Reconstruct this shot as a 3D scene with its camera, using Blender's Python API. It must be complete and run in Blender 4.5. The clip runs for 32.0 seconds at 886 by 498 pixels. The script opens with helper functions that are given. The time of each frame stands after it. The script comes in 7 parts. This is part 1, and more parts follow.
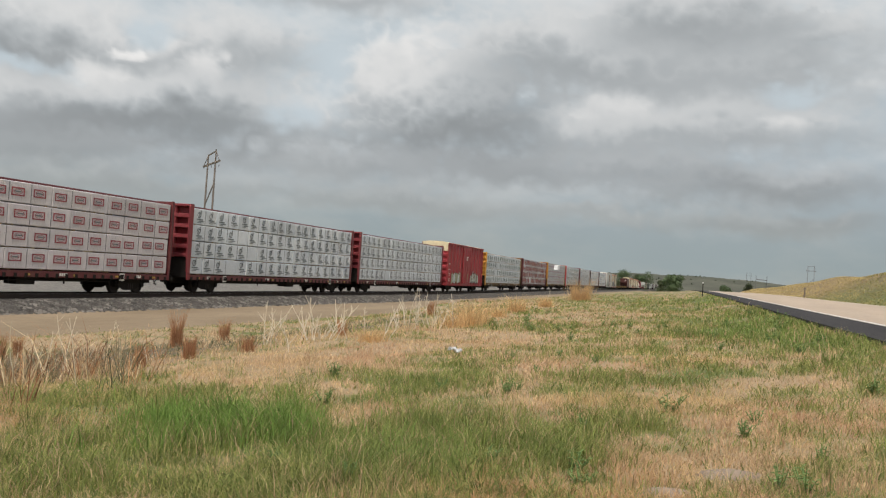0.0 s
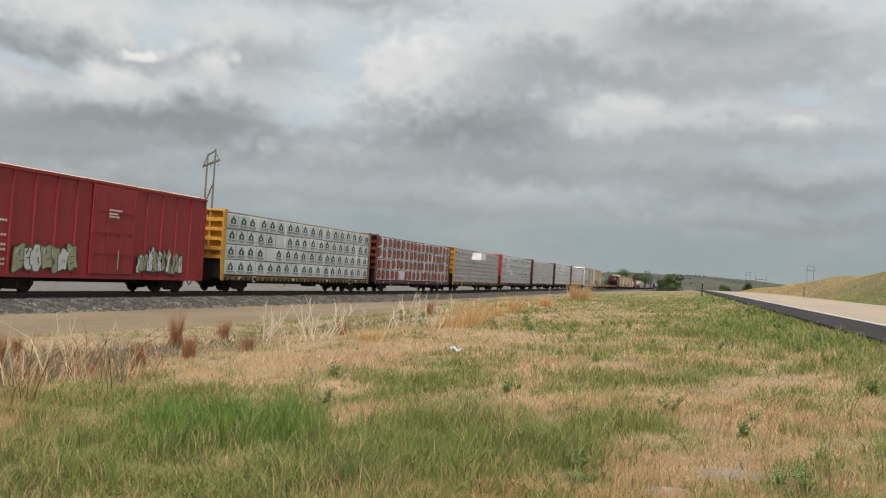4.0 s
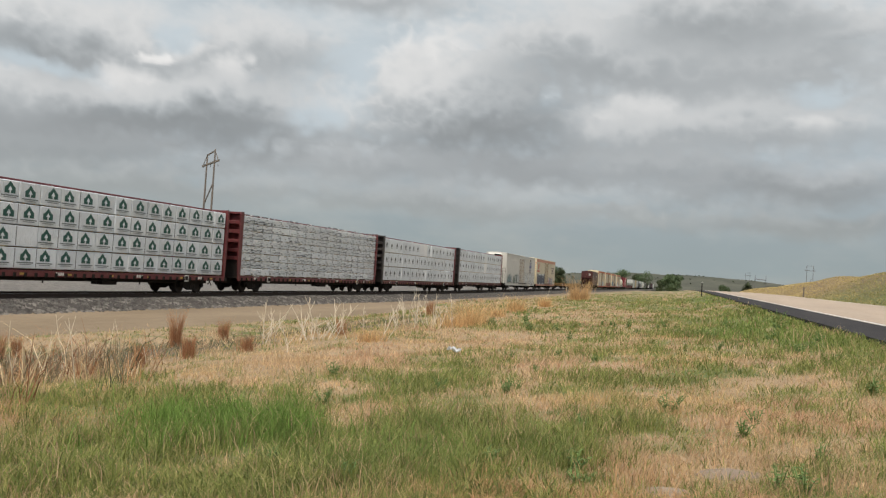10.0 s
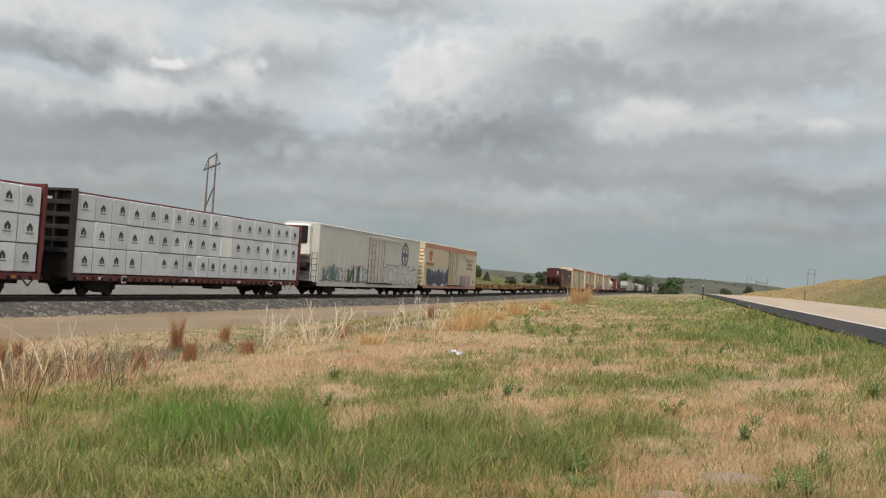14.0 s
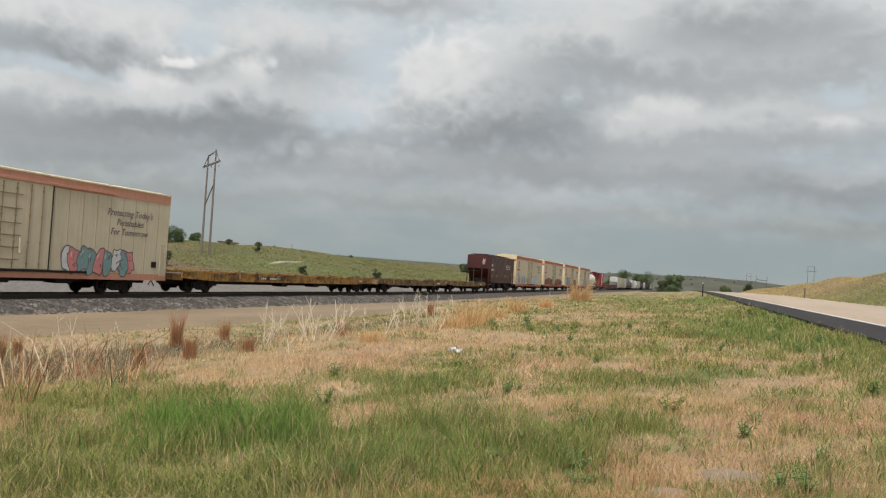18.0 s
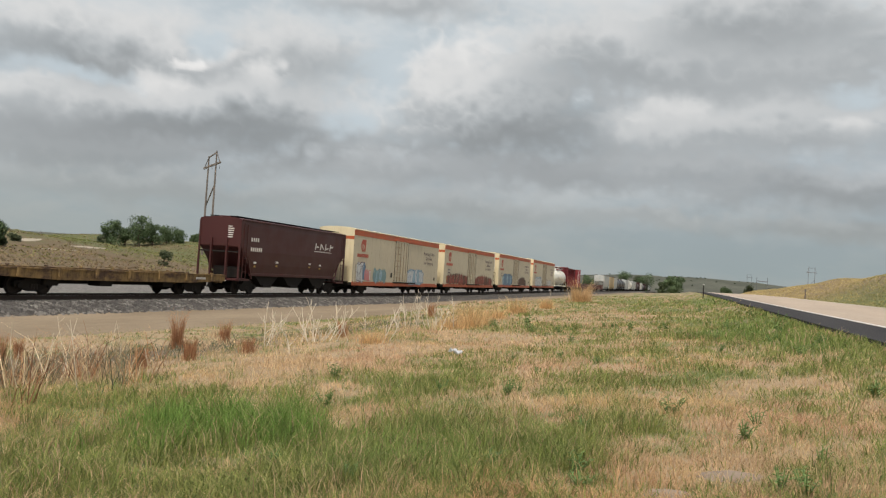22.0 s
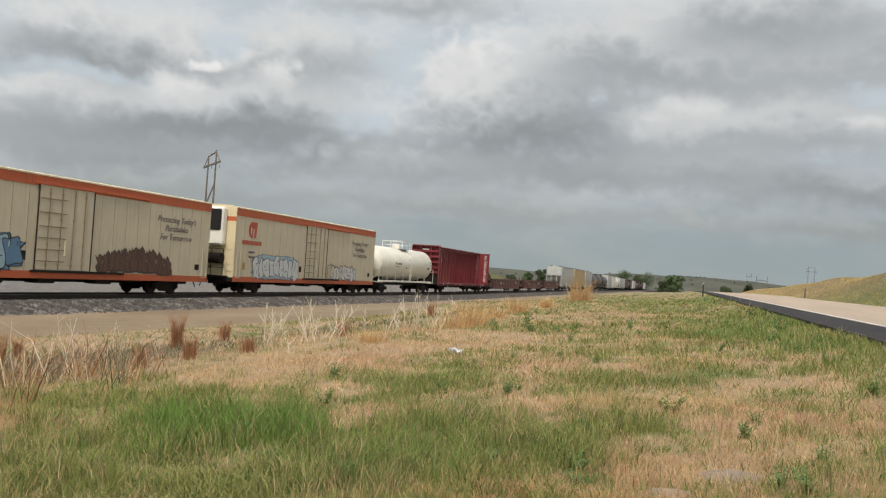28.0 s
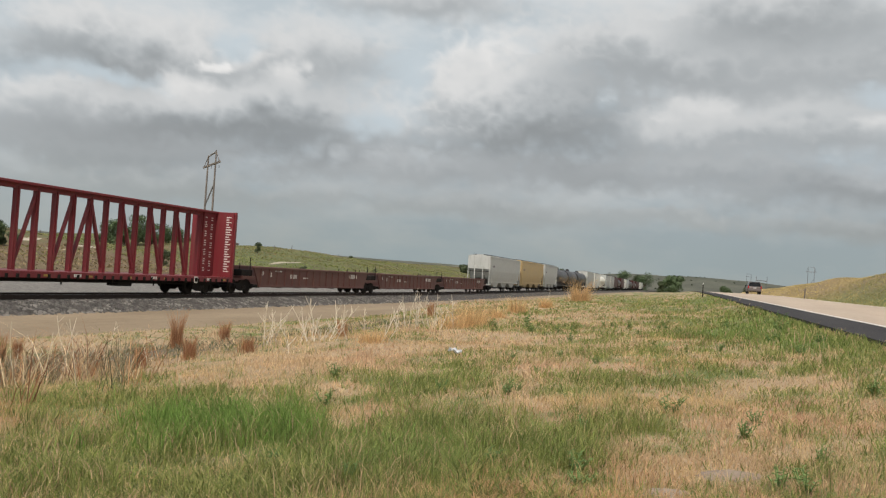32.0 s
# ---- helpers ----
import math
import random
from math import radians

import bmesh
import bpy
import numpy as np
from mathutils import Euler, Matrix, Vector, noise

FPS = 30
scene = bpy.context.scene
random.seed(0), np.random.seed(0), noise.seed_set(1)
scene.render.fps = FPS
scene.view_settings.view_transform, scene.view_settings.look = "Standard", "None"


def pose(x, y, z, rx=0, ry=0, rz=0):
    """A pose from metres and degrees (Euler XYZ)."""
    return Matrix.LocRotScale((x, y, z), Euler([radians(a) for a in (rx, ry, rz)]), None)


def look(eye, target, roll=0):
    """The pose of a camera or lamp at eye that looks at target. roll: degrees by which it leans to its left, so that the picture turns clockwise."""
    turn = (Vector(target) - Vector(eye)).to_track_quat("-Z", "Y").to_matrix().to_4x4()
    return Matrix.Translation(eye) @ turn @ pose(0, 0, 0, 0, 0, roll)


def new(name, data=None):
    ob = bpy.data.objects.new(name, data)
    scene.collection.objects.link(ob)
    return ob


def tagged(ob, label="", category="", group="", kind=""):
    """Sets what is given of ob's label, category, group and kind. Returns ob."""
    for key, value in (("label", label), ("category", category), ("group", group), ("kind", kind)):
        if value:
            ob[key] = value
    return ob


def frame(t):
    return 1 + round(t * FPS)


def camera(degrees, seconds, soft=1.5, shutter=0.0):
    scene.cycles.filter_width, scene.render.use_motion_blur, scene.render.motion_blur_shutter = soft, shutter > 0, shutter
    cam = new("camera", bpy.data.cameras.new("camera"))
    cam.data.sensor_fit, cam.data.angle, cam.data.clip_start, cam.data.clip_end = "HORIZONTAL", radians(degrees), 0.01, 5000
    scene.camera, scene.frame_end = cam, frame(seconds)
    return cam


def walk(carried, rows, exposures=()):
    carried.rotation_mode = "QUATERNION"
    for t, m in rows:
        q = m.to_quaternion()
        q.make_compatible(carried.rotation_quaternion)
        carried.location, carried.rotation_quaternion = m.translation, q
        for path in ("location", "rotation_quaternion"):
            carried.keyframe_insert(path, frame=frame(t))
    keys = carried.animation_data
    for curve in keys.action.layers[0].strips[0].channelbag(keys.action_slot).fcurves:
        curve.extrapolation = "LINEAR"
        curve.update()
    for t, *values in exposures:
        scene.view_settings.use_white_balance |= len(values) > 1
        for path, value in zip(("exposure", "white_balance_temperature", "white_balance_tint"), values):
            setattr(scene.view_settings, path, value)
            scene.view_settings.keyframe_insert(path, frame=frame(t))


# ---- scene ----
# ---------------------------------------------------------------- camera
FPX = 1567.5                                     # focal length for a picture 1568 wide
EYE = Vector((0.0, 0.0, 1.9))
PITCH, ROLL, YAW = 1.66, 3.67, 18.53
cam = camera(53.15, 32.0, 1.25)


def aim(dx, dy):
    """The tripod head's pose, nudged by a small shift of the view."""
    a, r = radians(YAW), radians(ROLL)
    u, w = dx * math.cos(r) + dy * math.sin(r), -dx * math.sin(r) + dy * math.cos(r)
    a += u / FPX
    p = radians(PITCH) + w / FPX
    way = Vector((-math.sin(a) * math.cos(p), math.cos(a) * math.cos(p), math.sin(p)))
    return look(EYE, EYE + way * 10, ROLL)


NUDGE = ((0, -.4, -1), (1, 0, -.5), (2, 0, -1.4), (3, -1.2, -1.5), (3.5, -1.7, -1.8), (5.5, 1.2, -1.4), (6, -.8, -.7), (6.5, -2.2, -.5),
         (7, -3.4, -.5), (7.5, -3.4, -1), (8, -3, -1.2), (8.5, -1.5, -1.5), (10, -1.9, -1.5), (10.5, -1.2, -.5), (11, 1.4, 1.5))
NUDGE += ((11.5, 1.5, 4), (12, 1.3, 4.2), (13, 1.2, 4.8), (14, 0, 4.2), (14.5, -2, 4), (16.5, 1, 2.5), (17, 0, 1.7), (17.5, -1.3, -.6),
          (18, -.3, -.4), (18.5, -.7, 1), (20, .3, 1), (20.5, 1, 2.2), (22, .6, 1.8), (23, .4, 1), (25.5, .3, .9), (27.5, 1.2, .8), (28, .2, .3), (30, 0, -.2), (32, -.2, .6))
walk(cam, [(t, aim(dx, dy)) for t, dx, dy in NUDGE], exposures=[(0, 0.0), (32, 0.0)])

# ---------------------------------------------------------------- sky and sun
SUN_TO = Vector((0.10, -0.56, 0.82)).normalized()
sun = new("sun", bpy.data.lights.new("sun", "SUN"))
sun.data.energy, sun.data.angle, sun.data.color = 3.0, radians(10), (1.0, 0.94, 0.84)
sun.matrix_basis = look(SUN_TO * 100, (0, 0, 0))
world = bpy.data.worlds.new("sky_light")
scene.world = world
world.use_nodes = True
wn = world.node_tree.nodes
sky = wn.new("ShaderNodeTexSky")
sky.sky_type, sky.sun_disc = "NISHITA", False
sky.sun_elevation = math.asin(SUN_TO.z)
sky.sun_rotation = math.atan2(SUN_TO.x, SUN_TO.y)
sky.air_density, sky.dust_density = 1.0, 4.0
world.node_tree.links.new(sky.outputs[0], wn["Background"].inputs[0])
wn["Background"].inputs[1].default_value = 0.13


# ---------------------------------------------------------------- materials
class Nodes:
    """A small wrapper to write node materials briefly."""

    def __init__(self, name):
        self.m = bpy.data.materials.new(name)
        self.m.use_nodes = True
        self.t = self.m.node_tree
        self.b = self.t.nodes["Principled BSDF"]
        self.geo = None

    def n(self, kind):
        return self.t.nodes.new(kind)

    def link(self, a, b):
        self.t.links.new(a, b)

    def put(self, socket, v):
        if isinstance(v, bpy.types.NodeSocket):
            self.link(v, socket)
        elif isinstance(v, (tuple, list)) and len(v) == 3 and socket.type == "RGBA":
            socket.default_value = (*v, 1)
        else:
            socket.default_value = v

    def coord(self, stretch=(1, 1, 1), world_space=False):
        if world_space:
            src = self.n("ShaderNodeNewGeometry").outputs["Position"]
        else:
            src = self.n("ShaderNodeTexCoord").outputs["Object"]
        mp = self.n("ShaderNodeMapping")
        self.link(src, mp.inputs[0])
        mp.inputs["Scale"].default_value = stretch
        return mp.outputs[0]

    def noise(self, vec, scale, detail=5, rough=0.6, dist=0.0):
        nd = self.n("ShaderNodeTexNoise")
        self.link(vec, nd.inputs["Vector"])
        nd.inputs["Scale"].default_value, nd.inputs["Detail"].default_value = scale, detail
        nd.inputs["Roughness"].default_value, nd.inputs["Distortion"].default_value = rough, dist
        return nd.outputs["Fac"]

    def ramp(self, fac, *stops):
        nd = self.n("ShaderNodeValToRGB")
        self.link(fac, nd.inputs[0])
        el = nd.color_ramp.elements
        while len(el) < len(stops):
            el.new(0.5)
        for e, (p, c) in zip(el, stops):
            e.position = p
            e.color = (*c, 1) if isinstance(c, (tuple, list)) else (c, c, c, 1)
        return nd.outputs[0]

    def mix(self, fac, a, b, blend="MIX"):
        nd = self.n("ShaderNodeMix")
        nd.data_type, nd.blend_type = "RGBA", blend
        self.put(nd.inputs[0], fac), self.put(nd.inputs[6], a), self.put(nd.inputs[7], b)
        return nd.outputs[2]

    def math(self, op, a, b=0.0, clamp=False):
        nd = self.n("ShaderNodeMath")
        nd.operation, nd.use_clamp = op, clamp
        self.put(nd.inputs[0], a), self.put(nd.inputs[1], b)
        return nd.outputs[0]

    def attr(self, name):
        nd = self.n("ShaderNodeAttribute")
        nd.attribute_name = name
        return nd.outputs["Fac"]

    def bump(self, height, strength, distance=0.02):
        nd = self.n("ShaderNodeBump")
        nd.inputs["Strength"].default_value, nd.inputs["Distance"].default_value = strength, distance
        self.link(height, nd.inputs["Height"])
        self.link(nd.outputs[0], self.b.inputs["Normal"])

    def done(self, color, rough=0.7, metal=0.0, spec=0.4):
        self.put(self.b.inputs["Base Color"], color)
        self.put(self.b.inputs["Roughness"], rough)
        self.put(self.b.inputs["Metallic"], metal)
        self.b.inputs["Specular IOR Level"].default_value = spec
        return self.m


def dark(c, f):
    return tuple(v * f for v in c)


def painted(name, c, rough=0.55, dirt=(0.10, 0.075, 0.05), grime=0.5, streak=True, metal=0.0, vary=0.12, spec=0.4, fade=1.25):
    """Weathered paint: faded patches, vertical streaks, dirt grain."""
    k = Nodes(name)
    v = k.coord()
    big = k.noise(v, 0.7, 4)
    col = k.mix(big, dark(c, 1 - vary), tuple(min(0.9, x * fade) for x in c))
    if streak:
        vs = k.coord((3.0, 3.0, 0.25))
        st = k.ramp(k.noise(vs, 2.2, 6, 0.7), (0.48, 0.0), (0.75, 1.0))
        col = k.mix(k.math("MULTIPLY", st, grime), col, dirt)
    fine = k.ramp(k.noise(v, 9, 6, 0.75), (0.55, 0.0), (0.8, 1.0))
    col = k.mix(k.math("MULTIPLY", fine, grime * 0.7), col, dirt)
    k.bump(k.noise(v, 14, 4), 0.15, 0.01)
    return k.done(col, k.ramp(big, (0.3, rough * 0.85), (0.7, min(1, rough * 1.15))), metal, spec)


def plain(name, c, rough=0.8, scale=6.0, vary=0.3, metal=0.0, spec=0.4, bump=0.2, emit=0.0):
    k = Nodes(name)
    v = k.coord()
    col = k.mix(k.noise(v, scale, 6, 0.7), dark(c, 1 - vary), tuple(min(0.95, x * (1 + vary)) for x in c))
    if bump:
        k.bump(k.noise(v, scale * 4, 4), bump, 0.01)
    if emit:
        k.put(k.b.inputs["Emission Color"], c)
        k.b.inputs["Emission Strength"].default_value = emit
    return k.done(col, rough, metal, spec)


def wrap(name, c, rough=0.30):
    """White plastic lumber wrap: slightly uneven, wrinkled, dusty, each bundle its own tone."""
    k = Nodes(name)
    v = k.coord()
    rnd = k.n("ShaderNodeObjectInfo").outputs["Random"]
    base = k.mix(rnd, dark(c, 0.86), tuple(min(0.85, x * 1.06) for x in c))
    dust = k.ramp(k.noise(v, 2.2, 6, 0.7), (0.45, 0.0), (0.85, 1.0))
    col = k.mix(k.math("MULTIPLY", dust, 0.22), base, (0.33, 0.32, 0.30))
    vs = k.coord((1.0, 3.0, 1.2))
    k.bump(k.noise(vs, 3.5, 5, 0.6, 0.8), 1.0, 0.07)
    return k.done(col, rough, 0.0, 0.5)


M = {}
M["wrap_white"] = wrap("wrap_white", (0.68, 0.72, 0.76))
M["seam_dirt"] = plain("seam_dirt", (0.27, 0.21, 0.14), 0.8)
M["wrap_grey"] = wrap("wrap_grey", (0.42, 0.43, 0.46))
M["wrap_pink"] = wrap("wrap_pink", (0.60, 0.56, 0.57))
M["wrap_bright"] = wrap("wrap_bright", (0.86, 0.88, 0.90))
M["print_red"] = plain("print_red", (0.30, 0.06, 0.075), 0.6)
M["print_circle"] = plain("print_circle", (0.25, 0.040, 0.040), 0.5)
M["print_green"] = plain("print_green", (0.025, 0.085, 0.07), 0.6)
M["print_black"] = plain("print_black", (0.045, 0.055, 0.06), 0.6)
M["print_rose"] = plain("print_rose", (0.36, 0.19, 0.21), 0.6)
M["print_grey"] = plain("print_grey", (0.16, 0.18, 0.19), 0.6)
M["print_magenta"] = plain("print_magenta", (0.36, 0.10, 0.17), 0.6)
M["print_orange"] = plain("print_orange", (0.35, 0.062, 0.035), 0.5)
M["print_ember"] = plain("print_ember", (0.30, 0.050, 0.035), 0.5)
M["print_brown"] = plain("print_brown", (0.075, 0.045, 0.04), 0.6)
M["strap"] = plain("strap", (0.10, 0.105, 0.11), 0.5)
M["maroon"] = painted("maroon", (0.11, 0.022, 0.025))
M["oxide_red"] = painted("oxide_red", (0.20, 0.030, 0.038))
M["bright_red"] = painted("bright_red", (0.25, 0.022, 0.030), grime=0.4)
M["wine_red"] = painted("wine_red", (0.165, 0.020, 0.026), grime=0.45)
M["faded_orange"] = painted("faded_orange", (0.46, 0.22, 0.15), grime=0.5, dirt=(0.25, 0.17, 0.12))
M["pink_red"] = painted("pink_red", (0.55, 0.055, 0.085), grime=0.3)
M["yellow"] = painted("yellow", (0.52, 0.27, 0.045), grime=0.55)
def rusted(name, paint, rust):
    """Paint that has flaked down to rust in large ragged patches, with dark runs."""
    k = Nodes(name)
    v = k.coord((1, 0.5, 1))
    flake = k.ramp(k.noise(v, 1.3, 9, 0.72), (0.46, 0.0), (0.58, 1.0))
    col = k.mix(flake, paint, rust)
    runs = k.ramp(k.noise(k.coord((3, 3, 0.3)), 2.5, 6, 0.7), (0.45, 0.0), (0.7, 0.8))
    col = k.mix(runs, col, dark(rust, 0.5))
    k.bump(k.noise(v, 20, 4), 0.3, 0.01)
    return k.done(col, 0.8, 0.0, 0.3)


M["rust_yellow"] = rusted("rust_yellow", (0.46, 0.255, 0.06), (0.13, 0.072, 0.042))
M["rust_ochre"] = rusted("rust_ochre", (0.27, 0.175, 0.07), (0.10, 0.062, 0.042))
M["car_black"] = painted("car_black", (0.022, 0.020, 0.021))
M["hopper_brown"] = painted("hopper_brown", (0.055, 0.014, 0.013), grime=0.2, dirt=(0.05, 0.03, 0.022))
M["well_brown"] = painted("well_brown", (0.115, 0.045, 0.038), grime=0.5)
M["cream"] = painted("cream", (0.50, 0.45, 0.335), grime=0.26, dirt=(0.24, 0.17, 0.10))
# Bright copy of cream: sunlight on end walls put into colour; also pale roofs.
M["cream_pale_sunlit"] = painted("cream_pale_sunlit", (0.62, 0.54, 0.36), grime=0.25, dirt=(0.30, 0.2, 0.1))
M["pale_grey"] = painted("pale_grey", (0.49, 0.485, 0.455), grime=0.20, dirt=(0.24, 0.2, 0.16))
M["orange"] = painted("orange", (0.42, 0.095, 0.035), grime=0.4)
M["white_paint"] = painted("white_paint", (0.74, 0.72, 0.66), grime=0.3, dirt=(0.34, 0.27, 0.17))
M["tank_white"] = painted("tank_white", (0.74, 0.71, 0.62), grime=0.3, dirt=(0.40, 0.31, 0.18), rough=0.4)
M["hopper_grey"] = painted("hopper_grey", (0.44, 0.45, 0.43), grime=0.4)
M["hopper_tan"] = painted("hopper_tan", (0.46, 0.34, 0.17), grime=0.4)
M["tank_black"] = painted("tank_black", (0.030, 0.030, 0.032), rough=0.4)
M["steel_dark"] = plain("steel_dark", (0.019, 0.016, 0.014), 0.85, vary=0.4, spec=0.2)
M["steel_wheel"] = plain("steel_wheel", (0.028, 0.022, 0.019), 0.75, vary=0.4, spec=0.25)
M["tread"] = plain("tread", (0.35, 0.33, 0.31), 0.3, metal=1.0)
M["hole"] = plain("hole", (0.012, 0.012, 0.012), 0.9)
M["stencil"] = plain("stencil", (0.62, 0.60, 0.56), 0.7, vary=0.25)
M["stencil_dark"] = plain("stencil_dark", (0.13, 0.10, 0.12), 0.7)
M["reflector"] = plain("reflector", (0.36, 0.23, 0.05), 0.5, vary=0.4)
M["deck_wood"] = plain("deck_wood", (0.16, 0.115, 0.08), 0.85, vary=0.5)
M["lumber_end"] = plain("lumber_end", (0.42, 0.30, 0.17), 0.85, vary=0.45, scale=12)
M["graf_blue"] = plain("graf_blue", (0.10, 0.20, 0.32), 0.5)
M["graf_pale"] = plain("graf_pale", (0.52, 0.55, 0.56), 0.5)
M["graf_teal"] = plain("graf_teal", (0.16, 0.27, 0.28), 0.5)
M["graf_black"] = plain("graf_black", (0.03, 0.03, 0.035), 0.5)
M["graf_brown"] = plain("graf_brown", (0.11, 0.055, 0.035), 0.6)
M["graf_red"] = plain("graf_red", (0.30, 0.06, 0.045), 0.55)
M["graf_green"] = plain("graf_green", (0.05, 0.11, 0.06), 0.55)
M["graf_olive"] = plain("graf_olive", (0.30, 0.30, 0.20), 0.55)
M["graf_navy"] = plain("graf_navy", (0.035, 0.045, 0.085), 0.5)
M["graf_sky"] = plain("graf_sky", (0.27, 0.40, 0.48), 0.5)
M["graf_rose"] = plain("graf_rose", (0.52, 0.20, 0.20), 0.55)
M["rod_worn"] = plain("rod_worn", (0.22, 0.165, 0.105), 0.7, vary=0.5)
M["emblem_red"] = plain("emblem_red", (0.40, 0.075, 0.045), 0.55)
M["emblem_blue"] = plain("emblem_blue", (0.07, 0.08, 0.24), 0.5)
M["wood_pole"] = plain("wood_pole", (0.165, 0.140, 0.122), 0.9, vary=0.35)
M["bark"] = plain("bark", (0.10, 0.075, 0.055), 0.95, vary=0.4)
M["rail_steel"] = plain("rail_steel", (0.055, 0.038, 0.03), 0.7, vary=0.3)
M["tie_wood"] = plain("tie_wood", (0.05, 0.042, 0.036), 0.95, vary=0.4)
M["wire"] = plain("wire", (0.08, 0.08, 0.085), 0.6)
M["galvanised"] = plain("galvanised", (0.35, 0.36, 0.37), 0.45, metal=0.7)
M["rubber"] = plain("rubber", (0.018, 0.018, 0.019), 0.85)
M["suv_paint"] = plain("suv_paint", (0.135, 0.115, 0.11), 0.32, vary=0.06, metal=0.15, bump=0.0)
M["suv_glass"] = plain("suv_glass", (0.008, 0.009, 0.010), 0.05, vary=0.05, spec=0.35, bump=0.0)
M["tail_lamp"] = plain("tail_lamp", (0.36, 0.012, 0.015), 0.25, vary=0.1)
M["chrome"] = plain("chrome", (0.7, 0.7, 0.7), 0.15, metal=1.0, vary=0.05, bump=0.0)
M["plate"] = plain("plate", (0.55, 0.53, 0.5), 0.5)
# Pole wood greyed for the far poles: haze put into the colour.
M["wood_hazed"] = plain("wood_hazed", (0.15, 0.145, 0.145), 0.85)
M["litter"] = plain("litter", (0.55, 0.56, 0.58), 0.4, bump=0.5)
M["line_paint"] = plain("line_paint", (0.72, 0.71, 0.67), 0.7, vary=0.2)


def stony(name, a, b, c, scale, rough=0.9, depth=0.03):
    k = Nodes(name)
    v = k.coord((1, 1, 1), True)
    vo = k.n("ShaderNodeTexVoronoi")
    k.link(v, vo.inputs["Vector"])
    vo.inputs["Scale"].default_value = scale
    cell = k.n("ShaderNodeSeparateColor")
    k.link(vo.outputs["Color"], cell.inputs[0])
    col = k.ramp(cell.outputs[0], (0.0, a), (0.55, b), (1.0, c))
    col = k.mix(k.math("MULTIPLY", k.noise(v, 0.35, 5), 0.5), col, dark(b, 0.55))
    k.bump(k.math("SUBTRACT", 1.0, vo.outputs["Distance"]), 0.9, depth)
    return k.done(col, rough, 0, 0.25)


M["ballast"] = stony("ballast", (0.042, 0.038, 0.034), (0.100, 0.091, 0.081), (0.185, 0.170, 0.152), 17, depth=0.05)
M["fine_gravel"] = stony("fine_gravel", (0.12, 0.112, 0.10), (0.19, 0.178, 0.16), (0.28, 0.262, 0.235), 5, depth=0.06)
M["stone"] = stony("stone", (0.07, 0.065, 0.06), (0.16, 0.15, 0.14), (0.33, 0.31, 0.28), 3)


def earth(name, a, b, c, s1, s2, stretch=(1, 1, 1), rough=0.95, bump=0.4):
    k = Nodes(name)
    v = k.coord(stretch, True)
    col = k.mix(k.ramp(k.noise(v, s1, 6, 0.65), (0.35, 0.0), (0.68, 1.0)), a, b)
    col = k.mix(k.ramp(k.noise(v, s2, 5, 0.7), (0.5, 0.0), (0.75, 0.8)), col, c)
    k.bump(k.noise(v, s2 * 2, 5), bump, 0.04)
    return k.done(col, rough, 0, 0.2)


M["gravel_road"] = earth("gravel_road", (0.225, 0.172, 0.112), (0.305, 0.238, 0.16), (0.18, 0.146, 0.102), 0.35, 6, (1, 0.3, 1))
M["asphalt"] = earth("asphalt", (0.030, 0.028, 0.029), (0.046, 0.043, 0.043), (0.07, 0.064, 0.06), 0.5, 30, (1, 0.2, 1), 0.85, 0.3)
M["concrete"] = earth("concrete", (0.405, 0.325, 0.25), (0.48, 0.39, 0.30), (0.33, 0.27, 0.21), 0.4, 9, (1, 0.12, 1), 0.85, 0.2)
M["bare_soil"] = earth("bare_soil", (0.26, 0.20, 0.15), (0.35, 0.285, 0.22), (0.17, 0.13, 0.095), 3, 22)


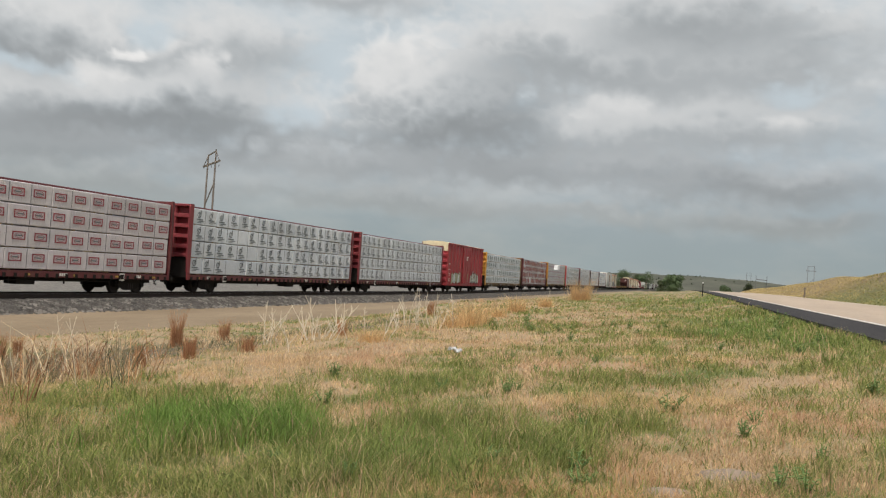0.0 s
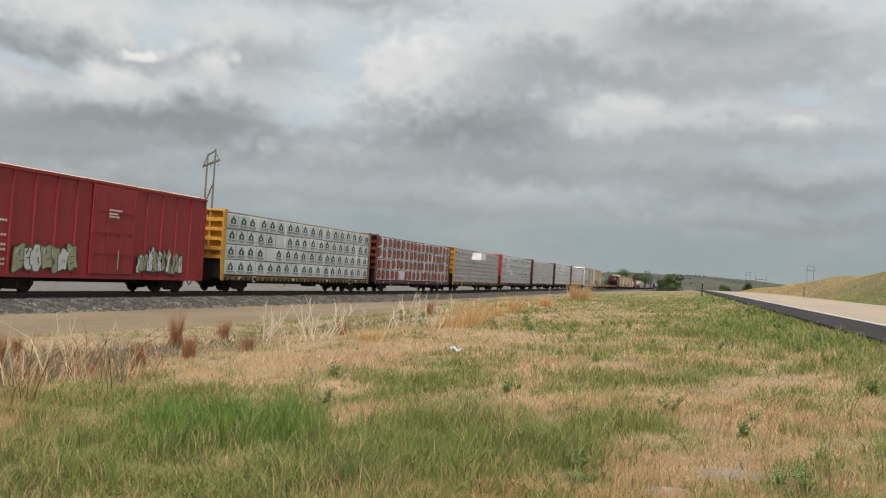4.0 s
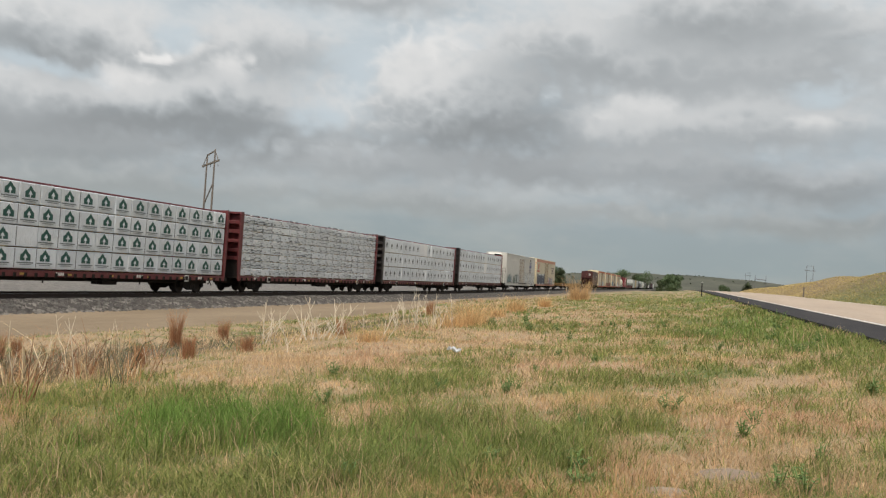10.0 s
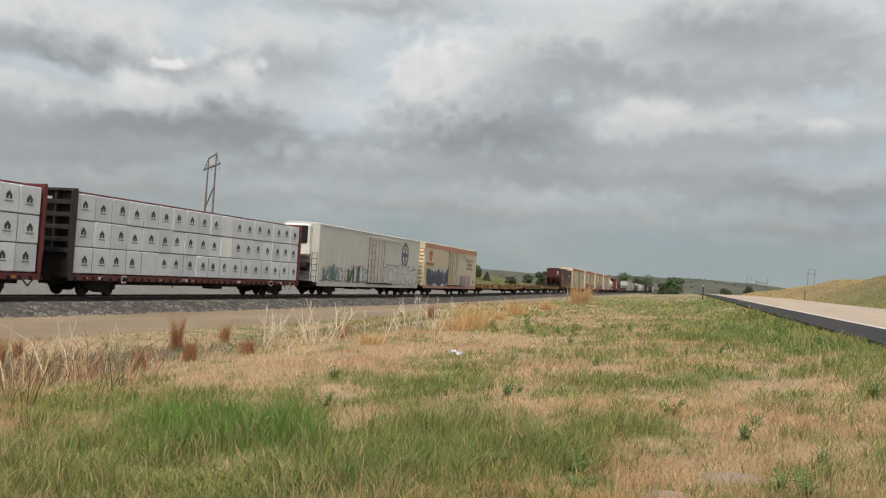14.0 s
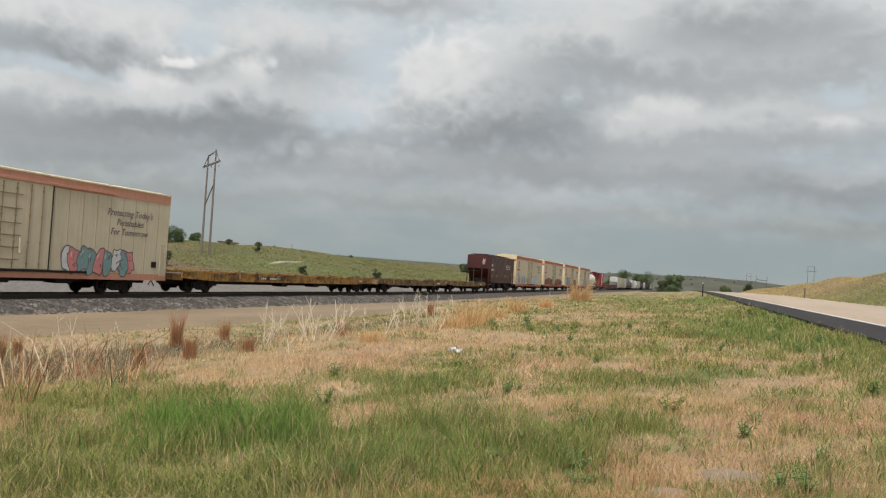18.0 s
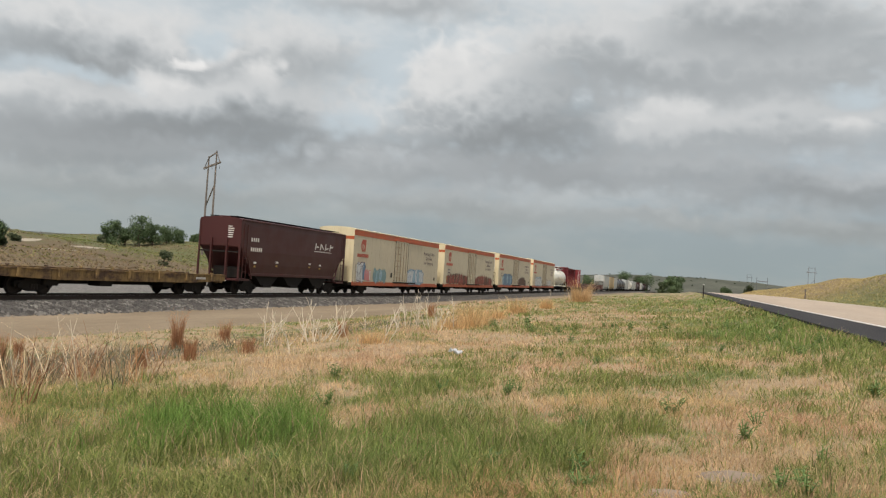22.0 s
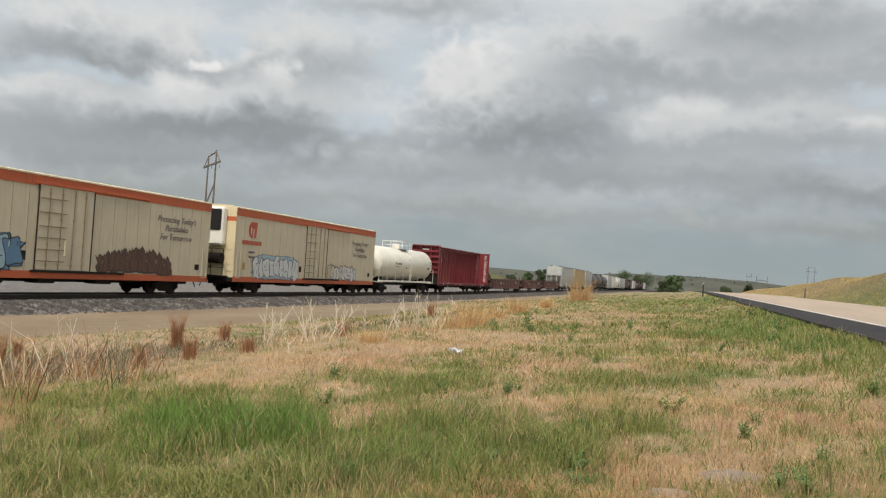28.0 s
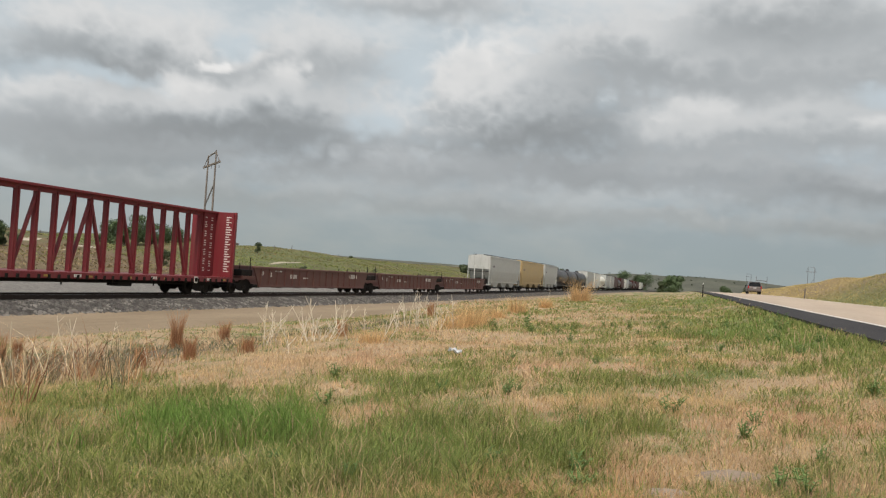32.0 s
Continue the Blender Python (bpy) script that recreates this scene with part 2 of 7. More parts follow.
def ground_material():
    """Prairie soil and thatch: dry and green stretches by the attribute of the sheet, finer mottling by noise."""
    k = Nodes("prairie")
    v = k.coord((1, 1, 1), True)
    lush = k.attr("lush")
    mott = k.noise(v, 0.9, 6, 0.7)
    fine = k.noise(v, 14, 5, 0.75)
    dry = k.mix(fine, (0.26, 0.19, 0.12), (0.50, 0.38, 0.24))
    green = k.mix(fine, (0.09, 0.115, 0.04), (0.22, 0.25, 0.10))
    f = k.math("ADD", lush, k.math("MULTIPLY", k.math("SUBTRACT", mott, 0.5), 1.3))
    col = k.mix(k.ramp(f, (0.3, 0.0), (0.7, 1.0)), dry, green)
    far = k.noise(v, 0.03, 5, 0.65)
    col = k.mix(k.math("MULTIPLY", k.ramp(far, (0.5, 0.0), (0.7, 1.0)), 0.45), col, (0.085, 0.085, 0.035))
    # Far hills are greyer and bluer: distance haze put into the ground colour.
    hazy_hill = k.mix(k.noise(v, 0.16, 8, 0.7), (0.075, 0.080, 0.062), (0.145, 0.142, 0.110))
    hazy_hill = k.mix(k.ramp(k.noise(k.coord((1, 0.35, 1), True), 0.012, 7, 0.7), (0.42, 0.0), (0.62, 0.8)), hazy_hill, (0.055, 0.062, 0.046))
    gully = k.mix(fine, (0.075, 0.062, 0.046), (0.21, 0.175, 0.13))
    col = k.mix(k.math("MULTIPLY", k.attr("gully"), k.ramp(mott, (0.3, 1.0), (0.7, 0.55))), col, gully)
    col = k.mix(k.attr("remote"), col, hazy_hill)
    g = k.ramp(f, (0.35, 0.0), (0.65, 1.0))
    slope = k.mix(g, k.mix(fine, (0.10, 0.074, 0.046), (0.21, 0.160, 0.098)), k.mix(fine, (0.080, 0.092, 0.042), (0.165, 0.175, 0.078)))
    scar = k.ramp(k.noise(v, 0.11, 8, 0.7), (0.50, 0.0), (0.66, 0.75))
    slope = k.mix(scar, slope, k.mix(fine, (0.085, 0.068, 0.045), (0.20, 0.155, 0.10)))
    col = k.mix(k.attr("ridge"), col, slope)
    k.bump(k.noise(v, 5, 6, 0.7), 0.7, 0.08)
    return k.done(col, 0.95, 0, 0.15)


M["prairie"] = ground_material()


def blade_material():
    k = Nodes("grass_blades")
    at = k.n("ShaderNodeAttribute")
    at.attribute_name = "tone"
    tone = at.outputs["Color"]
    isl = k.n("ShaderNodeNewGeometry").outputs["Random Per Island"]
    col = k.mix(k.math("MULTIPLY", isl, 0.2), tone, k.mix(0.5, tone, (0.05, 0.045, 0.02), "MIX"))
    k.put(k.b.inputs["Base Color"], col)
    k.b.inputs["Roughness"].default_value = 0.75
    k.b.inputs["Specular IOR Level"].default_value = 0.2
    tr = k.n("ShaderNodeBsdfTranslucent")
    k.link(col, tr.inputs[0])
    mx = k.n("ShaderNodeMixShader")
    mx.inputs[0].default_value = 0.4
    k.link(k.b.outputs[0], mx.inputs[1]), k.link(tr.outputs[0], mx.inputs[2])
    k.link(mx.outputs[0], k.t.nodes["Material Output"].inputs[0])
    return k.m


M["blades"] = blade_material()


def leaf_material(name, a, b):
    k = Nodes(name)
    isl = k.n("ShaderNodeNewGeometry").outputs["Random Per Island"]
    col = k.mix(isl, a, b)
    k.put(k.b.inputs["Base Color"], col)
    k.b.inputs["Roughness"].default_value = 0.7
    k.b.inputs["Specular IOR Level"].default_value = 0.2
    return k.m


M["leaves"] = leaf_material("leaves", (0.05, 0.08, 0.035), (0.12, 0.165, 0.08))
M["leaves_dark"] = leaf_material("leaves_dark", (0.040, 0.055, 0.028), (0.085, 0.105, 0.052))
M["forb"] = leaf_material("forb", (0.12, 0.20, 0.06), (0.21, 0.31, 0.11))
M["far_wood"] = leaf_material("far_wood", (0.03, 0.045, 0.025), (0.06, 0.08, 0.04))


# ---------------------------------------------------------------- mesh helpers
class Build:
    """Collects faces for one mesh; each face keeps the name of its material."""

    def __init__(self):
        self.v, self.f, self.k, self.mats = [], [], [], []

    def slot(self, mat):
        if mat not in self.mats:
            self.mats.append(mat)
        return self.mats.index(mat)

    def add(self, verts, faces, mat):
        o, s = len(self.v), self.slot(mat)
        self.v += [tuple(p) for p in verts]
        self.f += [tuple(o + i for i in q) for q in faces]
        self.k += [s] * len(faces)

    def box(self, x0, x1, y0, y1, z0, z1, mat, b=0.0):
        if b <= 0:
            vs = [(x, y, z) for z in (z0, z1) for y in (y0, y1) for x in (x0, x1)]
            self.add(vs, [(0, 2, 3, 1), (4, 5, 7, 6), (0, 1, 5, 4), (2, 6, 7, 3), (0, 4, 6, 2), (1, 3, 7, 5)], mat)
            return
        vs, fs, idx = [], [], {}
        for i, x in enumerate((x0, x1)):
            for j, y in enumerate((y0, y1)):
                for k, z in enumerate((z0, z1)):
                    sx, sy, sz = (b if i == 0 else -b), (b if j == 0 else -b), (b if k == 0 else -b)
                    for a, p in enumerate(((x, y + sy, z + sz), (x + sx, y, z + sz), (x + sx, y + sy, z))):
                        idx[i, j, k, a] = len(vs)
                        vs.append(p)
        q = lambda *c: fs.append(tuple(idx[e] for e in c))
        for i in (0, 1):
            q((i, 0, 0, 0), (i, 1, 0, 0), (i, 1, 1, 0), (i, 0, 1, 0))
            q((0, i, 0, 1), (1, i, 0, 1), (1, i, 1, 1), (0, i, 1, 1))
            q((0, 0, i, 2), (1, 0, i, 2), (1, 1, i, 2), (0, 1, i, 2))
            for j in (0, 1):
                q((i, j, 0, 0), (i, j, 1, 0), (i, j, 1, 1), (i, j, 0, 1))
                q((i, 0, j, 0), (i, 1, j, 0), (i, 1, j, 2), (i, 0, j, 2))
                q((0, i, j, 1), (1, i, j, 1), (1, i, j, 2), (0, i, j, 2))
                for k in (0, 1):
                    q((i, j, k, 0), (i, j, k, 1), (i, j, k, 2))
        self.add(vs, fs, mat)

    def beam(self, p, q, w, h, mat, up=(0, 0, 1)):
        """A bar of section w x h from p to q."""
        p, q = Vector(p), Vector(q)
        d = (q - p).normalized()
        u = Vector(up)
        if abs(d.dot(u)) > 0.98:
            u = Vector((1, 0, 0))
        s = d.cross(u).normalized() * (w / 2)
        t = s.cross(d).normalized() * (h / 2)
        vs = [e + a * s + b * t for e in (p, q) for a, b in ((-1, -1), (1, -1), (1, 1), (-1, 1))]
        self.add(vs, [(3, 2, 1, 0), (4, 5, 6, 7), (0, 1, 5, 4), (1, 2, 6, 5), (2, 3, 7, 6), (3, 0, 4, 7)], mat)

    def tube(self, p, q, r0, r1, n, mat, caps=True):
        p, q = Vector(p), Vector(q)
        d = (q - p).normalized()
        u = Vector((0, 0, 1)) if abs(d.z) < 0.9 else Vector((1, 0, 0))
        s = d.cross(u).normalized()
        t = s.cross(d)
        ang = [2 * math.pi * i / n for i in range(n)]
        vs = [e + (s * math.cos(a) + t * math.sin(a)) * r for e, r in ((p, r0), (q, r1)) for a in ang]
        fs = [(i, (i + 1) % n, n + (i + 1) % n, n + i) for i in range(n)]
        if caps:
            fs += [tuple(range(n))[::-1], tuple(range(n, 2 * n))]
        self.add(vs, fs, mat)

    def lathe(self, profile, n, mat, axis="y", at=(0, 0, 0)):
        """profile: (along, radius) pairs, turned round the axis."""
        vs, fs = [], []
        for a, r in profile:
            for i in range(n):
                c, s = math.cos(2 * math.pi * i / n) * r, math.sin(2 * math.pi * i / n) * r
                p = {"y": (c, a, s), "x": (a, c, s), "z": (c, s, a)}[axis]
                vs.append((p[0] + at[0], p[1] + at[1], p[2] + at[2]))
        for j in range(len(profile) - 1):
            fs += [(j * n + i, j * n + (i + 1) % n, (j + 1) * n + (i + 1) % n, (j + 1) * n + i) for i in range(n)]
        fs += [tuple(range(n)), tuple(range((len(profile) - 1) * n, len(profile) * n))]
        self.add(vs, fs, mat)

    def prism(self, outline, a0, a1, axis, mat):
        """A closed outline in two coordinates, pushed out along the axis ('x', 'y' or 'z')."""
        n = len(outline)
        place = {"x": lambda a, p: (a, p[0], p[1]), "y": lambda a, p: (p[0], a, p[1]), "z": lambda a, p: (p[0], p[1], a)}[axis]
        vs = [place(a, p) for a in (a0, a1) for p in outline]
        fs = [(i, (i + 1) % n, n + (i + 1) % n, n + i) for i in range(n)]
        fs += [tuple(range(n))[::-1], tuple(range(n, 2 * n))]
        self.add(vs, fs, mat)

    def mesh(self, name, smooth=False):
        me = bpy.data.meshes.new(name)
        me.from_pydata(self.v, [], self.f)
        for m in self.mats:
            me.materials.append(M[m])
        me.polygons.foreach_set("material_index", np.array(self.k, dtype=np.int32))
        if smooth:
            me.polygons.foreach_set("use_smooth", np.ones(len(self.f), dtype=bool))
        bm = bmesh.new()
        bm.from_mesh(me)
        bmesh.ops.recalc_face_normals(bm, faces=bm.faces)
        bm.to_mesh(me)
        bm.free()
        return me


def part(name, b, parent=None, label="", smooth=False):
    """Links a Build (or a ready mesh) as one object, under a thing or a part."""
    ob = new(name, b.mesh(name, smooth) if isinstance(b, Build) else b)
    ob.parent = parent
    if label:
        ob["label"] = label
    return ob


def empty(name):
    return new(name)


def ribbon(name, rows, mats_of, kind="structure", label="", category=""):
    """A sheet from rows of points; mats_of(j) names the material of strip j."""
    b = Build()
    n = len(rows[0])
    for j in range(n - 1):
        vs = [p for r in rows for p in (r[j], r[j + 1])]
        b.add(vs, [(2 * i, 2 * i + 1, 2 * i + 3, 2 * i + 2) for i in range(len(rows) - 1)], mats_of(j))
    ob = part(name, b)
    return tagged(ob, label, category, "", kind)


# ---------------------------------------------------------------- the plan: railway line, highway, relief
SPEED = 15.94                                     # metres a second, towards -s
SS = np.arange(-700.0, 1400.0, 2.0)
_k = np.interp(SS, [-2, 0, 60, 120, 170, 230, 300, 450, 600], [0, 0.00038, 0.00059, 0.000172, 0.000167, 0.000109, 0.000027, 0.000013, 0])
_i0 = int(np.searchsorted(SS, 30))
TH = np.cumsum(_k) * 2
TH -= TH[_i0]
TX = -np.cumsum(np.sin(TH)) * 2
TX += -29.08 - 1.55 - TX[_i0]
TY = np.cumsum(np.cos(TH)) * 2
TY += 30 - TY[_i0]
TZ = np.cumsum(np.interp(SS, [-10, 0, 60, 120, 250, 400], [0, -0.00257, -0.00278, 0.00522, 0.00022, 0])) * 2
TZ -= TZ[_i0]
TZ += np.interp(SS, [25, 40, 60, 115, 220], [-0.17, -0.11, -0.01, 0.05, 0])


def line_at(s):
    """The railway's centre line at s metres: x, y, z of the rail tops and the heading."""
    return tuple(float(np.interp(s, SS, a)) for a in (TX, TY, TZ, TH))


def on_line(s):
    x, y, z, th = line_at(s)
    return Matrix.Translation((x, y, z)) @ Matrix.Rotation(th, 4, "Z")


B = radians(3.73)                                 # the highway's heading, west of the line's


def lateral(x, y):
    """Metres from the railway's centre line, towards the highway."""
    return (x - np.interp(y, TY, TX)) * np.cos(np.interp(y, TY, TH))


def road_rl(x, y):
    return x * math.cos(B) + y * math.sin(B), -x * math.sin(B) + y * math.cos(B)


def road_xy(r, l):
    return r * math.cos(B) - l * math.sin(B), r * math.sin(B) + l * math.cos(B)


LS = [-3000, -200, 0, 110, 150, 190, 260, 400, 700, 3000]
LZ = [-1.2, -0.9, 0, 0.627, 0.74, 0.68, 0.1, -1.6, -3.5, -4]


def road_z(r, l):
    return 1.18 + np.interp(l, LS, LZ) + 0.0175 * (np.clip(r, 3.4, 12.3) - 3.4)


def lerp(a, b, f):
    return a + (b - a) * f


def smooth(a, b, x):
    f = np.clip((x - a) / (b - a), 0, 1)
    return f * f * (3 - 2 * f)


def wave(x, y, size, seed):
    """Cheap smooth relief: a few crossing sines."""
    o = seed * 1.7
    return (np.sin(x / size + 2.1 * o) * np.cos(y / size * 0.83 + o) + 0.6 * np.sin((x * 0.6 + y * 1.1) / size * 1.9 + 3 * o)
            + 0.35 * np.sin((x * 1.3 - y * 0.7) / size * 3.7 + o)) / 1.6


def ground_z(x, y):
    x, y = np.asarray(x, float), np.asarray(y, float)
    u = lateral(x, y)
    r, l = road_rl(x, y)
    zt = np.interp(y, TY, TZ)
    rz = road_z(r, l)
    # field between the service road and the highway: dip, berm, verge
    low = zt - 0.72
    w = u - 11.0
    span = np.maximum(4.0, w + (2.6 - r))
    f = np.clip(w / span, 0, 1)
    crown = np.interp(f, [0, 0.12, 0.30, 0.48, 0.75, 0.93, 1.0], [0, -0.08, 0.22, 0.60, 0.74, 0.86, 0.96])
    crest = np.interp(f, [0, 0.10, 0.22, 0.48, 0.75, 0.93, 1.0], [0, 0.16, 0.50, 0.64, 0.75, 0.86, 0.96])
    crown = crown + (crest - crown) * smooth(24, 52, y)
    crown = crown + (0.07 * np.exp(-((f - 0.12) / 0.06) ** 2) - 0.17 * np.exp(-((f - 0.42) / 0.12) ** 2)) * smooth(23, 13, y)
    field = low + crown * (rz - 0.06 - low) + 0.05 * wave(x, y, 1.7, 1) * smooth(0, 0.15, f) + 0.07 * wave(x, y, 6, 2)
    # beyond the highway: ditch and bank
    ridge = np.interp(l, [-400, 0, 110, 122, 145, 156, 175, 213, 250, 285, 380, 3000], [4.0, 4.0, 3.8, 3.6, 3.5, 3.1, 2.8, 2.4, 2.6, 2.5, 0.8, 0])
    bank = rz - 0.25 * smooth(12.4, 14, r) + (ridge + 0.25 * wave(x, y, 14, 3)) * smooth(14.5, 25, r) - 0.3 * smooth(30, 80, r) * ridge
    near = np.where(r > 2.6, np.where(r > 12.4, bank, rz - 0.10), field)
    # beyond the railway: level strip, then the prairie ridge
    v = -u
    rise = np.interp(y, [-300, 60, 107, 128, 140, 152, 164, 203, 216, 250, 312, 345, 385, 430, 500, 600, 1200], [5.0, 5.4, 5.0, 3.9, 3.7, 5.0, 6.3, 6.4, 5.3, 5.1, 5.5, 6.0, 4.9, 3.2, 1.5, 1.0, 1.0])
    west = zt - 0.75 + rise * smooth(14, 78, v) + (0.5 * wave(x, y, 16, 4) + 0.20 * wave(x, y, 5, 5) + 0.2 * wave(x, y, 8.3, 2)) * smooth(14, 50, v) - 1.2 * smooth(95, 160, v)
    z = np.where(u < 0, west, near)
    z = np.where((u >= 0) & (u < 11.0), low, z)
    # the valley and the far ridge
    d = np.hypot(x, y)
    z = z - 3.0 * smooth(260, 700, d) * (u > -40) + (26 + 1.5 * wave(x, y, 420, 6) + 1.6 * wave(x, y, 130, 3)) * smooth(700, 1900, d) + 12 * smooth(1900, 3800, d)
    z = z + np.interp(x, [-1100, -900, -620, -460, -390, -270, -156, -79, 33, 93, 140], [9, 5, -5, -12, -12, -3, 3, 9, 5, 0, 6]) * smooth(700, 1700, d) * (y > 0)
    return z


def ground_at(x, y):
    return float(ground_z(x, y))


LATTICE = np.random.default_rng(2).random((256, 256))


def grain(x, y, size, seed=0, octaves=4, gain=0.5):
    """Smooth random relief between about -1 and 1, with finer octaves on top."""
    x, y = np.asarray(x, float) / size + seed * 17.3, np.asarray(y, float) / size + seed * 9.7
    total, amp, norm = 0.0, 1.0, 0.0
    for k in range(octaves):
        i, j = np.floor(x).astype(int), np.floor(y).astype(int)
        f, g = x - i, y - j
        f, g = f * f * f * (f * (6 * f - 15) + 10), g * g * g * (g * (6 * g - 15) + 10)
        a, b = LATTICE[i % 256, j % 256], LATTICE[(i + 1) % 256, j % 256]
        c, d = LATTICE[i % 256, (j + 1) % 256], LATTICE[(i + 1) % 256, (j + 1) % 256]
        total = total + amp * (lerp(lerp(a, b, f), lerp(c, d, f), g) * 2 - 1)
        norm += amp
        x, y, amp = x * 2.03 + 31.7, y * 2.03 + 11.3, amp * gain
    return total / norm * 1.6


# green and dry patches of the field: place, spread across and along the view from the road bend, strength
GREEN_NEAR = ((-3.8, 6.0, 0.55, 1.05, 0.50), (-5.3, 7.7, 0.42, 1.32, 0.35), (-3.5, 6.7, 0.19, 0.83, 0.50), (-4.0, 4.4, 0.45, 0.87, 0.14), (-4.2, 5.2, 0.64, 0.89, 0.06), (-5.3, 6.1, 0.47, 0.80, 0.10),
              (-4.1, 8.6, 0.67, 0.65, 0.32), (-3.3, 8.6, 0.35, 0.52, 0.22), (-5.9, 9.6, 0.18, 0.93, 0.35), (-2.4, 6.5, 0.49, 1.39, 0.18), (-2.3, 5.3, 0.60, 0.96, 0.26), (-1.6, 6.0, 0.65, 1.01, 0.24),
              (-0.7, 7.6, 0.29, 1.03, 0.16), (-0.6, 10.5, 0.33, 1.45, 0.14), (-1.0, 5.9, 0.23, 0.50, 0.28), (0.4, 5.4, 0.27, 0.35, 0.20), (1.3, 9.6, 0.16, 0.92, 0.16), (-5.0, 5.5, 0.19, 0.72, 0.15))
GREEN_FAR = ((-3.7, 12.6, 0.59, 1.35, 0.28), (-3.1, 9.4, 0.38, 0.62, 0.26), (-2.6, 10.2, 0.27, 1.16, 0.22), (-1.7, 10.2, 0.39, 1.34, 0.26), (-2.2, 14.9, 0.68, 2.44, 0.22), (0.7, 26.2, 1.50, 9.16, 0.40), (1.2, 16.7, 0.85, 1.92, 0.40),
             (-0.6, 21.2, 1.22, 2.05, 0.38), (1.4, 13.1, 0.67, 1.71, 0.16), (-7.0, 60.4, 4.65, 18.2, 0.30), (-1.9, 29.0, 1.11, 3.00, 0.20), (-5.4, 23.4, 0.61, 3.13, 0.25), (-1.6, 63.0, 2.01, 20.1, 0.30), (-4.5, 24.7, 0.64, 3.18, 0.18))
DRY_NEAR = ((-5.8, 8.7, 0.37, 0.87, -0.50), (-0.6, 8.9, 0.63, 1.41, -0.15), (-0.1, 7.6, 0.39, 1.95, -0.32), (0.9, 7.8, 0.60, 1.76, -0.22), (-0.6, 5.6, 0.43, 0.55, -0.12), (-0.1, 5.8, 0.56, 0.75, -0.22), (-2.0, 7.7, 0.56, 0.58, -0.22),
            (-3.1, 6.9, 0.39, 0.50, -0.22), (0.9, 10.3, 0.40, 0.84, -0.22), (-3.2, 4.4, 0.31, 0.33, -0.35), (-2.6, 4.4, 0.32, 0.30, -0.22), (-8.8, 9.7, 1.34, 2.5, -0.25), (-2.6, 4.8, 0.21, 0.37, -0.15), (-1.4, 6.9, 0.32, 0.51, -0.12))
DRY_FAR = ((-5.2, 11.6, 1.54, 1.82, -0.50), (-5.7, 10.6, 0.84, 1.76, -0.50), (-5.6, 15.1, 1.95, 1.41, -0.40), (-3.8, 16.7, 0.99, 2.03, -0.42), (-1.4, 12.1, 0.70, 1.08, -0.26), (-0.1, 13.3, 0.59, 1.88, -0.36), (-4.4, 33.0, 2.33, 4.90, -0.22),
           (-1.6, 18.1, 0.70, 1.85, -0.20), (-2.3, 11.7, 0.30, 0.65, -0.25), (-5.6, 19.9, 1.05, 1.72, -0.25), (-2.0, 45.6, 1.75, 5.55, -0.15), (0.9, 13.2, 0.51, 1.04, -0.15), (-13, 20, 5, 8, -0.35), (-11, 55, 4, 25, -0.15))


def patchy(x, y):
    """How green the field is without its small clumps."""
    x, y = np.asarray(x, float), np.asarray(y, float)
    g = 0.476 + 0.05 * grain(x, y, 3.1, 8)
    for cx, cy, rx, ry, a in GREEN_NEAR + GREEN_FAR + DRY_NEAR + DRY_FAR:
        d = math.hypot(cx, cy)
        ux, uy = cx / d, cy / d
        along, across = (x - cx) * ux + (y - cy) * uy, (x - cx) * uy - (y - cy) * ux
        g = g + 0.62 * a * np.exp(-(across / (rx * 1.15)) ** 2 - (along / (ry * 1.1)) ** 2)
    u = lateral(x, y)
    return g - 0.05 * smooth(9.4, 10.2, u) * smooth(13.2, 12.0, u)


def gully_at(x, y):
    """Where the bare wash behind the berm lies."""
    w = lateral(x, y) - 11.0
    return smooth(0.8, 2.6, w) * smooth(11.9, 9.6, w) * smooth(29, 21, y) * smooth(2, 8, y)


def lush_at(x, y):
    """How green the field is, from 0 to 1."""
    return np.clip(patchy(x, y) + 0.26 * grain(x, y, 0.22, 4, 3) + 0.25 * grain(x, y, 0.6, 7, 3) + 0.07 * grain(x, y, 1.9, 5, 2), 0, 1)


# ---------------------------------------------------------------- sky backdrop
# cloud banks, back to front: azimuth west of the line and elevation at the start, their half sizes, brightness of top and base, softness of the edge
LOW_BANKS = ((-0.5, 6.7, 6.9, 1.2, 0.46, 0.31, 0.90), (14.7, 7.2, 5.4, 0.8, 0.46, 0.34, 0.90), (24.2, 6.6, 8.1, 1.2, 0.47, 0.38, 0.95), (43.5, 6.4, 7.6, 1.4, 0.52, 0.34, 0.80), (39.8, 4.4, 8.9, 0.9, 0.45, 0.37, 0.95),
             (6.9, 7.8, 5.1, 1.1, 0.50, 0.37, 0.90), (-2.2, 4.3, 5.9, 0.7, 0.42, 0.33, 0.95), (20.4, 4.5, 8.7, 0.7, 0.44, 0.36, 0.95), (7.8, 4.8, 4.1, 0.5, 0.46, 0.40, 0.95))
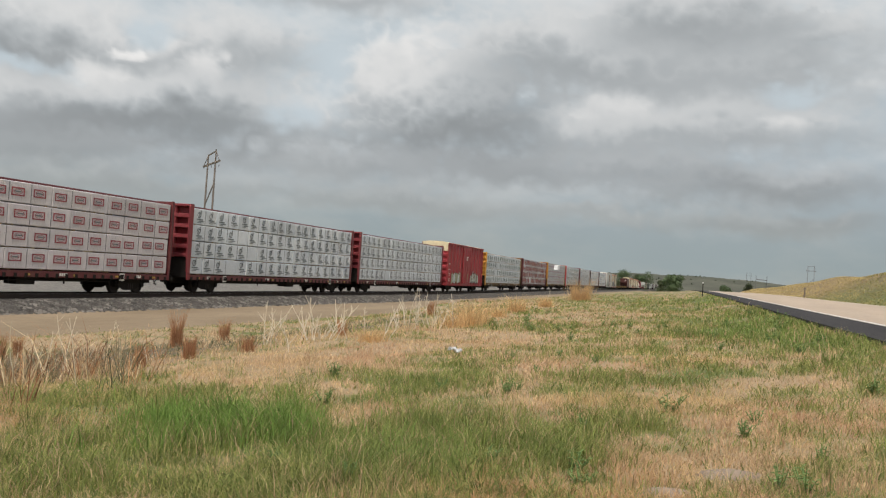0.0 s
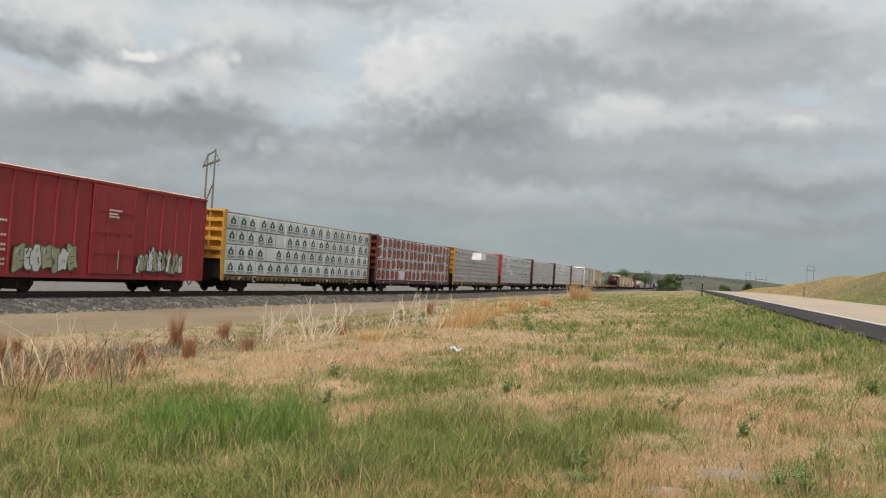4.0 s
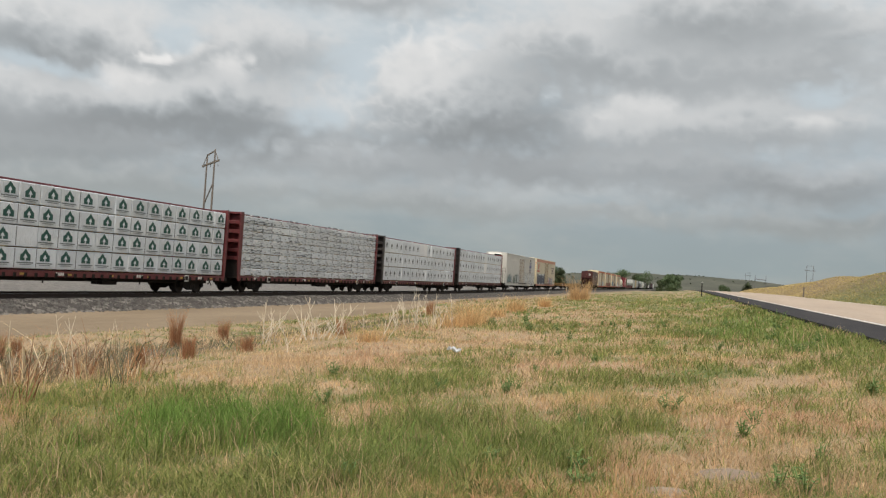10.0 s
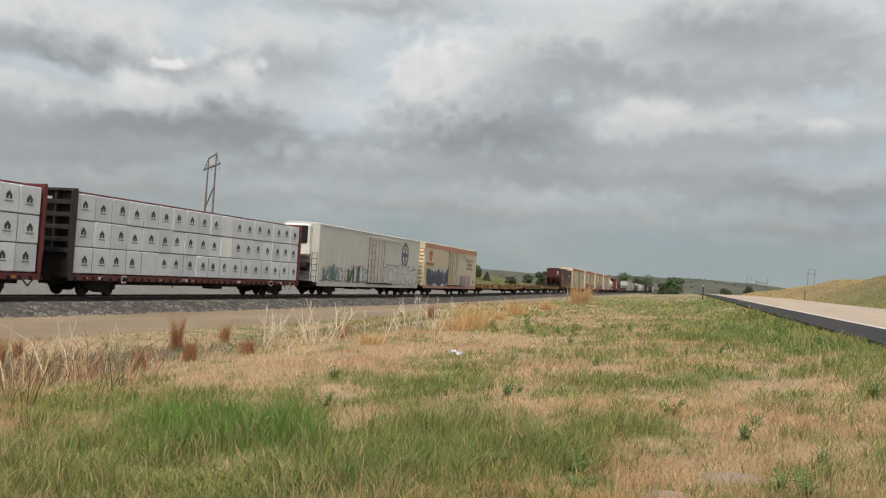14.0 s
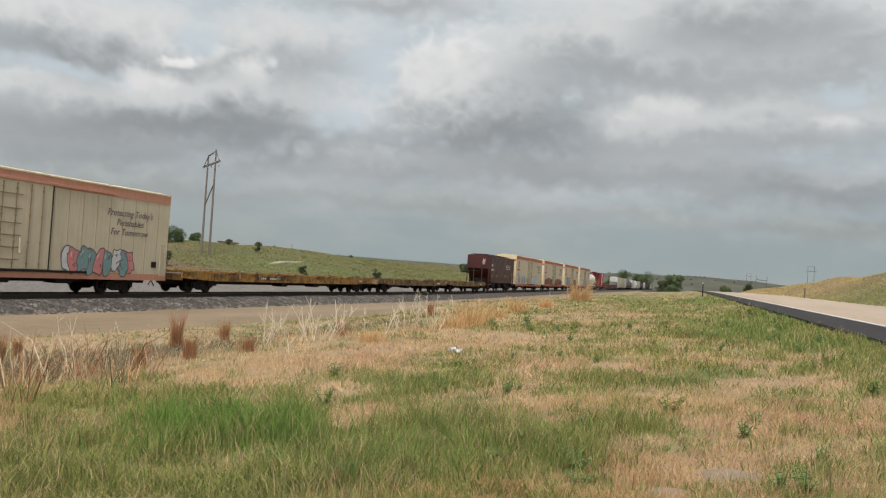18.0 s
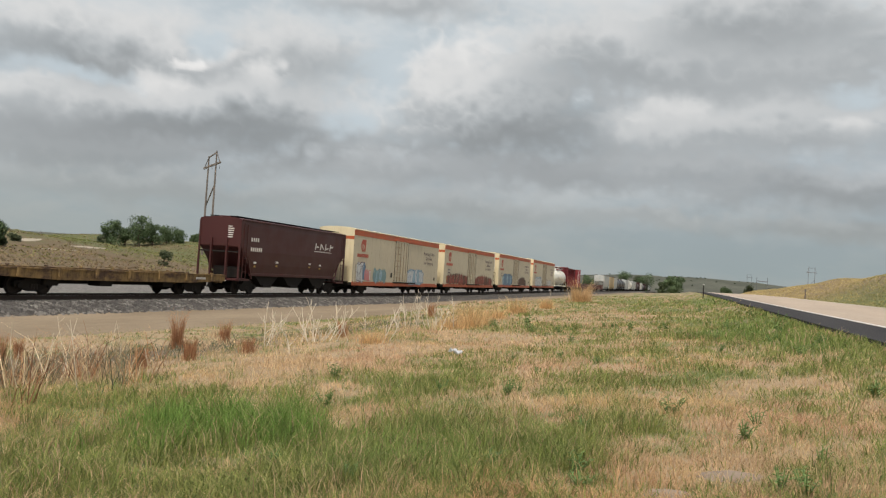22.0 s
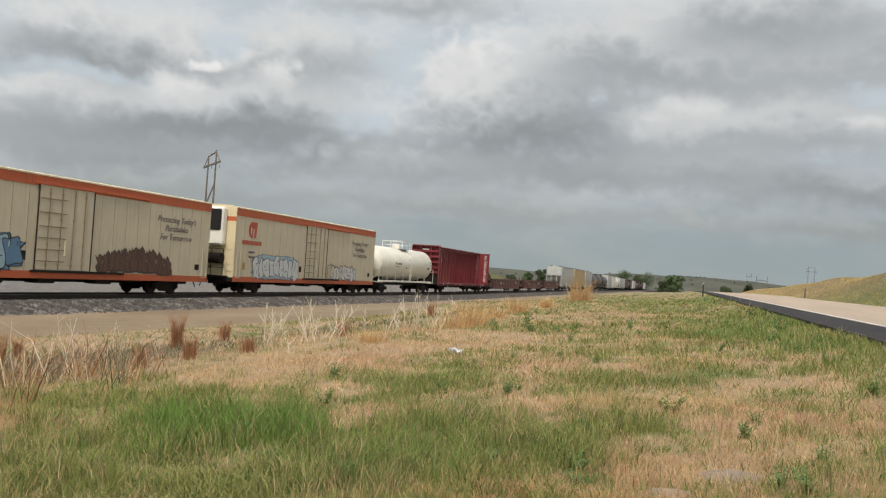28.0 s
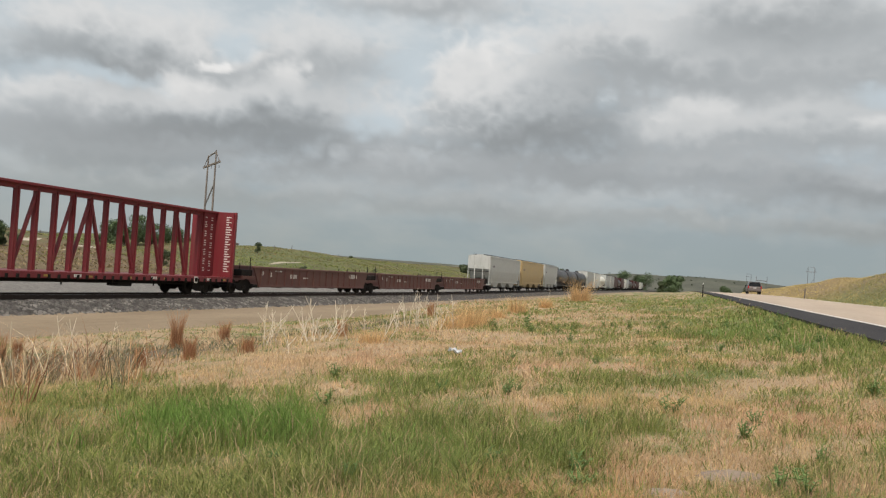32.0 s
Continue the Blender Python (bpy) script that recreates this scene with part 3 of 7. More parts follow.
HIGH_CLOUDS = ((0.3, 10.3, 7.0, 1.7, 0.74, 0.40, 0.85), (7.6, 10.3, 5.8, 2.2, 0.80, 0.42, 0.90), (18.6, 11.3, 7.4, 4.0, 0.84, 0.275, 0.60), (46.4, 8.3, 6.0, 2.2, 0.74, 0.36, 0.75), (37.2, 9.5, 9.6, 2.8, 0.82, 0.275, 0.60),
               (32.6, 13.1, 4.0, 2.5, 0.68, 0.42, 0.80), (10.8, 14.4, 7.8, 3.0, 0.66, 0.36, 0.75), (-0.7, 14.8, 8.8, 3.4, 0.68, 0.39, 0.85), (3.3, 16.9, 5.8, 2.0, 0.60, 0.35, 0.80), (43.6, 12.7, 7.2, 2.2, 0.70, 0.30, 0.65),
               (25.3, 17.3, 5.2, 1.2, 0.60, 0.42, 0.80))
GLINTS = ((38.3, 12.3, 1.1, 0.4, 0.94, 0.82, 0.6), (36.2, 12.8, 0.7, 0.4, 0.78, 0.70, 0.9), (34.2, 11.9, 0.9, 0.7, 0.80, 0.70, 1.2), (40.6, 10.6, 1.5, 0.8, 0.80, 0.68, 1.2), (22.4, 13.7, 2.1, 1.2, 0.82, 0.72, 1.1),
          (9.2, 10.9, 2.2, 0.8, 0.73, 0.62, 1.5), (7.1, 11.1, 1.2, 0.9, 0.70, 0.61, 1.5), (-2.5, 10.2, 1.2, 0.6, 0.72, 0.62, 1.2))


# thin blue gaps: azimuth and elevation at the start, half sizes
GAPS = ((44.8, 10.8, 4.0, 0.6), (27.0, 12.2, 2.2, 2.6), (37.2, 13.3, 2.2, 0.9), (-3.2, 12.3, 2.6, 1.0), (29.0, 9.8, 2.2, 1.1))


def cloud_deck():
    """A far dome of broken cloud that drifts: billowing bright tops over flat grey bases, thin blue gaps, haze low down."""
    az = np.array([*np.arange(-16, 58, 0.13), *np.arange(58, 344, 2.0)])
    el = np.array([-3, -1, *np.arange(0, 22, 0.13), *np.arange(22, 45, 1.5)])
    A, E = np.meshgrid(az, el)
    up = np.maximum(E, 0)
    puff = grain(A, up * 1.7, 4.6, 1, 5, 0.42)
    curl = 0.55 - np.abs(grain(A, up * 1.35, 1.7, 3, 4, 0.5))
    wa, we = A + 1.1 * grain(A, up * 1.6, 4.2, 5, 4) + 0.25 * grain(A, up, 0.8, 6, 3), E + 0.55 * grain(A, up * 1.6, 4.2, 9, 4) + 0.16 * grain(A, up, 0.8, 11, 3)
    clear = np.interp(E, [0, 3, 6, 9, 14, 25], [0.365, 0.425, 0.490, 0.570, 0.650, 0.60])
    veil = np.clip(0.5 + 0.75 * grain(A, up * 2.6, 7.0, 13, 6, 0.6), 0, 1)
    lum = clear * (0.90 + 0.22 * veil)
    blue = 1.0 - 0.75 * veil
    # outside the banks that are named, the same weather goes on
    wild = smooth(0.05, 0.6, grain(A, up * 2.2, 9.0, 21, 5) + 0.2) * smooth(3, 10, E) * np.where((A > 52) | (A < -8) | (E > 20), 1.0, 0.0)
    lum, blue = lerp(lum, 0.44 + 0.20 * puff, wild * 0.8), blue * (1 - wild)
    for ca, ce, ra, re, top, base, soft in LOW_BANKS + HIGH_CLOUDS + GLINTS:
        u, v = (wa - ca) / ra, (we - ce) / re
        edge = 1 - np.sqrt(u * u + np.where(v < 0, v * 1.05, v * 0.92) ** 2) + 0.30 * curl + 0.14 * puff - 0.06
        m = smooth(-soft * np.where(v > 0.1, 0.45, 0.95), soft * np.where(v > 0.1, 0.5, 0.9), edge)
        lit = smooth(-0.60, 0.80, v + 0.24 * puff + 0.24 * curl - 0.08)
        tone = base + (top - base) * lit + 0.05 * (curl - 0.25) * (0.4 + lit)
        lum = lerp(lum, tone, m * 0.88)
        blue = blue * (1 - m * 0.9)
    for ca, ce, ra, re in GAPS:
        q = np.sqrt(((wa - ca) / ra) ** 2 + ((we - ce) / re) ** 2) + 0.3 * curl + 0.2 * puff
        m = smooth(1.3, 0.2, q)
        lum, blue = lerp(lum, 0.63, 0.75 * m), blue + (1.15 - blue) * m
    haze = smooth(7.5, 0.5, E)
    lum = lerp(lum, 0.378 + 0.014 * puff, 0.72 * haze)
    lum = np.clip(lum - 0.32 * np.maximum(lum - 0.64, 0), 0.2, 0.98)
    # dark parts a little green-blue, bright parts a little warm, the gaps blue
    warm = smooth(0.35, 0.85, lum)
    cool = np.clip(0.55 + 0.75 * blue - 0.65 * warm, -0.1, 1.4)
    blues = 0.992 + 0.065 * cool - 0.05 * haze
    col = np.stack([lum * (1.0 - 0.110 * cool), lum * (1.0 - 0.008 * cool + 0.012 * haze), lum * blues, np.ones_like(lum)], -1)
    a, e = np.radians(A), np.radians(E)
    co = np.stack([-np.sin(a) * np.cos(e), np.cos(a) * np.cos(e), np.sin(e)], -1).reshape(-1, 3) * 4400
    na, ne = len(az), len(el)
    i, j = np.meshgrid(np.arange(na), np.arange(ne - 1))
    fs = np.stack([j * na + i, j * na + (i + 1) % na, (j + 1) * na + (i + 1) % na, (j + 1) * na + i], -1).reshape(-1, 4)
    me = bpy.data.meshes.new("backdrop")
    me.from_pydata(co.tolist(), [], fs.tolist())
    me.attributes.new("sky", "FLOAT_COLOR", "POINT").data.foreach_set("color", col.astype(np.float32).ravel())
    me.polygons.foreach_set("use_smooth", np.ones(len(fs), dtype=bool))
    k = Nodes("overcast")
    at = k.n("ShaderNodeAttribute")
    at.attribute_name = "sky"
    em = k.n("ShaderNodeEmission")
    k.link(at.outputs["Color"], em.inputs[0])
    k.link(em.outputs[0], k.t.nodes["Material Output"].inputs[0])
    me.materials.append(k.m)
    return tagged(new("backdrop", me), "grey overcast sky with broken cloud and small blue gaps", "sky", "", "structure")


backdrop = cloud_deck()


# ---------------------------------------------------------------- ground sheet
def axis(stops):
    out = []
    for (a, b, n) in stops:
        out += list(np.linspace(a, b, n, endpoint=False))
    return np.array(out + [stops[-1][1]])


def build_ground():
    xs = axis([(-4300, -900, 18), (-900, -260, 16), (-260, -120, 24), (-120, -34, 52), (-34, -20, 20), (-20, 5, 72), (5, 30, 34), (30, 90, 16), (90, 400, 12), (400, 4300, 14)])
    ys = axis([(-4300, -300, 12), (-300, -10, 24), (-10, 3, 14), (3, 30, 74), (30, 120, 82), (120, 320, 70), (320, 900, 40), (900, 4300, 34)])
    X, Y = np.meshgrid(xs, ys)
    Z = ground_z(X, Y)
    co = np.stack([X, Y, Z], -1).reshape(-1, 3)
    nx, ny = len(xs), len(ys)
    fs = [(j * nx + i, j * nx + i + 1, (j + 1) * nx + i + 1, (j + 1) * nx + i) for j in range(ny - 1) for i in range(nx - 1)]
    me = bpy.data.meshes.new("ground")
    me.from_pydata(co.tolist(), [], fs)
    me.materials.append(M["prairie"])
    u = lateral(X, Y)
    r, l = road_rl(X, Y)
    lush = lush_at(X, Y)
    west = 0.80 - 0.25 * smooth(125, 95, Y) + 0.25 * wave(X, Y, 21, 9) + 0.15 * wave(X, Y, 7, 3) + 0.25 * np.exp(-((X + 88) / 30) ** 2 - ((Y - 175) / 40) ** 2) - 0.35 * np.exp(-((X + 75) / 22) ** 2 - ((Y - 95) / 26) ** 2)
    east = 0.22 + 0.12 * wave(X, Y, 9, 4) + 0.25 * smooth(120, 85, l) + 0.25 * smooth(14.5, 13, r) + 0.3 * smooth(135, 100, l) * smooth(22, 15, r)
    lush = np.where(u < 0, west, np.where(r > 12.4, east, lush))
    lush = lerp(lush, 0.8 + 0.2 * wave(X, Y, 300, 2), smooth(400, 1200, np.hypot(X, Y)))
    me.attributes.new("lush", "FLOAT", "POINT").data.foreach_set("value", np.clip(lush, 0, 1).astype(np.float32).ravel())
    me.attributes.new("gully", "FLOAT", "POINT").data.foreach_set("value", gully_at(X, Y).astype(np.float32).ravel())
    me.attributes.new("remote", "FLOAT", "POINT").data.foreach_set("value", np.maximum(1.0 * smooth(330, 850, np.hypot(X, Y)), np.where(r > 13, 0.05, 0)).astype(np.float32).ravel())
    me.attributes.new("ridge", "FLOAT", "POINT").data.foreach_set("value", (np.maximum(smooth(-12, -18, u), 0.6 * smooth(13, 15, r)) * smooth(700, 400, np.hypot(X, Y))).astype(np.float32).ravel())
    me.polygons.foreach_set("use_smooth", np.ones(len(fs), dtype=bool))
    tagged(new("ground", me), "dry prairie with tan and green grass patches and low hills", "ground", "", "structure")


build_ground()


# ---------------------------------------------------------------- railway
def build_track():
    rows = []
    for s in [*np.arange(-160, 10, 10), *np.arange(10, 200, 2), *np.arange(200, 900, 8)]:
        m = on_line(s)
        out = []
        for u, z in ((-5.0, -0.95), (-2.7, -0.30), (-1.3, -0.19), (1.3, -0.19), (2.1, -0.22), (2.5, -0.30), (3.1, -0.50), (3.9, -0.80)):
            j = 0.03 * noise.noise(Vector((u * 2, s * 0.7, 0)))
            out.append(m @ Vector((u, 0, z + j)))
        rows.append(out)
    ribbon("ballast_bed", rows, lambda j: "ballast", label="grey crushed-stone ballast bed under the rails", category="ballast")
    rows = []
    for s in [*np.arange(-160, 10, 10), *np.arange(10, 200, 4), *np.arange(200, 600, 10)]:
        m = on_line(s)
        rows.append([m @ Vector((u + 0.2 * noise.noise(Vector((s * 0.3, u, 7))), 0, z)) for u, z in ((-13.5, -0.66), (-9, -0.62), (-5.5, -0.66), (-4.4, -0.80))])
        side = []
        for u, up in ((-29.5, -0.15), (-28.5, 0.06), (-24, 0.06), (-19, 0.06), (-15.5, 0.05)):
            q = m @ Vector((u + 0.5 * noise.noise(Vector((s * 0.11, u, 7))), 0, 0))
            side.append((q.x, q.y, ground_at(q.x, q.y) + up))
        rows[-1] = side + rows[-1]
    ribbon("gravel_strip", rows, lambda j: "fine_gravel", label="pale grey gravel strip behind the rails", category="gravel")
    for side in (-1, 1):
        rows = []
        for s in [*np.arange(-160, 10, 10), *np.arange(10, 200, 3), *np.arange(200, 900, 8)]:
            m = on_line(s)
            c = side * 0.755
            rows.append([m @ Vector((c + a, 0, z)) for a, z in ((-0.07, -0.19), (-0.07, -0.17), (-0.012, -0.15), (-0.012, -0.05), (-0.037, -0.04), (-0.037, 0),
                                                               (0.037, 0), (0.037, -0.04), (0.012, -0.05), (0.012, -0.15), (0.07, -0.17), (0.07, -0.19))])
        ribbon("rail", rows, lambda j: "tread" if j == 5 else "rail_steel", label="rusty steel rail with a polished head", category="rail")
    b = Build()
    b.box(-1.3, 1.3, -0.115, 0.115, -0.36, -0.165, "tie_wood", 0.012)
    me = b.mesh("railway_tie")
    for i, s in enumerate(np.arange(18, 168, 0.54)):
        ob = new("railway_tie", me)
        ob.matrix_basis = on_line(s) @ pose(random.uniform(-.03, .03), 0, random.uniform(-.012, 0.004), 0, 0, random.uniform(-.7, .7))
        tagged(ob, "dark creosoted wooden railway tie", "railway tie", "ties under the rails")
    # loose stones on the shoulder
    rng = np.random.default_rng(3)
    b = Build()
    for i in range(5200):
        s = 22 + 60 * rng.random() ** 1.6
        u = rng.uniform(1.4, 3.7)
        z = np.interp(u, [1.3, 2.1, 2.5, 3.1, 3.6, 5.6], [-0.19, -0.22, -0.30, -0.50, -0.62, -0.66])
        p = on_line(s) @ Vector((u, 0, z))
        q = rng.uniform(0.03, 0.075)
        c = [(-1, -1, -1), (1, -1, -.8), (1.1, 1, -1), (-.9, 1, -1), (-.6, -.7, .8), (.8, -.6, 1), (.6, .8, .7), (-.8, .6, 1)]
        a = rng.random() * 6.3
        ca, sa = math.cos(a), math.sin(a)
        vs = [(p.x + q * (x * ca - y * sa), p.y + q * (x * sa + y * ca), p.z + 0.7 * q * z2) for x, y, z2 in c]
        b.add(vs, [(0, 3, 2, 1), (4, 5, 6, 7), (0, 1, 5, 4), (1, 2, 6, 5), (2, 3, 7, 6), (3, 0, 4, 7)], "stone")
    tagged(part("ballast_stones", b), "loose grey ballast stones on the shoulder", "stones", "", "stuff")
    # service road of packed earth beside the line
    rows = []
    for s in [*np.arange(-60, 200, 3), *np.arange(200, 500, 12)]:
        m = on_line(s)
        rows.append([m @ Vector((u + 0.15 * noise.noise(Vector((s * 0.2, u, 2))), 0, z)) for u, z in ((3.25, -0.60), (4.2, -0.66), (7.0, -0.67), (7.8, -0.65), (8.6, -0.67), (9.7, -0.69), (10.1, -0.78))])
    ribbon("service_road", rows, lambda j: "gravel_road", label="packed tan gravel service road beside the railway", category="dirt road")


build_track()


# ---------------------------------------------------------------- highway
def build_highway():
    ls = [*np.arange(-800, -100, 50), *np.arange(-100, 0, 10), *np.arange(0, 170, 3), *np.arange(170, 420, 8)]

    def strip(name, r0, r1, n, up, mat, label, category):
        rows = []
        for l in ls:
            row = []
            for r in np.linspace(r0, r1, n):
                x, y = road_xy(r, l)
                row.append((x, y, float(road_z(r, l)) + up))
            x0, y0 = road_xy(r0, l)
            x1, y1 = road_xy(r1, l)
            rows.append([(x0, y0, float(road_z(r0, l)) - 0.15), *row, (x1, y1, float(road_z(r1, l)) - 0.15)])
        return ribbon(name, rows, lambda j: mat, label=label, category=category)

    strip("road_shoulder", 3.35, 4.84, 3, 0.0, "asphalt", "dark asphalt shoulder of the highway", "road shoulder")
    strip("road", 4.845, 12.3, 5, 0.0, "concrete", "pale tan two-lane highway pavement", "road")
    for r, w, dash in ((4.95, 0.13, False), (12.0, 0.11, False)):
        rows = []
        for l in ls:
            rows.append([(*road_xy(q, l), float(road_z(q, l)) + 0.006) for q in (r - w / 2, r + w / 2)])
        ribbon("edge_line", rows, lambda j: "line_paint", label="white painted edge line on the highway", category="road marking")


build_highway()


# ---------------------------------------------------------------- vegetation
def blades(name, x, y, z, height, width, tone, lean, label, category="grass", fan=None):
    """Many grass blades as one mesh: five corners each, bent over at the tip."""
    n = len(x)
    rng = np.random.default_rng(len(name) * 7 + n)
    a = rng.random(n) * 2 * np.pi
    dx, dy = np.cos(a), np.sin(a)
    bend = lean * height * rng.uniform(0.4, 1.3, n)
    ba = rng.random(n) * 2 * np.pi if fan is None else np.arctan2(y - fan[1], x - fan[0]) + rng.normal(0, 0.5, n)
    bx, by = np.cos(ba) * bend, np.sin(ba) * bend
    co = np.empty((n, 5, 3), dtype=np.float32)
    w = width / 2
    for k, (sgn, f, g, hh) in enumerate(((-1, 1, 0, 0), (1, 1, 0, 0), (-1, 0.75, 0.35, 0.6), (1, 0.75, 0.35, 0.6), (0, 0, 1, 1))):
        co[:, k, 0] = x + sgn * f * w * dx + g * bx
        co[:, k, 1] = y + sgn * f * w * dy + g * by
        co[:, k, 2] = z - 0.02 + hh * height * (1 - 0.25 * lean * g)
    base = np.arange(n)[:, None] * 5
    loops = np.concatenate([base + np.array([[0, 1, 3, 2]]), base + np.array([[2, 3, 4]])], axis=1).ravel().astype(np.int32)
    start = (np.arange(n)[:, None] * 7 + np.array([[0, 4]])).ravel().astype(np.int32)
    me = bpy.data.meshes.new(name)
    me.vertices.add(n * 5)
    me.vertices.foreach_set("co", co.ravel())
    me.loops.add(n * 7)
    me.loops.foreach_set("vertex_index", loops)
    me.polygons.add(n * 2)
    me.polygons.foreach_set("loop_start", start)
    me.update(calc_edges=True)
    col = np.ones((n, 5, 4), dtype=np.float32)
    col[:, :, :3] = tone[:, None, :]
    me.attributes.new("tone", "FLOAT_COLOR", "POINT").data.foreach_set("color", col.ravel())
    me.materials.append(M["blades"])
    return tagged(new(name, me), label, category, "", "stuff")


GREEN = np.array([(0.245, 0.285, 0.08), (0.32, 0.34, 0.105), (0.17, 0.21, 0.068), (0.39, 0.36, 0.15)])
TAN = np.array([(0.66, 0.48, 0.275), (0.70, 0.53, 0.31), (0.60, 0.42, 0.25), (0.66, 0.465, 0.295)])
STRAW = np.array([(0.70, 0.53, 0.33), (0.78, 0.63, 0.41), (0.60, 0.44, 0.27), (0.66, 0.46, 0.30)])
RUST = np.array([(0.50, 0.25, 0.125), (0.58, 0.33, 0.17), (0.42, 0.195, 0.10)])
SAGE = np.array([(0.25, 0.26, 0.15), (0.32, 0.31, 0.20), (0.20, 0.22, 0.12), (0.40, 0.33, 0.23)])


BARE = ((0.0, 5.6, 0.15), (-0.32, 5.05, 0.14))     # patches of bare soil: place and size


def field_grass():
    rng = np.random.default_rng(11)

    def wedge(n, d0, d1, power=1.0):
        """Points in the field, thinning out with distance."""
        f = rng.random(n)
        d = d0 * (d1 / d0) ** f if power == 1 else (d0 ** (1 - power) + f * (d1 ** (1 - power) - d0 ** (1 - power))) ** (1 / (1 - power))
        az = np.radians(rng.uniform(-12, 50, n))
        x, y = -np.sin(az) * d, np.cos(az) * d
        r, l = road_rl(x, y)
        ok = (r < 3.42 - 0.25 * rng.random(n)) & (lateral(x, y) > 9.85 + rng.normal(0, 0.30, n))
        for bx, by, br in BARE:
            ok &= np.hypot((x - bx) / 1.3, y - by) > br * rng.uniform(0.5, 1.1, n)
        return x[ok], y[ok], d[ok]

    def hues(x, y, is_g):
        n = len(x)
        tone = np.where(is_g[:, None], GREEN[rng.integers(0, 4, n)], TAN[rng.integers(0, 4, n)])
        # rosy, golden and bleached stretches of the dry grass
        rosy, gold = smooth(-0.1, 0.8, grain(x, y, 1.3, 12, 3)), smooth(0.0, 0.8, grain(x, y, 1.9, 15, 3))
        hue = 1 - rosy[:, None] * np.array((0.06, 0.15, 0.12)) - gold[:, None] * np.array((0.02, 0.03, 0.16))
        deep = smooth(0.55, 0.85, patchy(x, y))
        leaf = 1 - deep[:, None] * np.array((0.20, 0.0, 0.15))
        return tone * np.where(is_g[:, None], leaf, hue)

    # short sward
    x, y, d = wedge(340000, 3.4, 110, 1.18)
    keep = rng.random(len(x)) > 0.8 * gully_at(x, y)
    x, y, d = x[keep], y[keep], d[keep]
    lush = lush_at(x, y)
    is_g = lush + rng.normal(0, 0.13, len(x)) > 0.49
    tone = hues(x, y, is_g) * rng.uniform(0.90, 1.10, len(x))[:, None] * (1 + 0.17 * grain(x, y, 0.35, 31, 3))[:, None]
    h = np.where(is_g, rng.uniform(0.05, 0.16, len(x)), rng.uniform(0.03, 0.12, len(x)))
    h *= np.clip(0.85 + 1.0 * np.clip(lush - 0.5, 0, 0.5) + 0.35 * grain(x, y, 0.4, 3, 3), 0.4, 2)
    w = np.maximum(0.0060, d * 0.0008) * rng.uniform(0.7, 1.4, len(x))
    crest = np.exp(-((lateral(x, y) - 22.5) / 2.2) ** 2) * smooth(18, 13, y) * smooth(7, 9, y)
    h *= 1 - 0.55 * crest
    blades("grass", x, y, ground_z(x, y), h, w, tone, 0.75, "mixed green and straw-coloured prairie grass")
    # thin upright stems with pale heads, in drifts
    x, y, d = wedge(90000, 3.4, 60, 1.15)
    keep = (rng.random(len(x)) < 0.15 + 0.6 * smooth(-0.1, 0.6, grain(x, y, 0.7, 41, 4))) & (rng.random(len(x)) > gully_at(x, y))
    x, y, d = x[keep], y[keep], d[keep]
    is_g = lush_at(x, y) + rng.normal(0, 0.15, len(x)) > 0.53
    tone = hues(x, y, is_g) * rng.uniform(0.85, 1.15, len(x))[:, None]
    h = rng.uniform(0.09, 0.22, len(x)) * np.clip(1 + 0.4 * grain(x, y, 0.6, 43, 2), 0.5, 1.6)
    blades("seed_grass", x, y, ground_z(x, y), h, np.maximum(0.0038, d * 0.00055) * rng.uniform(0.8, 1.3, len(x)), tone, 0.6, "thin upright stems of dry and green grass")
    # the same sward behind and beside the viewpoint, thinner
    n = 40000
    a, d = rng.uniform(0, 2 * np.pi, n), 0.6 + 32 * rng.random(n) ** 1.6
    x, y = np.cos(a) * d, np.sin(a) * d
    az = np.degrees(np.arctan2(-x, y))
    r, l = road_rl(x, y)
    ok = (r < 3.25) & (lateral(x, y) > 10.0) & ((az < -12) | (az > 50) | (d < 3.6))
    x, y = x[ok], y[ok]
    is_g = lush_at(x, y) + rng.normal(0, 0.13, len(x)) > 0.52
    blades("grass", x, y, ground_z(x, y), rng.uniform(0.04, 0.16, len(x)), rng.uniform(0.010, 0.020, len(x)), hues(x, y, is_g), 0.9, "mixed green and straw-coloured prairie grass")
    # lush bunches
    px, py, ph, pt, pw = [], [], [], [], []
    for i in range(2600):
        cx, cy, d = wedge(1, 3.8, 60, 1.3)
        if not len(cx):
            continue
        rich = float(patchy(cx, cy)[0] + 0.13 * grain(cx, cy, 0.6, 7, 3)[0])
        if rich < 0.49 + 0.10 * rng.random() or gully_at(cx, cy)[0] > 0.4:
            continue
        n = int(rng.uniform(18, 60))
        s = rng.uniform(0.03, 0.10) * (1 + d[0] / 30)
        tall = rng.uniform(0.6, 1.0) * (0.62 + 0.8 * min(max(rich - 0.5, 0), 0.5))
        px += list(cx + rng.normal(0, s, n))
        py += list(cy + rng.normal(0, s, n))
        ph += list(rng.uniform(0.16, 0.40, n) * tall)
        blade = lerp(GREEN[rng.integers(0, 4, n)] * 1.05, np.array((0.215, 0.305, 0.08)), min(0.85, max(0, (rich - 0.58) * 2.4))) * rng.uniform(0.72, 1.25)
        pt += list(np.where(rng.random(n)[:, None] < 0.16, TAN[rng.integers(0, 4, n)] * 0.85, blade))
        pw += [max(0.0062, d[0] * 0.0009)] * n
    # the lush patch close by
    n = 3800
    qx, qy = rng.normal(-3.75, 0.55, n), rng.normal(6.2, 0.7, n)
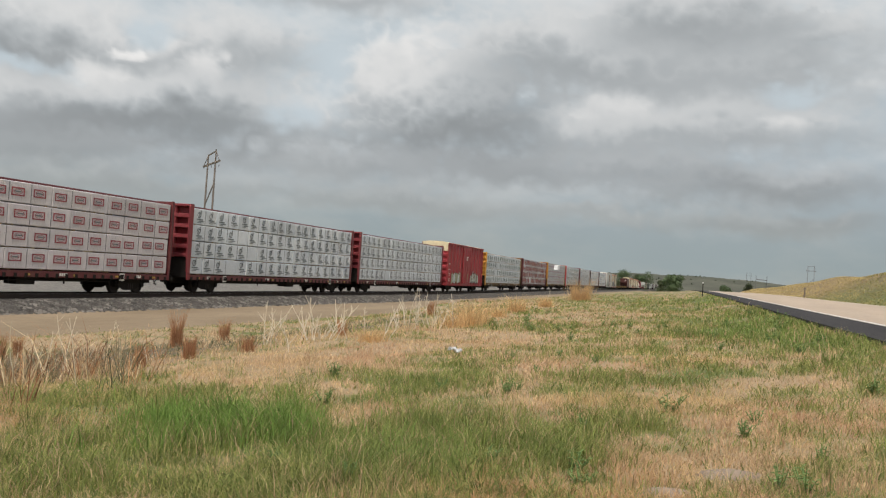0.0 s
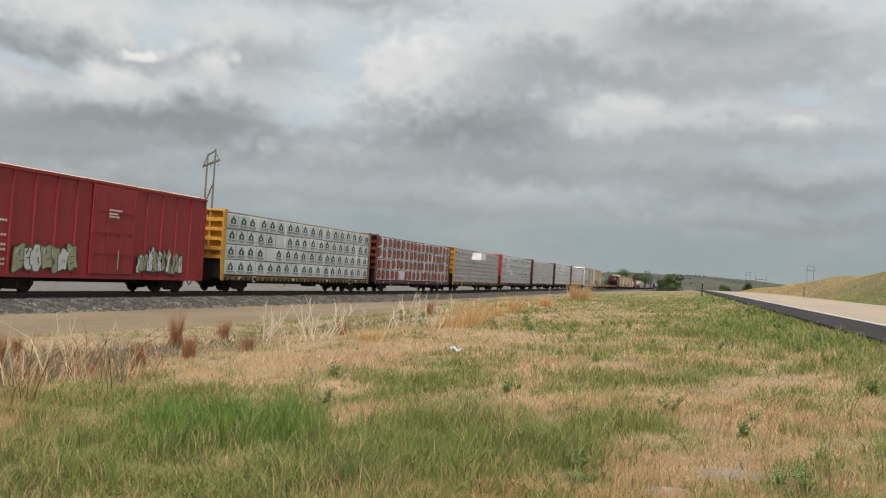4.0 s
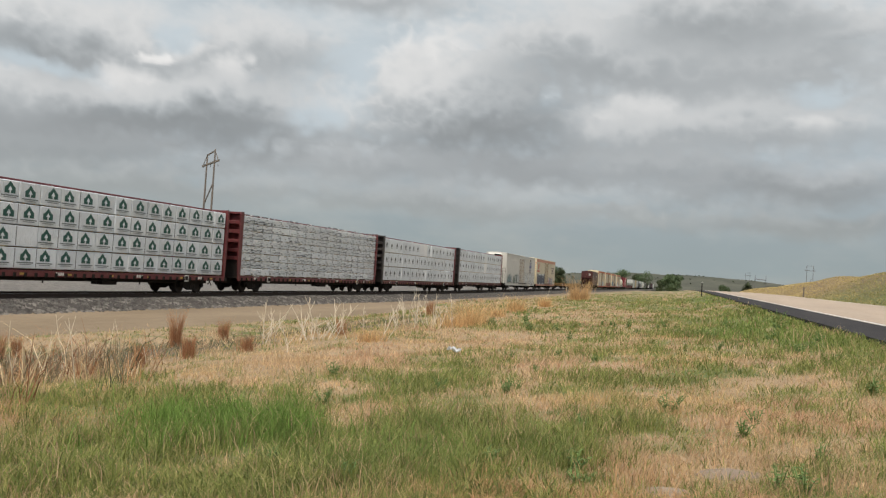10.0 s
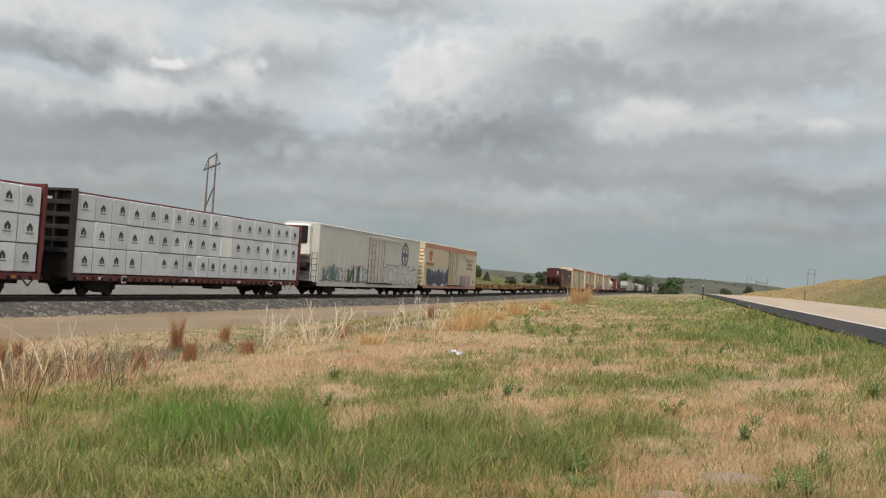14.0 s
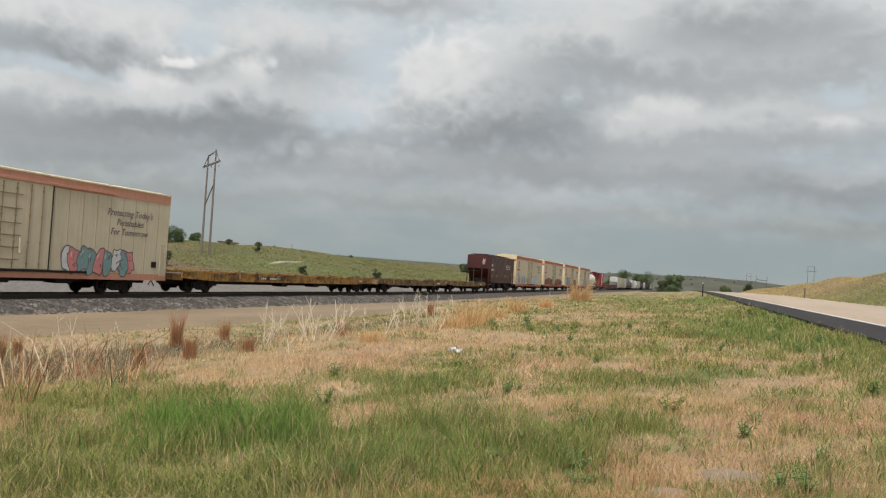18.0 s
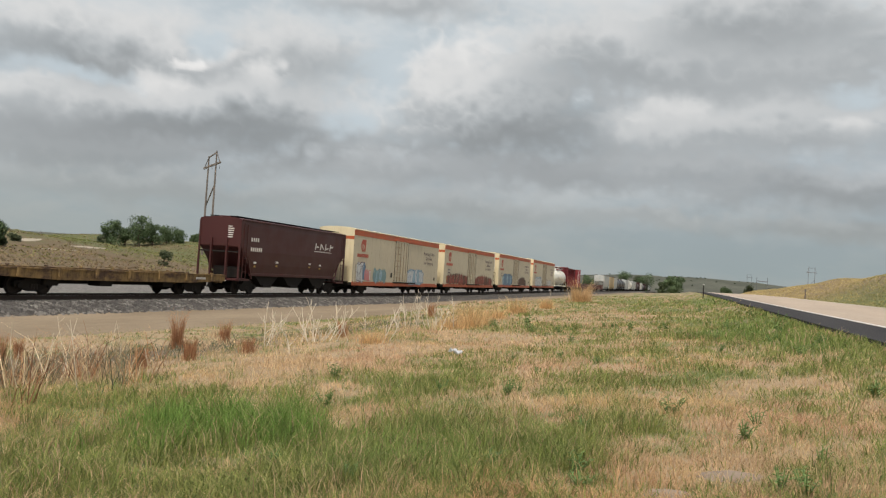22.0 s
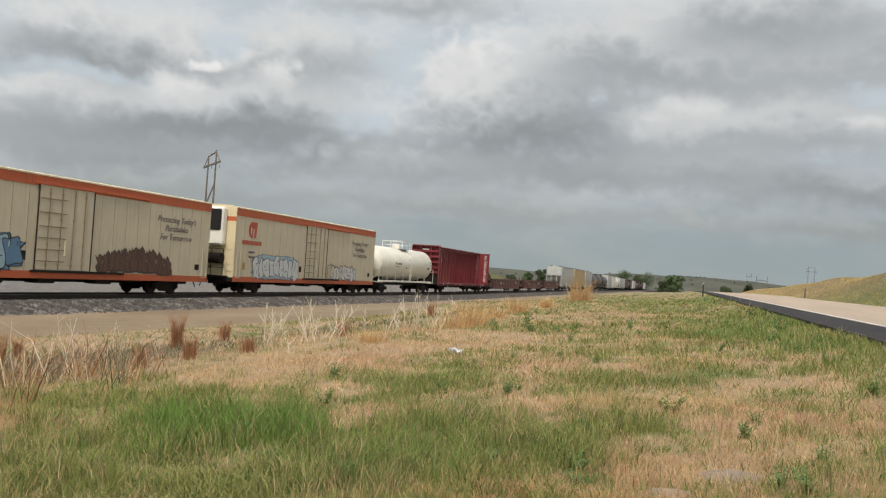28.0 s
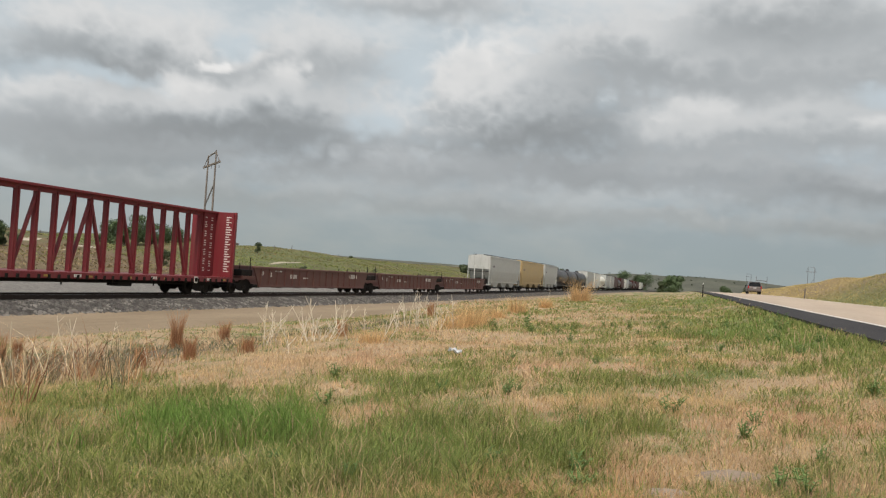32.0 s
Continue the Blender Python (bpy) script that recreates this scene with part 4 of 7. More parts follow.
    ok = patchy(qx, qy) + 0.25 * grain(qx, qy, 0.35, 9) > 0.66
    qx, qy = qx[ok], qy[ok]
    n = len(qx)
    px += list(qx)
    py += list(qy)
    ph += list(rng.uniform(0.12, 0.34, n))
    pt += list(np.array([(0.205, 0.325, 0.075)]) * rng.uniform(0.6, 1.3, n)[:, None])
    pw += [0.0075] * n
    px, py = np.array(px), np.array(py)
    blades("grass_bunches", px, py, ground_z(px, py), np.array(ph), np.array(pw), np.array(pt), 0.55, "fresh green bunches of tall grass")
    # tall straw on the edge of the dip and along the berm
    px, py, ph, pt, pw = [], [], [], [], []
    for i in range(1700):
        cx, cy, d = wedge(1, 8.5, 75)
        if not len(cx):
            continue
        w = lateral(cx, cy)[0] - 11
        edge = math.exp(-((w - lerp(12.3, 6.5, float(smooth(12, 24, cy[0])))) / 2.4) ** 2) * (0.45 + 0.5 * grain(cx, cy, 2.5, 2)[0])
        if rng.random() > edge * 0.8 + 0.015:
            continue
        n = int(rng.uniform(14, 46))
        s = rng.uniform(0.06, 0.22)
        px += list(cx + rng.normal(0, s, n))
        py += list(cy + rng.normal(0, s, n))
        ph += list(rng.uniform(0.12, 0.42, n) * rng.uniform(0.6, 1.1) * lerp(0.34, 1.0, float(smooth(14, 23, cy[0]))))
        pt += list(STRAW[rng.integers(0, 4, n)] * rng.uniform(0.8, 1.15))
        pw += [max(0.006, d[0] * 0.0008)] * n
    # the unkempt stand of brown and bleached stalks beside the dip
    ramble = np.concatenate([STRAW * 0.6, STRAW * 0.9, STRAW * 1.2, STRAW * 1.15, RUST * 1.1, RUST * 0.9, RUST * 0.7, SAGE * 0.7])
    for i in range(300):
        cx, cy = rng.normal(-8.6, 1.5), rng.normal(9.2, 1.5)
        if math.degrees(math.atan2(-cx, cy)) < 38 + rng.normal(0, 2) or lateral(cx, cy) < 13:
            continue
        n = int(rng.uniform(5, 22))
        s = rng.uniform(0.04, 0.2)
        tall = rng.uniform(0.25, 1.0) ** 1.3
        px += list(cx + rng.normal(0, s, n))
        py += list(cy + rng.normal(0, s, n))
        ph += list(rng.uniform(0.30, 1.05, n) * tall)
        pt += list(ramble[rng.integers(0, len(ramble))] * rng.uniform(0.5, 1.15, n)[:, None])
        pw += [rng.uniform(0.007, 0.013)] * n
    # grey-green weeds and litter in the dip behind the berm
    n = 24000
    qx, qy = rng.uniform(-26, -6, n), rng.uniform(8, 34, n)
    w = lateral(qx, qy) - 11
    ok = (w > 0.1 + rng.uniform(0, 1.2, n)) & (w < 11.5) & (rng.random(n) < np.exp(-((w - 5.5) / 4.2) ** 2) * smooth(-0.5, 0.3, grain(qx, qy, 1.2, 51)))
    qx, qy = qx[ok], qy[ok]
    n = len(qx)
    px += list(qx)
    py += list(qy)
    ph += list(rng.uniform(0.06, 0.30, n))
    pt += list(SAGE[rng.integers(0, 4, n)] * rng.uniform(0.45, 0.95, n)[:, None])
    pw += [0.018] * n
    px, py = np.array(px), np.array(py)
    blades("straw", px, py, ground_z(px, py), np.array(ph), np.array(pw), np.array(pt), 0.75, "tall bleached straw along the ditch", "dry grass")


field_grass()


def tuft(x, y, h, spread, tones, n, label, lean=0.22, seed=1):
    rng = np.random.default_rng(seed)
    px, py = x + rng.normal(0, spread * 0.24, n), y + rng.normal(0, spread * 0.24, n)
    tn = tones[rng.integers(0, len(tones), n)] * rng.uniform(0.7, 1.2, n)[:, None]
    ob = blades("grass_tuft", px - x, py - y, ground_z(px, py) - ground_at(x, y), (0.22 + 0.95 * rng.random(n) ** 2.2) * h, np.full(n, 0.004 + 0.00022 * math.hypot(x, y)), tn, lean, label, "grass tuft", (0, 0))
    ob.matrix_basis = Matrix.Translation((x, y, ground_at(x, y)))
    return ob


GOLD = np.array([(0.60, 0.475, 0.21), (0.64, 0.505, 0.235), (0.56, 0.44, 0.19)])


def far_grass():
    """Taller grass on the prairie ridge and on the bank, as seen across the line."""
    rng = np.random.default_rng(5)
    n = 130000
    x, y = rng.uniform(-150, -42, n), 40 + 330 * rng.random(n) ** 1.5
    ok = lateral(x, y) < -29.2
    x, y = x[ok], y[ok]
    n = len(x)
    g = 0.66 - 0.22 * smooth(125, 95, y) + 0.25 * wave(x, y, 21, 9) + 0.15 * wave(x, y, 7, 3) + rng.normal(0, 0.13, n)
    drift = smooth(0.25, 0.75, g)[:, None]
    tone = lerp(TAN.mean(0) * 0.54, GREEN.mean(0) * 0.92, drift) * (1 + 0.16 * grain(x, y, 6, 35, 5))[:, None] * rng.uniform(0.88, 1.10, n)[:, None]
    bare = smooth(-0.05, 0.45, grain(x, y, 6, 61, 5)) * smooth(140, 98, y)
    tone = lerp(tone * 0.96, np.array((0.25, 0.185, 0.125)), (0.85 * bare)[:, None])
    vivid = np.exp(-((x + 76) / 9) ** 2 - ((y - 146) / 22) ** 2) * smooth(-0.5, 0.3, grain(x, y, 9, 71, 3))
    tone = lerp(tone, np.array((0.25, 0.36, 0.11)), (0.8 * vivid)[:, None])
    # washed-out banks of pale soil where the slope breaks
    keep = rng.random(n) < 1 - 0.75 * bare
    for cx, cy, rx, ry in ((-83, 150, 1.6, 9), (-73.5, 118, 1.3, 4), (-85, 90, 1.8, 5), (-90, 95, 1.5, 4)):
        keep &= ((x - cx) / rx) ** 2 + ((y - cy) / ry) ** 2 + 0.6 * grain(x, y, 2.5, 81, 3) > 1
    x, y, tone = x[keep], y[keep], tone[keep]
    n = len(x)
    blades("ridge_grass", x, y, ground_z(x, y), rng.uniform(0.12, 0.34, n), rng.uniform(0.12, 0.26, n), tone, 1.4, "rough green and tan grass on the prairie ridge")
    n = 60000
    l, r = 40 * (300 / 40) ** rng.random(n), rng.uniform(13.2, 32, n)
    x, y = road_xy(r, l)
    g = 0.14 + 0.20 * grain(x, y, 7, 4, 4) + 0.40 * smooth(135, 90, l) + 0.2 * smooth(15, 13.2, r) + 0.25 * smooth(21, 27, r) + rng.normal(0, 0.10, n)
    tone = lerp(GOLD.mean(0), GREEN.mean(0) * 1.0, smooth(0.25, 0.65, g)[:, None]) * (1 + 0.16 * grain(x, y, 4, 33, 4))[:, None] * rng.uniform(0.90, 1.10, n)[:, None]
    blades("bank_grass", x, y, ground_z(x, y), rng.uniform(0.10, 0.24, n), rng.uniform(0.025, 0.055, n) * (0.5 + l / 90), tone * 1.02, 1.4, "golden dry grass on the roadside bank")


far_grass()


def leaf_cloud(b, c, rad, n, size, rng, mat):
    """Small leaf pieces on a lumpy shell."""
    for i in range(n):
        d = Vector(rng.normal(0, 1, 3)).normalized()
        f = rng.uniform(0.55, 1.05)
        p = Vector(c) + Vector((d.x * rad[0], d.y * rad[1], d.z * rad[2])) * f
        u = Vector(rng.normal(0, 1, 3)).normalized()
        v = u.cross(d).normalized() if abs(u.dot(d)) < 0.95 else Vector((0, 0, 1))
        s = size * rng.uniform(0.6, 1.4)
        b.add([p - u * s, p + v * s * 0.6, p + u * s, p - v * s * 0.6], [(0, 1, 2, 3)], mat)


def tree(name, x, y, height, width, seed, mat="leaves", lobes=9, leaves=150, label="", size=0.22, low=0.25, category="tree"):
    rng = np.random.default_rng(seed)
    root = empty(name)
    t = Build()
    base = Vector((0, 0, -0.15))
    fork = Vector((rng.normal(0, .1), rng.normal(0, .1), height * 0.35))
    t.tube(base, fork, height * 0.035 + 0.03, height * 0.022 + 0.02, 8, "bark")
    cr = Build()
    for i in range(lobes):
        a = 2 * math.pi * i / lobes + rng.normal(0, 0.4)
        k = rng.uniform(0.15, 0.75)
        zc = height * rng.uniform(low + 0.12, 0.84)
        c = Vector((math.cos(a) * width * 0.5 * k, math.sin(a) * width * 0.5 * k, zc))
        t.tube(fork, c, height * 0.014 + 0.012, 0.012, 5, "bark")
        rr = width * rng.uniform(0.17, 0.30)
        leaf_cloud(cr, c, (rr, rr, min(rr * 0.9, (height - zc) * 1.1 + 0.2)), leaves, size, rng, mat)
    part("trunk", t, root)
    part("crown", cr, root)
    root.matrix_basis = Matrix.Translation((x, y, ground_at(x, y)))
    return tagged(root, label, category)


def bearing(px, dist):
    """A place dist metres away, at a bearing given in degrees west of the line."""
    return -math.sin(radians(px)) * dist, math.cos(radians(px)) * dist


TREES = ((39.1, 186, 7.4, 4.6, 12), (38.3, 190, 5.0, 3.4, 8), (37.5, 187, 7.6, 5.4, 13), (36.7, 190, 5.8, 4.6, 11), (35.9, 194, 4.4, 4.2, 9), (35.2, 197, 3.4, 3.4, 7), (34.2, 205, 2.4, 2.6, 7), (45.6, 112, 3.4, 3.0, 10))
for i, (az, d, h, w, lobes) in enumerate(TREES):
    tree("tree", *bearing(az, d), h * 0.86, w, 20 + i, lobes=lobes + 7, leaves=230, label="leafy green tree in a hollow of the ridge", size=0.13, low=0.05)
for i, (sx, sy, h, w) in enumerate(((-92.7, 158.8, 2.2, 1.7), (-70.4, 97.2, 2.2, 2.0), (-66.2, 127.7, 1.7, 1.5), (-64.5, 154.7, 1.8, 1.8), (-98, 118, 1.2, 1.4), (-86, 88, 1.0, 1.6), (-80, 80, .9, 1.3), (-108, 172, 1.3, 1.6), (-120, 205, 1.2, 1.6), (-118, 260, 1.4, 2.0))):
    tree("shrub", sx, sy, h, w, 40 + i, "leaves_dark", 9, 170, "small dark juniper shrub on the ridge", 0.075, 0.0, "shrub")
for i, (az, d, slope, w) in enumerate(((3.90, 300, .0152, 7.2), (4.55, 306, .0070, 3.4), (5.60, 640, .0160, 15), (6.1, 650, .0130, 11), (6.95, 560, .0165, 13), (7.6, 470, .009, 9), (9.0, 480, .0095, 10), (10.9, 420, .0136, 7.0), (11.45, 424, .0156, 7.5), (12.1, 418, .0130, 6.5),
                                       (13.0, 440, .008, 6), (14.0, 330, .0050, 4.5), (0.62, 420, .0055, 7.0), (-0.60, 700, .0105, 8.0), (16.4, 330, .0140, 5.5), (17.0, 334, .0120, 5.0))):
    x, y = bearing(az, d)
    h = 1.9 + d * slope - ground_at(x, y)
    tree("tree", x, y, max(h * 1.12, 1.5), w * .9, 60 + i, "leaves_dark" if i % 2 else "leaves", 18, 300, "round dark green tree in the valley", 0.24, 0.0)


def juniper(az, d, slope, w):
    """A conical evergreen: a short trunk and tiers of needles."""
    rng = np.random.default_rng(90)
    x, y = bearing(az, d)
    h = 1.9 + d * slope - ground_at(x, y)
    root = empty("juniper_tree")
    t = Build()
    t.tube((0, 0, -.2), (0, 0, h * .9), h * .03, .02, 7, "bark")
    part("trunk", t, root)
    c = Build()
    for i in range(16):
        f = i / 15
        r = w * .5 * (1 - f) ** .8 + .08
        leaf_cloud(c, (rng.normal(0, .06), rng.normal(0, .06), h * (.06 + .9 * f)), (r, r, h * .07), 130 if f < .7 else 60, .16, rng, "leaves_dark")
    part("crown", c, root)
    root.matrix_basis = Matrix.Translation((x, y, ground_at(x, y)))
    tagged(root, "dark conical juniper tree on the slope", "tree")


juniper(15.6, 300, .0092, 3.0)


def far_shrubs():
    """Scattered brush on the far hills, too far off to tell apart."""
    rng = np.random.default_rng(31)
    b = Build()
    for i in range(110):
        az, d = rng.uniform(-4.5, 17), rng.uniform(650, 1750)
        x, y = bearing(az, d)
        r = rng.uniform(.5, 1.5)
        leaf_cloud(b, (x, y, ground_at(x, y) + r * .5), (r * 1.5, r * 1.5, r), 26, .7, rng, "far_wood")
    tagged(part("far_shrubs", b), "scattered dark brush on the far hills", "shrubs", "", "stuff")


far_shrubs()


def timber_heap():
    root = empty("timber_heap")
    rng = np.random.default_rng(4)
    for i in range(7):
        b = Build()
        z = 0.2 + 0.32 * (i % 3)
        b.tube((-2.2 + rng.normal(0, .3), rng.normal(0, .4), z), (2.2 + rng.normal(0, .3), rng.normal(0, .4), z + rng.normal(0, .1)), .17, .15, 7, "bark")
        part("log", b, root)
    x, y = bearing(32.1, 222)
    root.matrix_basis = Matrix.Translation((x, y, ground_at(x, y))) @ Matrix.Rotation(radians(30), 4, "Z")
    tagged(root, "heap of old dark logs on the ridge", "timber heap")


timber_heap()


def chalk(x, y, L, w, seed):
    """A scar of pale bare soil on the slope."""
    rng = np.random.default_rng(seed)
    b = Build()
    n = 14
    rows = []
    for i in range(n + 1):
        f = i / n
        ww = w * math.sin(math.pi * f) * rng.uniform(.5, 1.2) + .05
        for s in (-1, 0, 1):
            px, py = x + (f - .5) * L * -0.12 + s * ww * 0.9, y + (f - .5) * L
            rows.append((px - x, py - y, ground_at(px, py) - ground_at(x, y) + (.10 if s == 0 else .02)))
    b.add(rows, [(3 * i + j, 3 * i + j + 1, 3 * i + j + 4, 3 * i + j + 3) for i in range(n) for j in (0, 1)], "chalk")
    ob = part("soil_scar", b)
    ob.matrix_basis = Matrix.Translation((x, y, ground_at(x, y)))
    tagged(ob, "pale bare soil scar on the grassy slope", "bare soil", "", "structure")


M["chalk"] = earth("chalk", (0.36, 0.31, 0.24), (0.46, 0.41, 0.33), (0.25, 0.20, 0.14), 0.8, 4)
chalk(-83.5, 154, 17, .9, 1), chalk(-76, 138, 7, .6, 2), chalk(-87, 91, 6, 1.3, 3), chalk(-84, 99, 8, .8, 4), chalk(-79, 88, 7, .7, 5), chalk(-84, 80, 5, .8, 6)


# ---------------------------------------------------------------- power line and roadside things
def h_frame(az, dist, height, gap, label, turn=62, tilt=0, arm=1.05, wood="wood_pole"):
    x, y = bearing(az, dist)
    root = empty("power_pole")
    k = height / 20.0 * (1 if wood == "wood_pole" else 0.65)
    for s in (-1, 1):
        b = Build()
        b.tube((0, s * gap / 2, -0.5), (0, s * gap / 2 * 0.96, height * (1 - 0.022 * tilt * (1 + s))), 0.24 * k, 0.14 * k, 8, wood)
        part("pole", b, root)
    b = Build()
    b.beam((0, -gap * arm, height * (0.865 + .022 * tilt)), (0, gap * arm, height * (0.865 - .022 * tilt)), 0.22 * k, 0.34 * k, wood)
    part("crossarm", b, root)
    b = Build()
    b.beam((0, -gap / 2, height * 0.985), (0, gap / 2, height * (0.985 - .04 * tilt)), 0.16 * k, 0.22 * k, wood)
    part("top_tie", b, root)
    for s in (-1, 1):
        b = Build()
        b.beam((0, -s * gap / 2, height * 0.68), (0, s * gap / 2, height * 0.47), 0.16 * k, 0.20 * k, wood)
        if s == 1:
            part("brace", b, root)
    for s in (-1, 1):
        b = Build()
        b.beam((0, s * gap / 2, height * (0.985 - .02 * tilt * (1 + s))), (0, s * gap * (arm - .1), height * (0.87 - .018 * tilt * s)), 0.09 * k, 0.12 * k, wood)
        part("knee_brace", b, root)
    for s in (-1, 0, 1):
        b = Build()
        b.lathe([(height * 0.825, 0.03 * k), (height * 0.83, 0.06 * k), (height * 0.845, 0.05 * k), (height * 0.855, 0.04 * k)], 8, "wire", "z", (0, s * gap * (arm - .1), 0))
        part("insulator", b, root)
    root.matrix_basis = Matrix.Translation((x, y, ground_at(x, y))) @ Matrix.Rotation(radians(az + turn), 4, "Z")
    return tagged(root, label, "power pole", "power line poles")


h_frame(33.5, 172, 19.6, 3.0, "weathered wooden H-frame power pole with a crossarm", 28, 1)


def far_height(az, d, el):
    """The height that brings a pole's top to a given elevation."""
    return 1.9 + d * math.tan(radians(el)) - ground_at(*bearing(az, d))


h_frame(-4.10, 420, far_height(-4.10, 420, 1.9), 2.7, "tall wooden H-frame power pole behind the bank", 90, 0, .8, "wood_hazed")
h_frame(-0.60, 1000, far_height(-0.6, 1000, 1.28), 4.5, "distant wooden H-frame power pole on the hills", 90, 0, .7, "wood_hazed")


def line_portal():
    """Two far poles with a low rail between them."""
    root = empty("line_portal")
    h = far_height(-1.34, 1000, 1.14)
    for s in (-1, 1):
        b = Build()
        b.tube((s * 5.4, 0, -1), (s * 5.4, 0, h), .3, .22, 8, "wood_hazed")
        part("pole", b, root)
    b = Build()
    b.beam((-5.4, 0, h * .82), (5.4, 0, h * .78), .5, .7, "wood_hazed")
    part("rail", b, root)
    x, y = bearing(-1.34, 1000)
    root.matrix_basis = Matrix.Translation((x, y, ground_at(x, y)))
    tagged(root, "distant dark line portal on the hills", "power pole")


line_portal()


def delineator():
    root = empty("marker_post")
    b = Build()
    b.prism([(-0.04, -0.02), (0.04, -0.02), (0.04, 0.005), (0.015, 0.02), (-0.015, 0.02), (-0.04, 0.005)], -0.3, 1.12, "z", "steel_dark")
    part("post", b, root)
    b = Build()
    b.lathe([(-0.03, 0.04), (-0.02, 0.052), (-0.012, 0.052)], 12, "line_paint", "y", (0, -0.01, 1.17))
    part("reflector", b, root, "white round reflector")
    x, y = bearing(2.05, 76)
    root.matrix_basis = Matrix.Translation((x, y, ground_at(x, y)))
    tagged(root, "slim dark roadside marker post with a white reflector", "marker post")


delineator()


def fence_post(az, d, h):
    b = Build()
    b.tube((0, 0, -0.2), (0.03, 0, h), 0.08, 0.065, 7, "wood_pole")
    ob = part("fence_post", b)
    x, y = bearing(az, d)
    ob.matrix_basis = Matrix.Translation((x, y, ground_at(x, y)))
    tagged(ob, "grey weathered wooden fence post in the grass", "fence post", "fence posts")


for az, d in ((-3.8, 118), (31.9, 205), (29.3, 215), (28.2, 225), (25.2, 240), (21.4, 250), (43, 160)):
    fence_post(az, d, 1.3)

# red-brown bunch grass, straw clumps, dead stalks, green weeds
for i, (px, py, h, w) in enumerate(((-14.2, 20.4, 1.12, .42), (-8.3, 12.3, .42, .30), (-8.1, 10.8, .40, .28), (-17.5, 18.3, .62, .28), (-16.4, 16.6, .8, .4), (-14.0, 22.4, .75, .42), (-7.9, 13.4, .34, .42), (-10.4, 30.2, .62, .36), (-7.9, 17.2, .42, .26))):
    tuft(px, py, h, w * 0.58, RUST * np.array((0.96, 1.0, 1.06)), 560, "rust-red tuft of bunch grass", 0.22, 100 + i)
for i, (px, py, h, w) in enumerate(((-7.3, 25.3, .85, .8), (-7.1, 22.4, .6, .8), (-7.0, 23.6, .8, .7), (-8.2, 34.0, .8, .8), (-10.9, 64.5, 2.0, 1.5), (-11.3, 66.5, 1.2, 1.2), (-7.8, 29.7, .45, .5), (-8.6, 41.6, .6, .6), (-6.5, 15.5, .3, .5))):
    tuft(px, py, h, w, STRAW * np.array((1.12, 1.02, 0.82)) if i != 4 else TAN * np.array((1.0, .93, .82)), 560, "tall pale straw clump on the berm", 0.55, 120 + i)


def dead_stalk(x, y, h, seed, thin=1.0):
    """A dry weed: one stiff stem that leans, and twigs that fork upwards from it."""
    rng = np.random.default_rng(seed)
    b = Build()
    p = Vector((0, 0, -0.05))
    lean = Vector((rng.normal(0, .30), rng.normal(0, .28), 1)).normalized()
    q = p + lean * h
    bow = Vector((rng.normal(0, .06), rng.normal(0, .06), 0)) * h
    pts = [p.lerp(q, f) + bow * math.sin(math.pi * f) for f in (0, .25, .5, .75, 1)]
    for i in range(4):
        b.tube(pts[i], pts[i + 1], (0.009 - .0012 * i) * thin, (0.0078 - .0012 * i) * thin, 5, "straw_stalk", i in (0, 3))
    root = part("dead_weed", b)
    for i in range(int(rng.integers(3, 8) * (1 if thin == 1 else 0.35))):
        f = rng.uniform(0.15, 0.9)
        s = p.lerp(q, f) + bow * math.sin(math.pi * f)
        d = Vector((rng.normal(0, .55), rng.normal(0, .55), rng.uniform(0.7, 1.4))).normalized()
        m = s + d * h * rng.uniform(0.10, 0.26) * (1.2 - f)
        e = m + (d + Vector((rng.normal(0, .2), rng.normal(0, .2), rng.uniform(-.15, .5)))).normalized() * h * rng.uniform(0.08, 0.25) * (1.2 - f)
        t = Build()
        t.tube(s, m, 0.006 * thin, 0.005 * thin, 4, "straw_stalk", False)
        t.tube(m, e, 0.005 * thin, 0.003 * thin, 4, "straw_stalk", False)
        part("twig", t, root)
    root.matrix_basis = Matrix.Translation((x, y, ground_at(x, y)))
    tagged(root, "bleached dead weed stalk standing in the grass", "dead weed", "dead weed stalks")


M["straw_stalk"] = plain("straw_stalk", (0.66, 0.58, 0.46), 0.8)
STALKS = ((-8.55, 15.1, .95), (-8.35, 15.0, .85), (-8.45, 15.3, 1.0), (-7.95, 15.9, .95), (-7.8, 16.0, .9), (-7.5, 15.7, .85), (-7.3, 15.6, .8), (-8.2, 22.6, 1.25), (-7.7, 22.0, 1.1), (-7.4, 21.5, 1.0), (-7.8, 8.6, .7),
          (-8.5, 9.9, .95), (-8.9, 10.6, .9), (-7.5, 17.5, .7), (-6.3, 15.7, .5), (-8.6, 23.8, .8), (-9.3, 11.2, .9), (-10.6, 60, 1.3), (-12, 58, 1.0), (-7.0, 13.2, .6), (-6.8, 8.0, .8), (-9.0, 24.2, 1.0), (-8.0, 9.1, .9), (-7.2, 7.6, .8))
for i, (sx, sy, h) in enumerate(STALKS):
    dead_stalk(sx, sy, h, 200 + i, 0.5 if sy < 12 else 1.0)
rng = np.random.default_rng(77)
for i in range(39):
    q = i % 3
    sx, sy = ((-7.7, 15.7), (-7.9, 22.3), (-8.4, 9.6))[q]
    dead_stalk(sx + rng.normal(0, (.38, .6, 1.0)[q]), sy + rng.normal(0, (.4, .8, 1.1)[q]), rng.uniform(.35, (.95, 1.1, .9)[q]), 400 + i, (1, 1, .5)[q])


